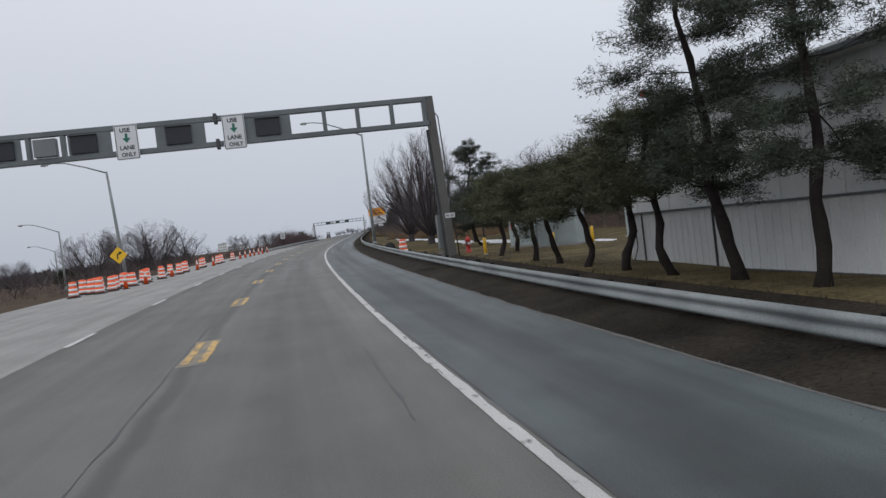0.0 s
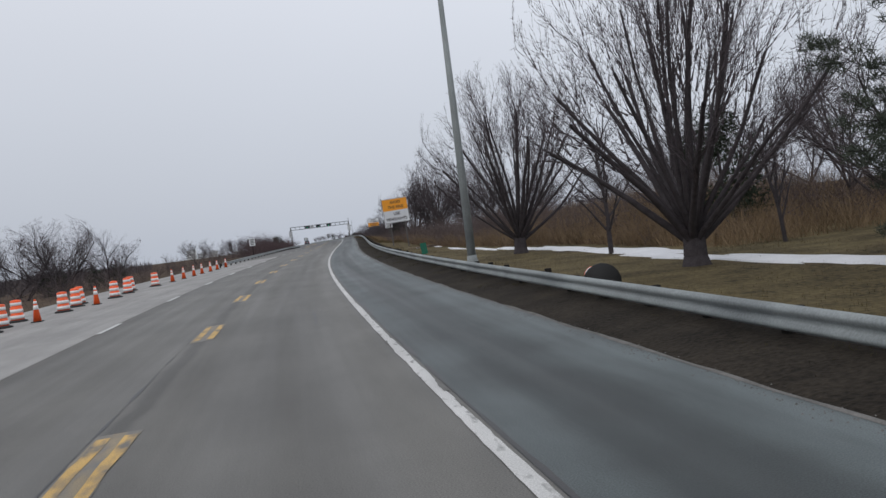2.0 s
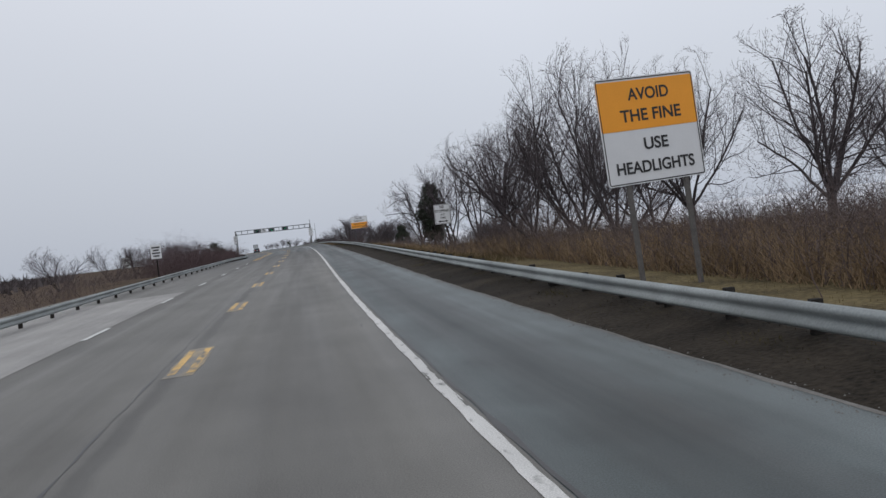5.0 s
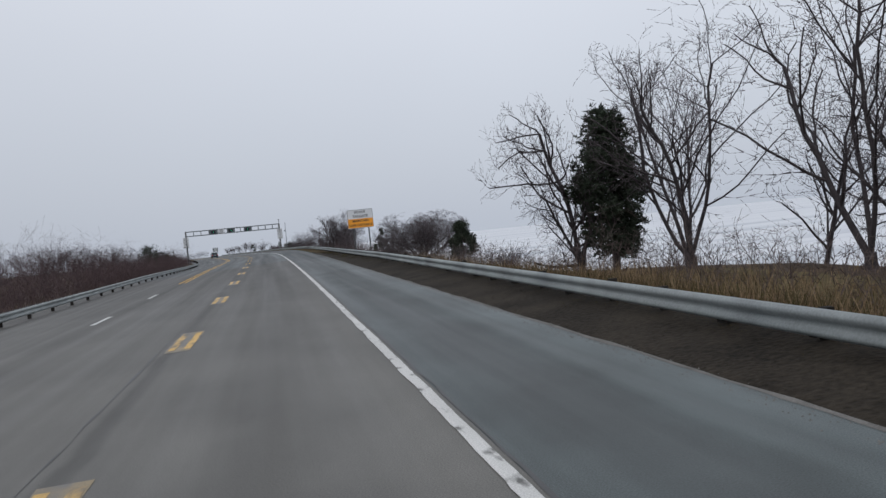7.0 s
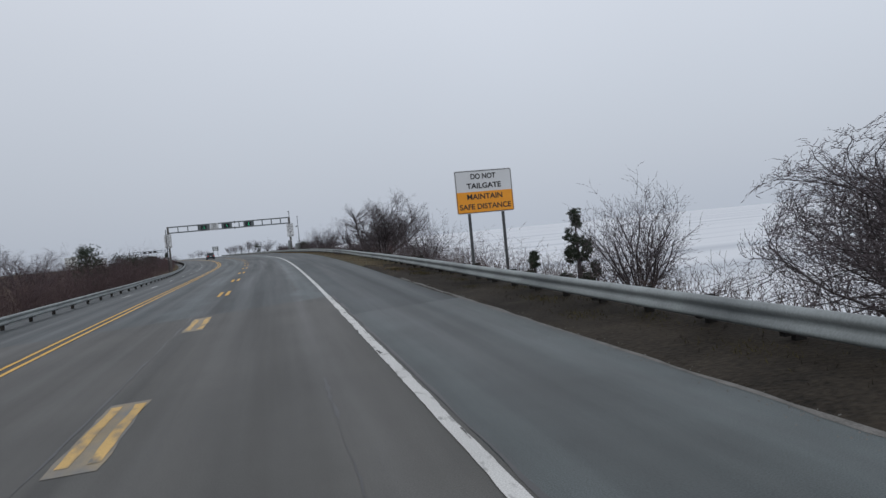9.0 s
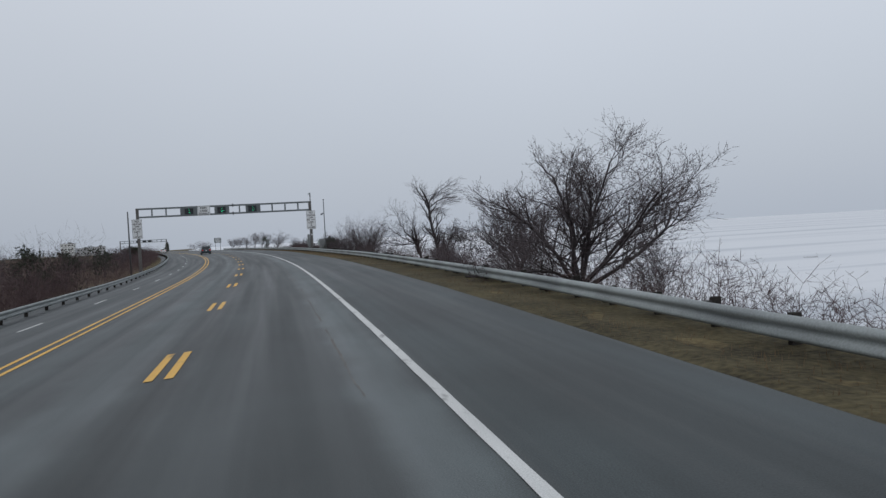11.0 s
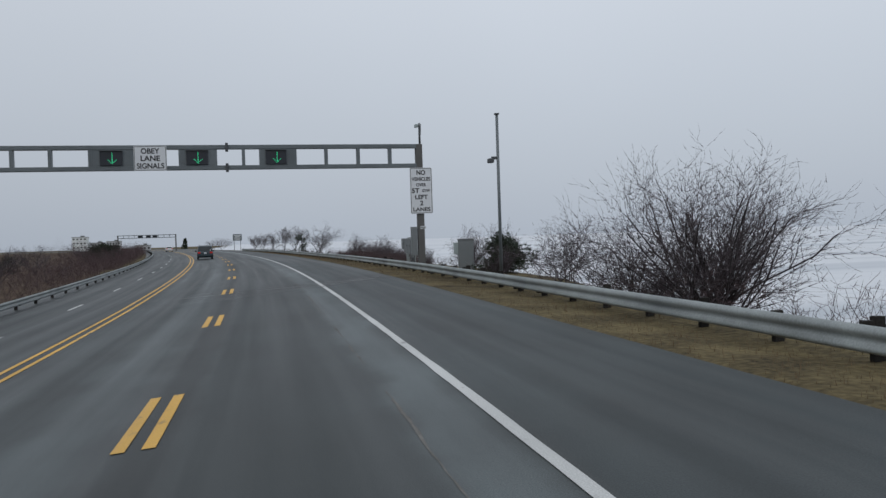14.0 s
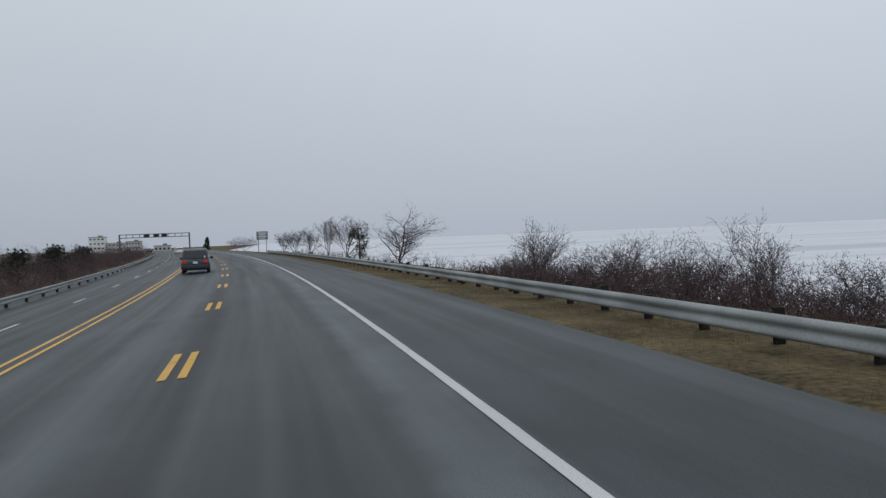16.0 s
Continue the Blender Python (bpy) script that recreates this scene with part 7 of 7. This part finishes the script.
# old snow on the lawn
def snow_patch(s, d, ls, ld, seed):
    vs, fs = [], []
    n, rings = 30, 4
    for k in range(rings + 1):
        f = 1 - k / rings
        for i in range(n):
            a = 2 * math.pi * i / n
            rr = f * (1 + 0.6 * noise.noise(Vector((math.cos(a) * 2.2, math.sin(a) * 2.2, seed))) + 0.3 * noise.noise(Vector((math.cos(a) * 6, math.sin(a) * 6, seed))))
            ss, dd = s + ls / 2 * rr * math.cos(a), d + ld / 2 * rr * math.sin(a)
            vs.append(at(ss, dd, ground_up(ss, dd) + 0.035 + 0.03 * (1 - f)) - Vector((0, 0, 0.14 if k == 0 else 0)))
    for k in range(rings):
        fs += [(k * n + i, k * n + (i + 1) % n, (k + 1) * n + (i + 1) % n, (k + 1) * n + i) for i in range(n)]
    return mesh_of("snow_patch", vs, fs, SNOW, True)


for i, (s, d, ls, ld) in enumerate(((52, 12.7, 12, 1.5), (60, 11.7, 12, 1.4), (66, 11.2, 12, 1.1), (73, 11.9, 12, 1.5), (80, 11.8, 11, 1.4), (86, 11.2, 9, 1.0), (92, 10.5, 9, 0.6), (99, 10.1, 8, 0.45), (112.9, 9.0, 1.8, 0.3), (45, 13.6, 5, 1.2), (35.4, 13.5, 3, 0.8), (36.5, 18.0, 5, 1.5), (110, 10.3, 4, 0.5), (165, -41, 34, 3.2), (150, -35, 16, 1.6))):
    tagged(new("snow_patch", snow_patch(s, d, ls, ld, i * 3.7)), "thin strip of old snow on brown grass", "snow", "old snow")

# loose grit swept to the edge of the shoulder
rnd = random.Random(77)
co, tris = [], []
for k in range(9000):
    s, d = rnd.uniform(-12, 225), 4.66 - abs(rnd.gauss(0, 0.14)) + (0.2 * rnd.random() if k % 4 == 0 else 0)
    r = rnd.uniform(0.006, 0.016)
    d += paved(s)
    p = at(s, d, -0.004 if d < 4.58 + paved(s) else ground_up(s, d) + 0.02)
    a = rnd.uniform(0, 6.28)
    base = len(co)
    co += [tuple(p + Vector((r * math.cos(a + q), r * math.sin(a + q), 0))) for q in (0, 2.1, 4.2)] + [tuple(p + Vector((0, 0, r * 1.1)))]
    tris += [(base, base + 1, base + 3), (base + 1, base + 2, base + 3), (base + 2, base, base + 3)]
tagged(new("grit", quick_mesh("grit", np.array(co), tris=np.array(tris), mat=GRAVEL)), "loose pale grit along the shoulder edge", "gravel", kind="stuff")
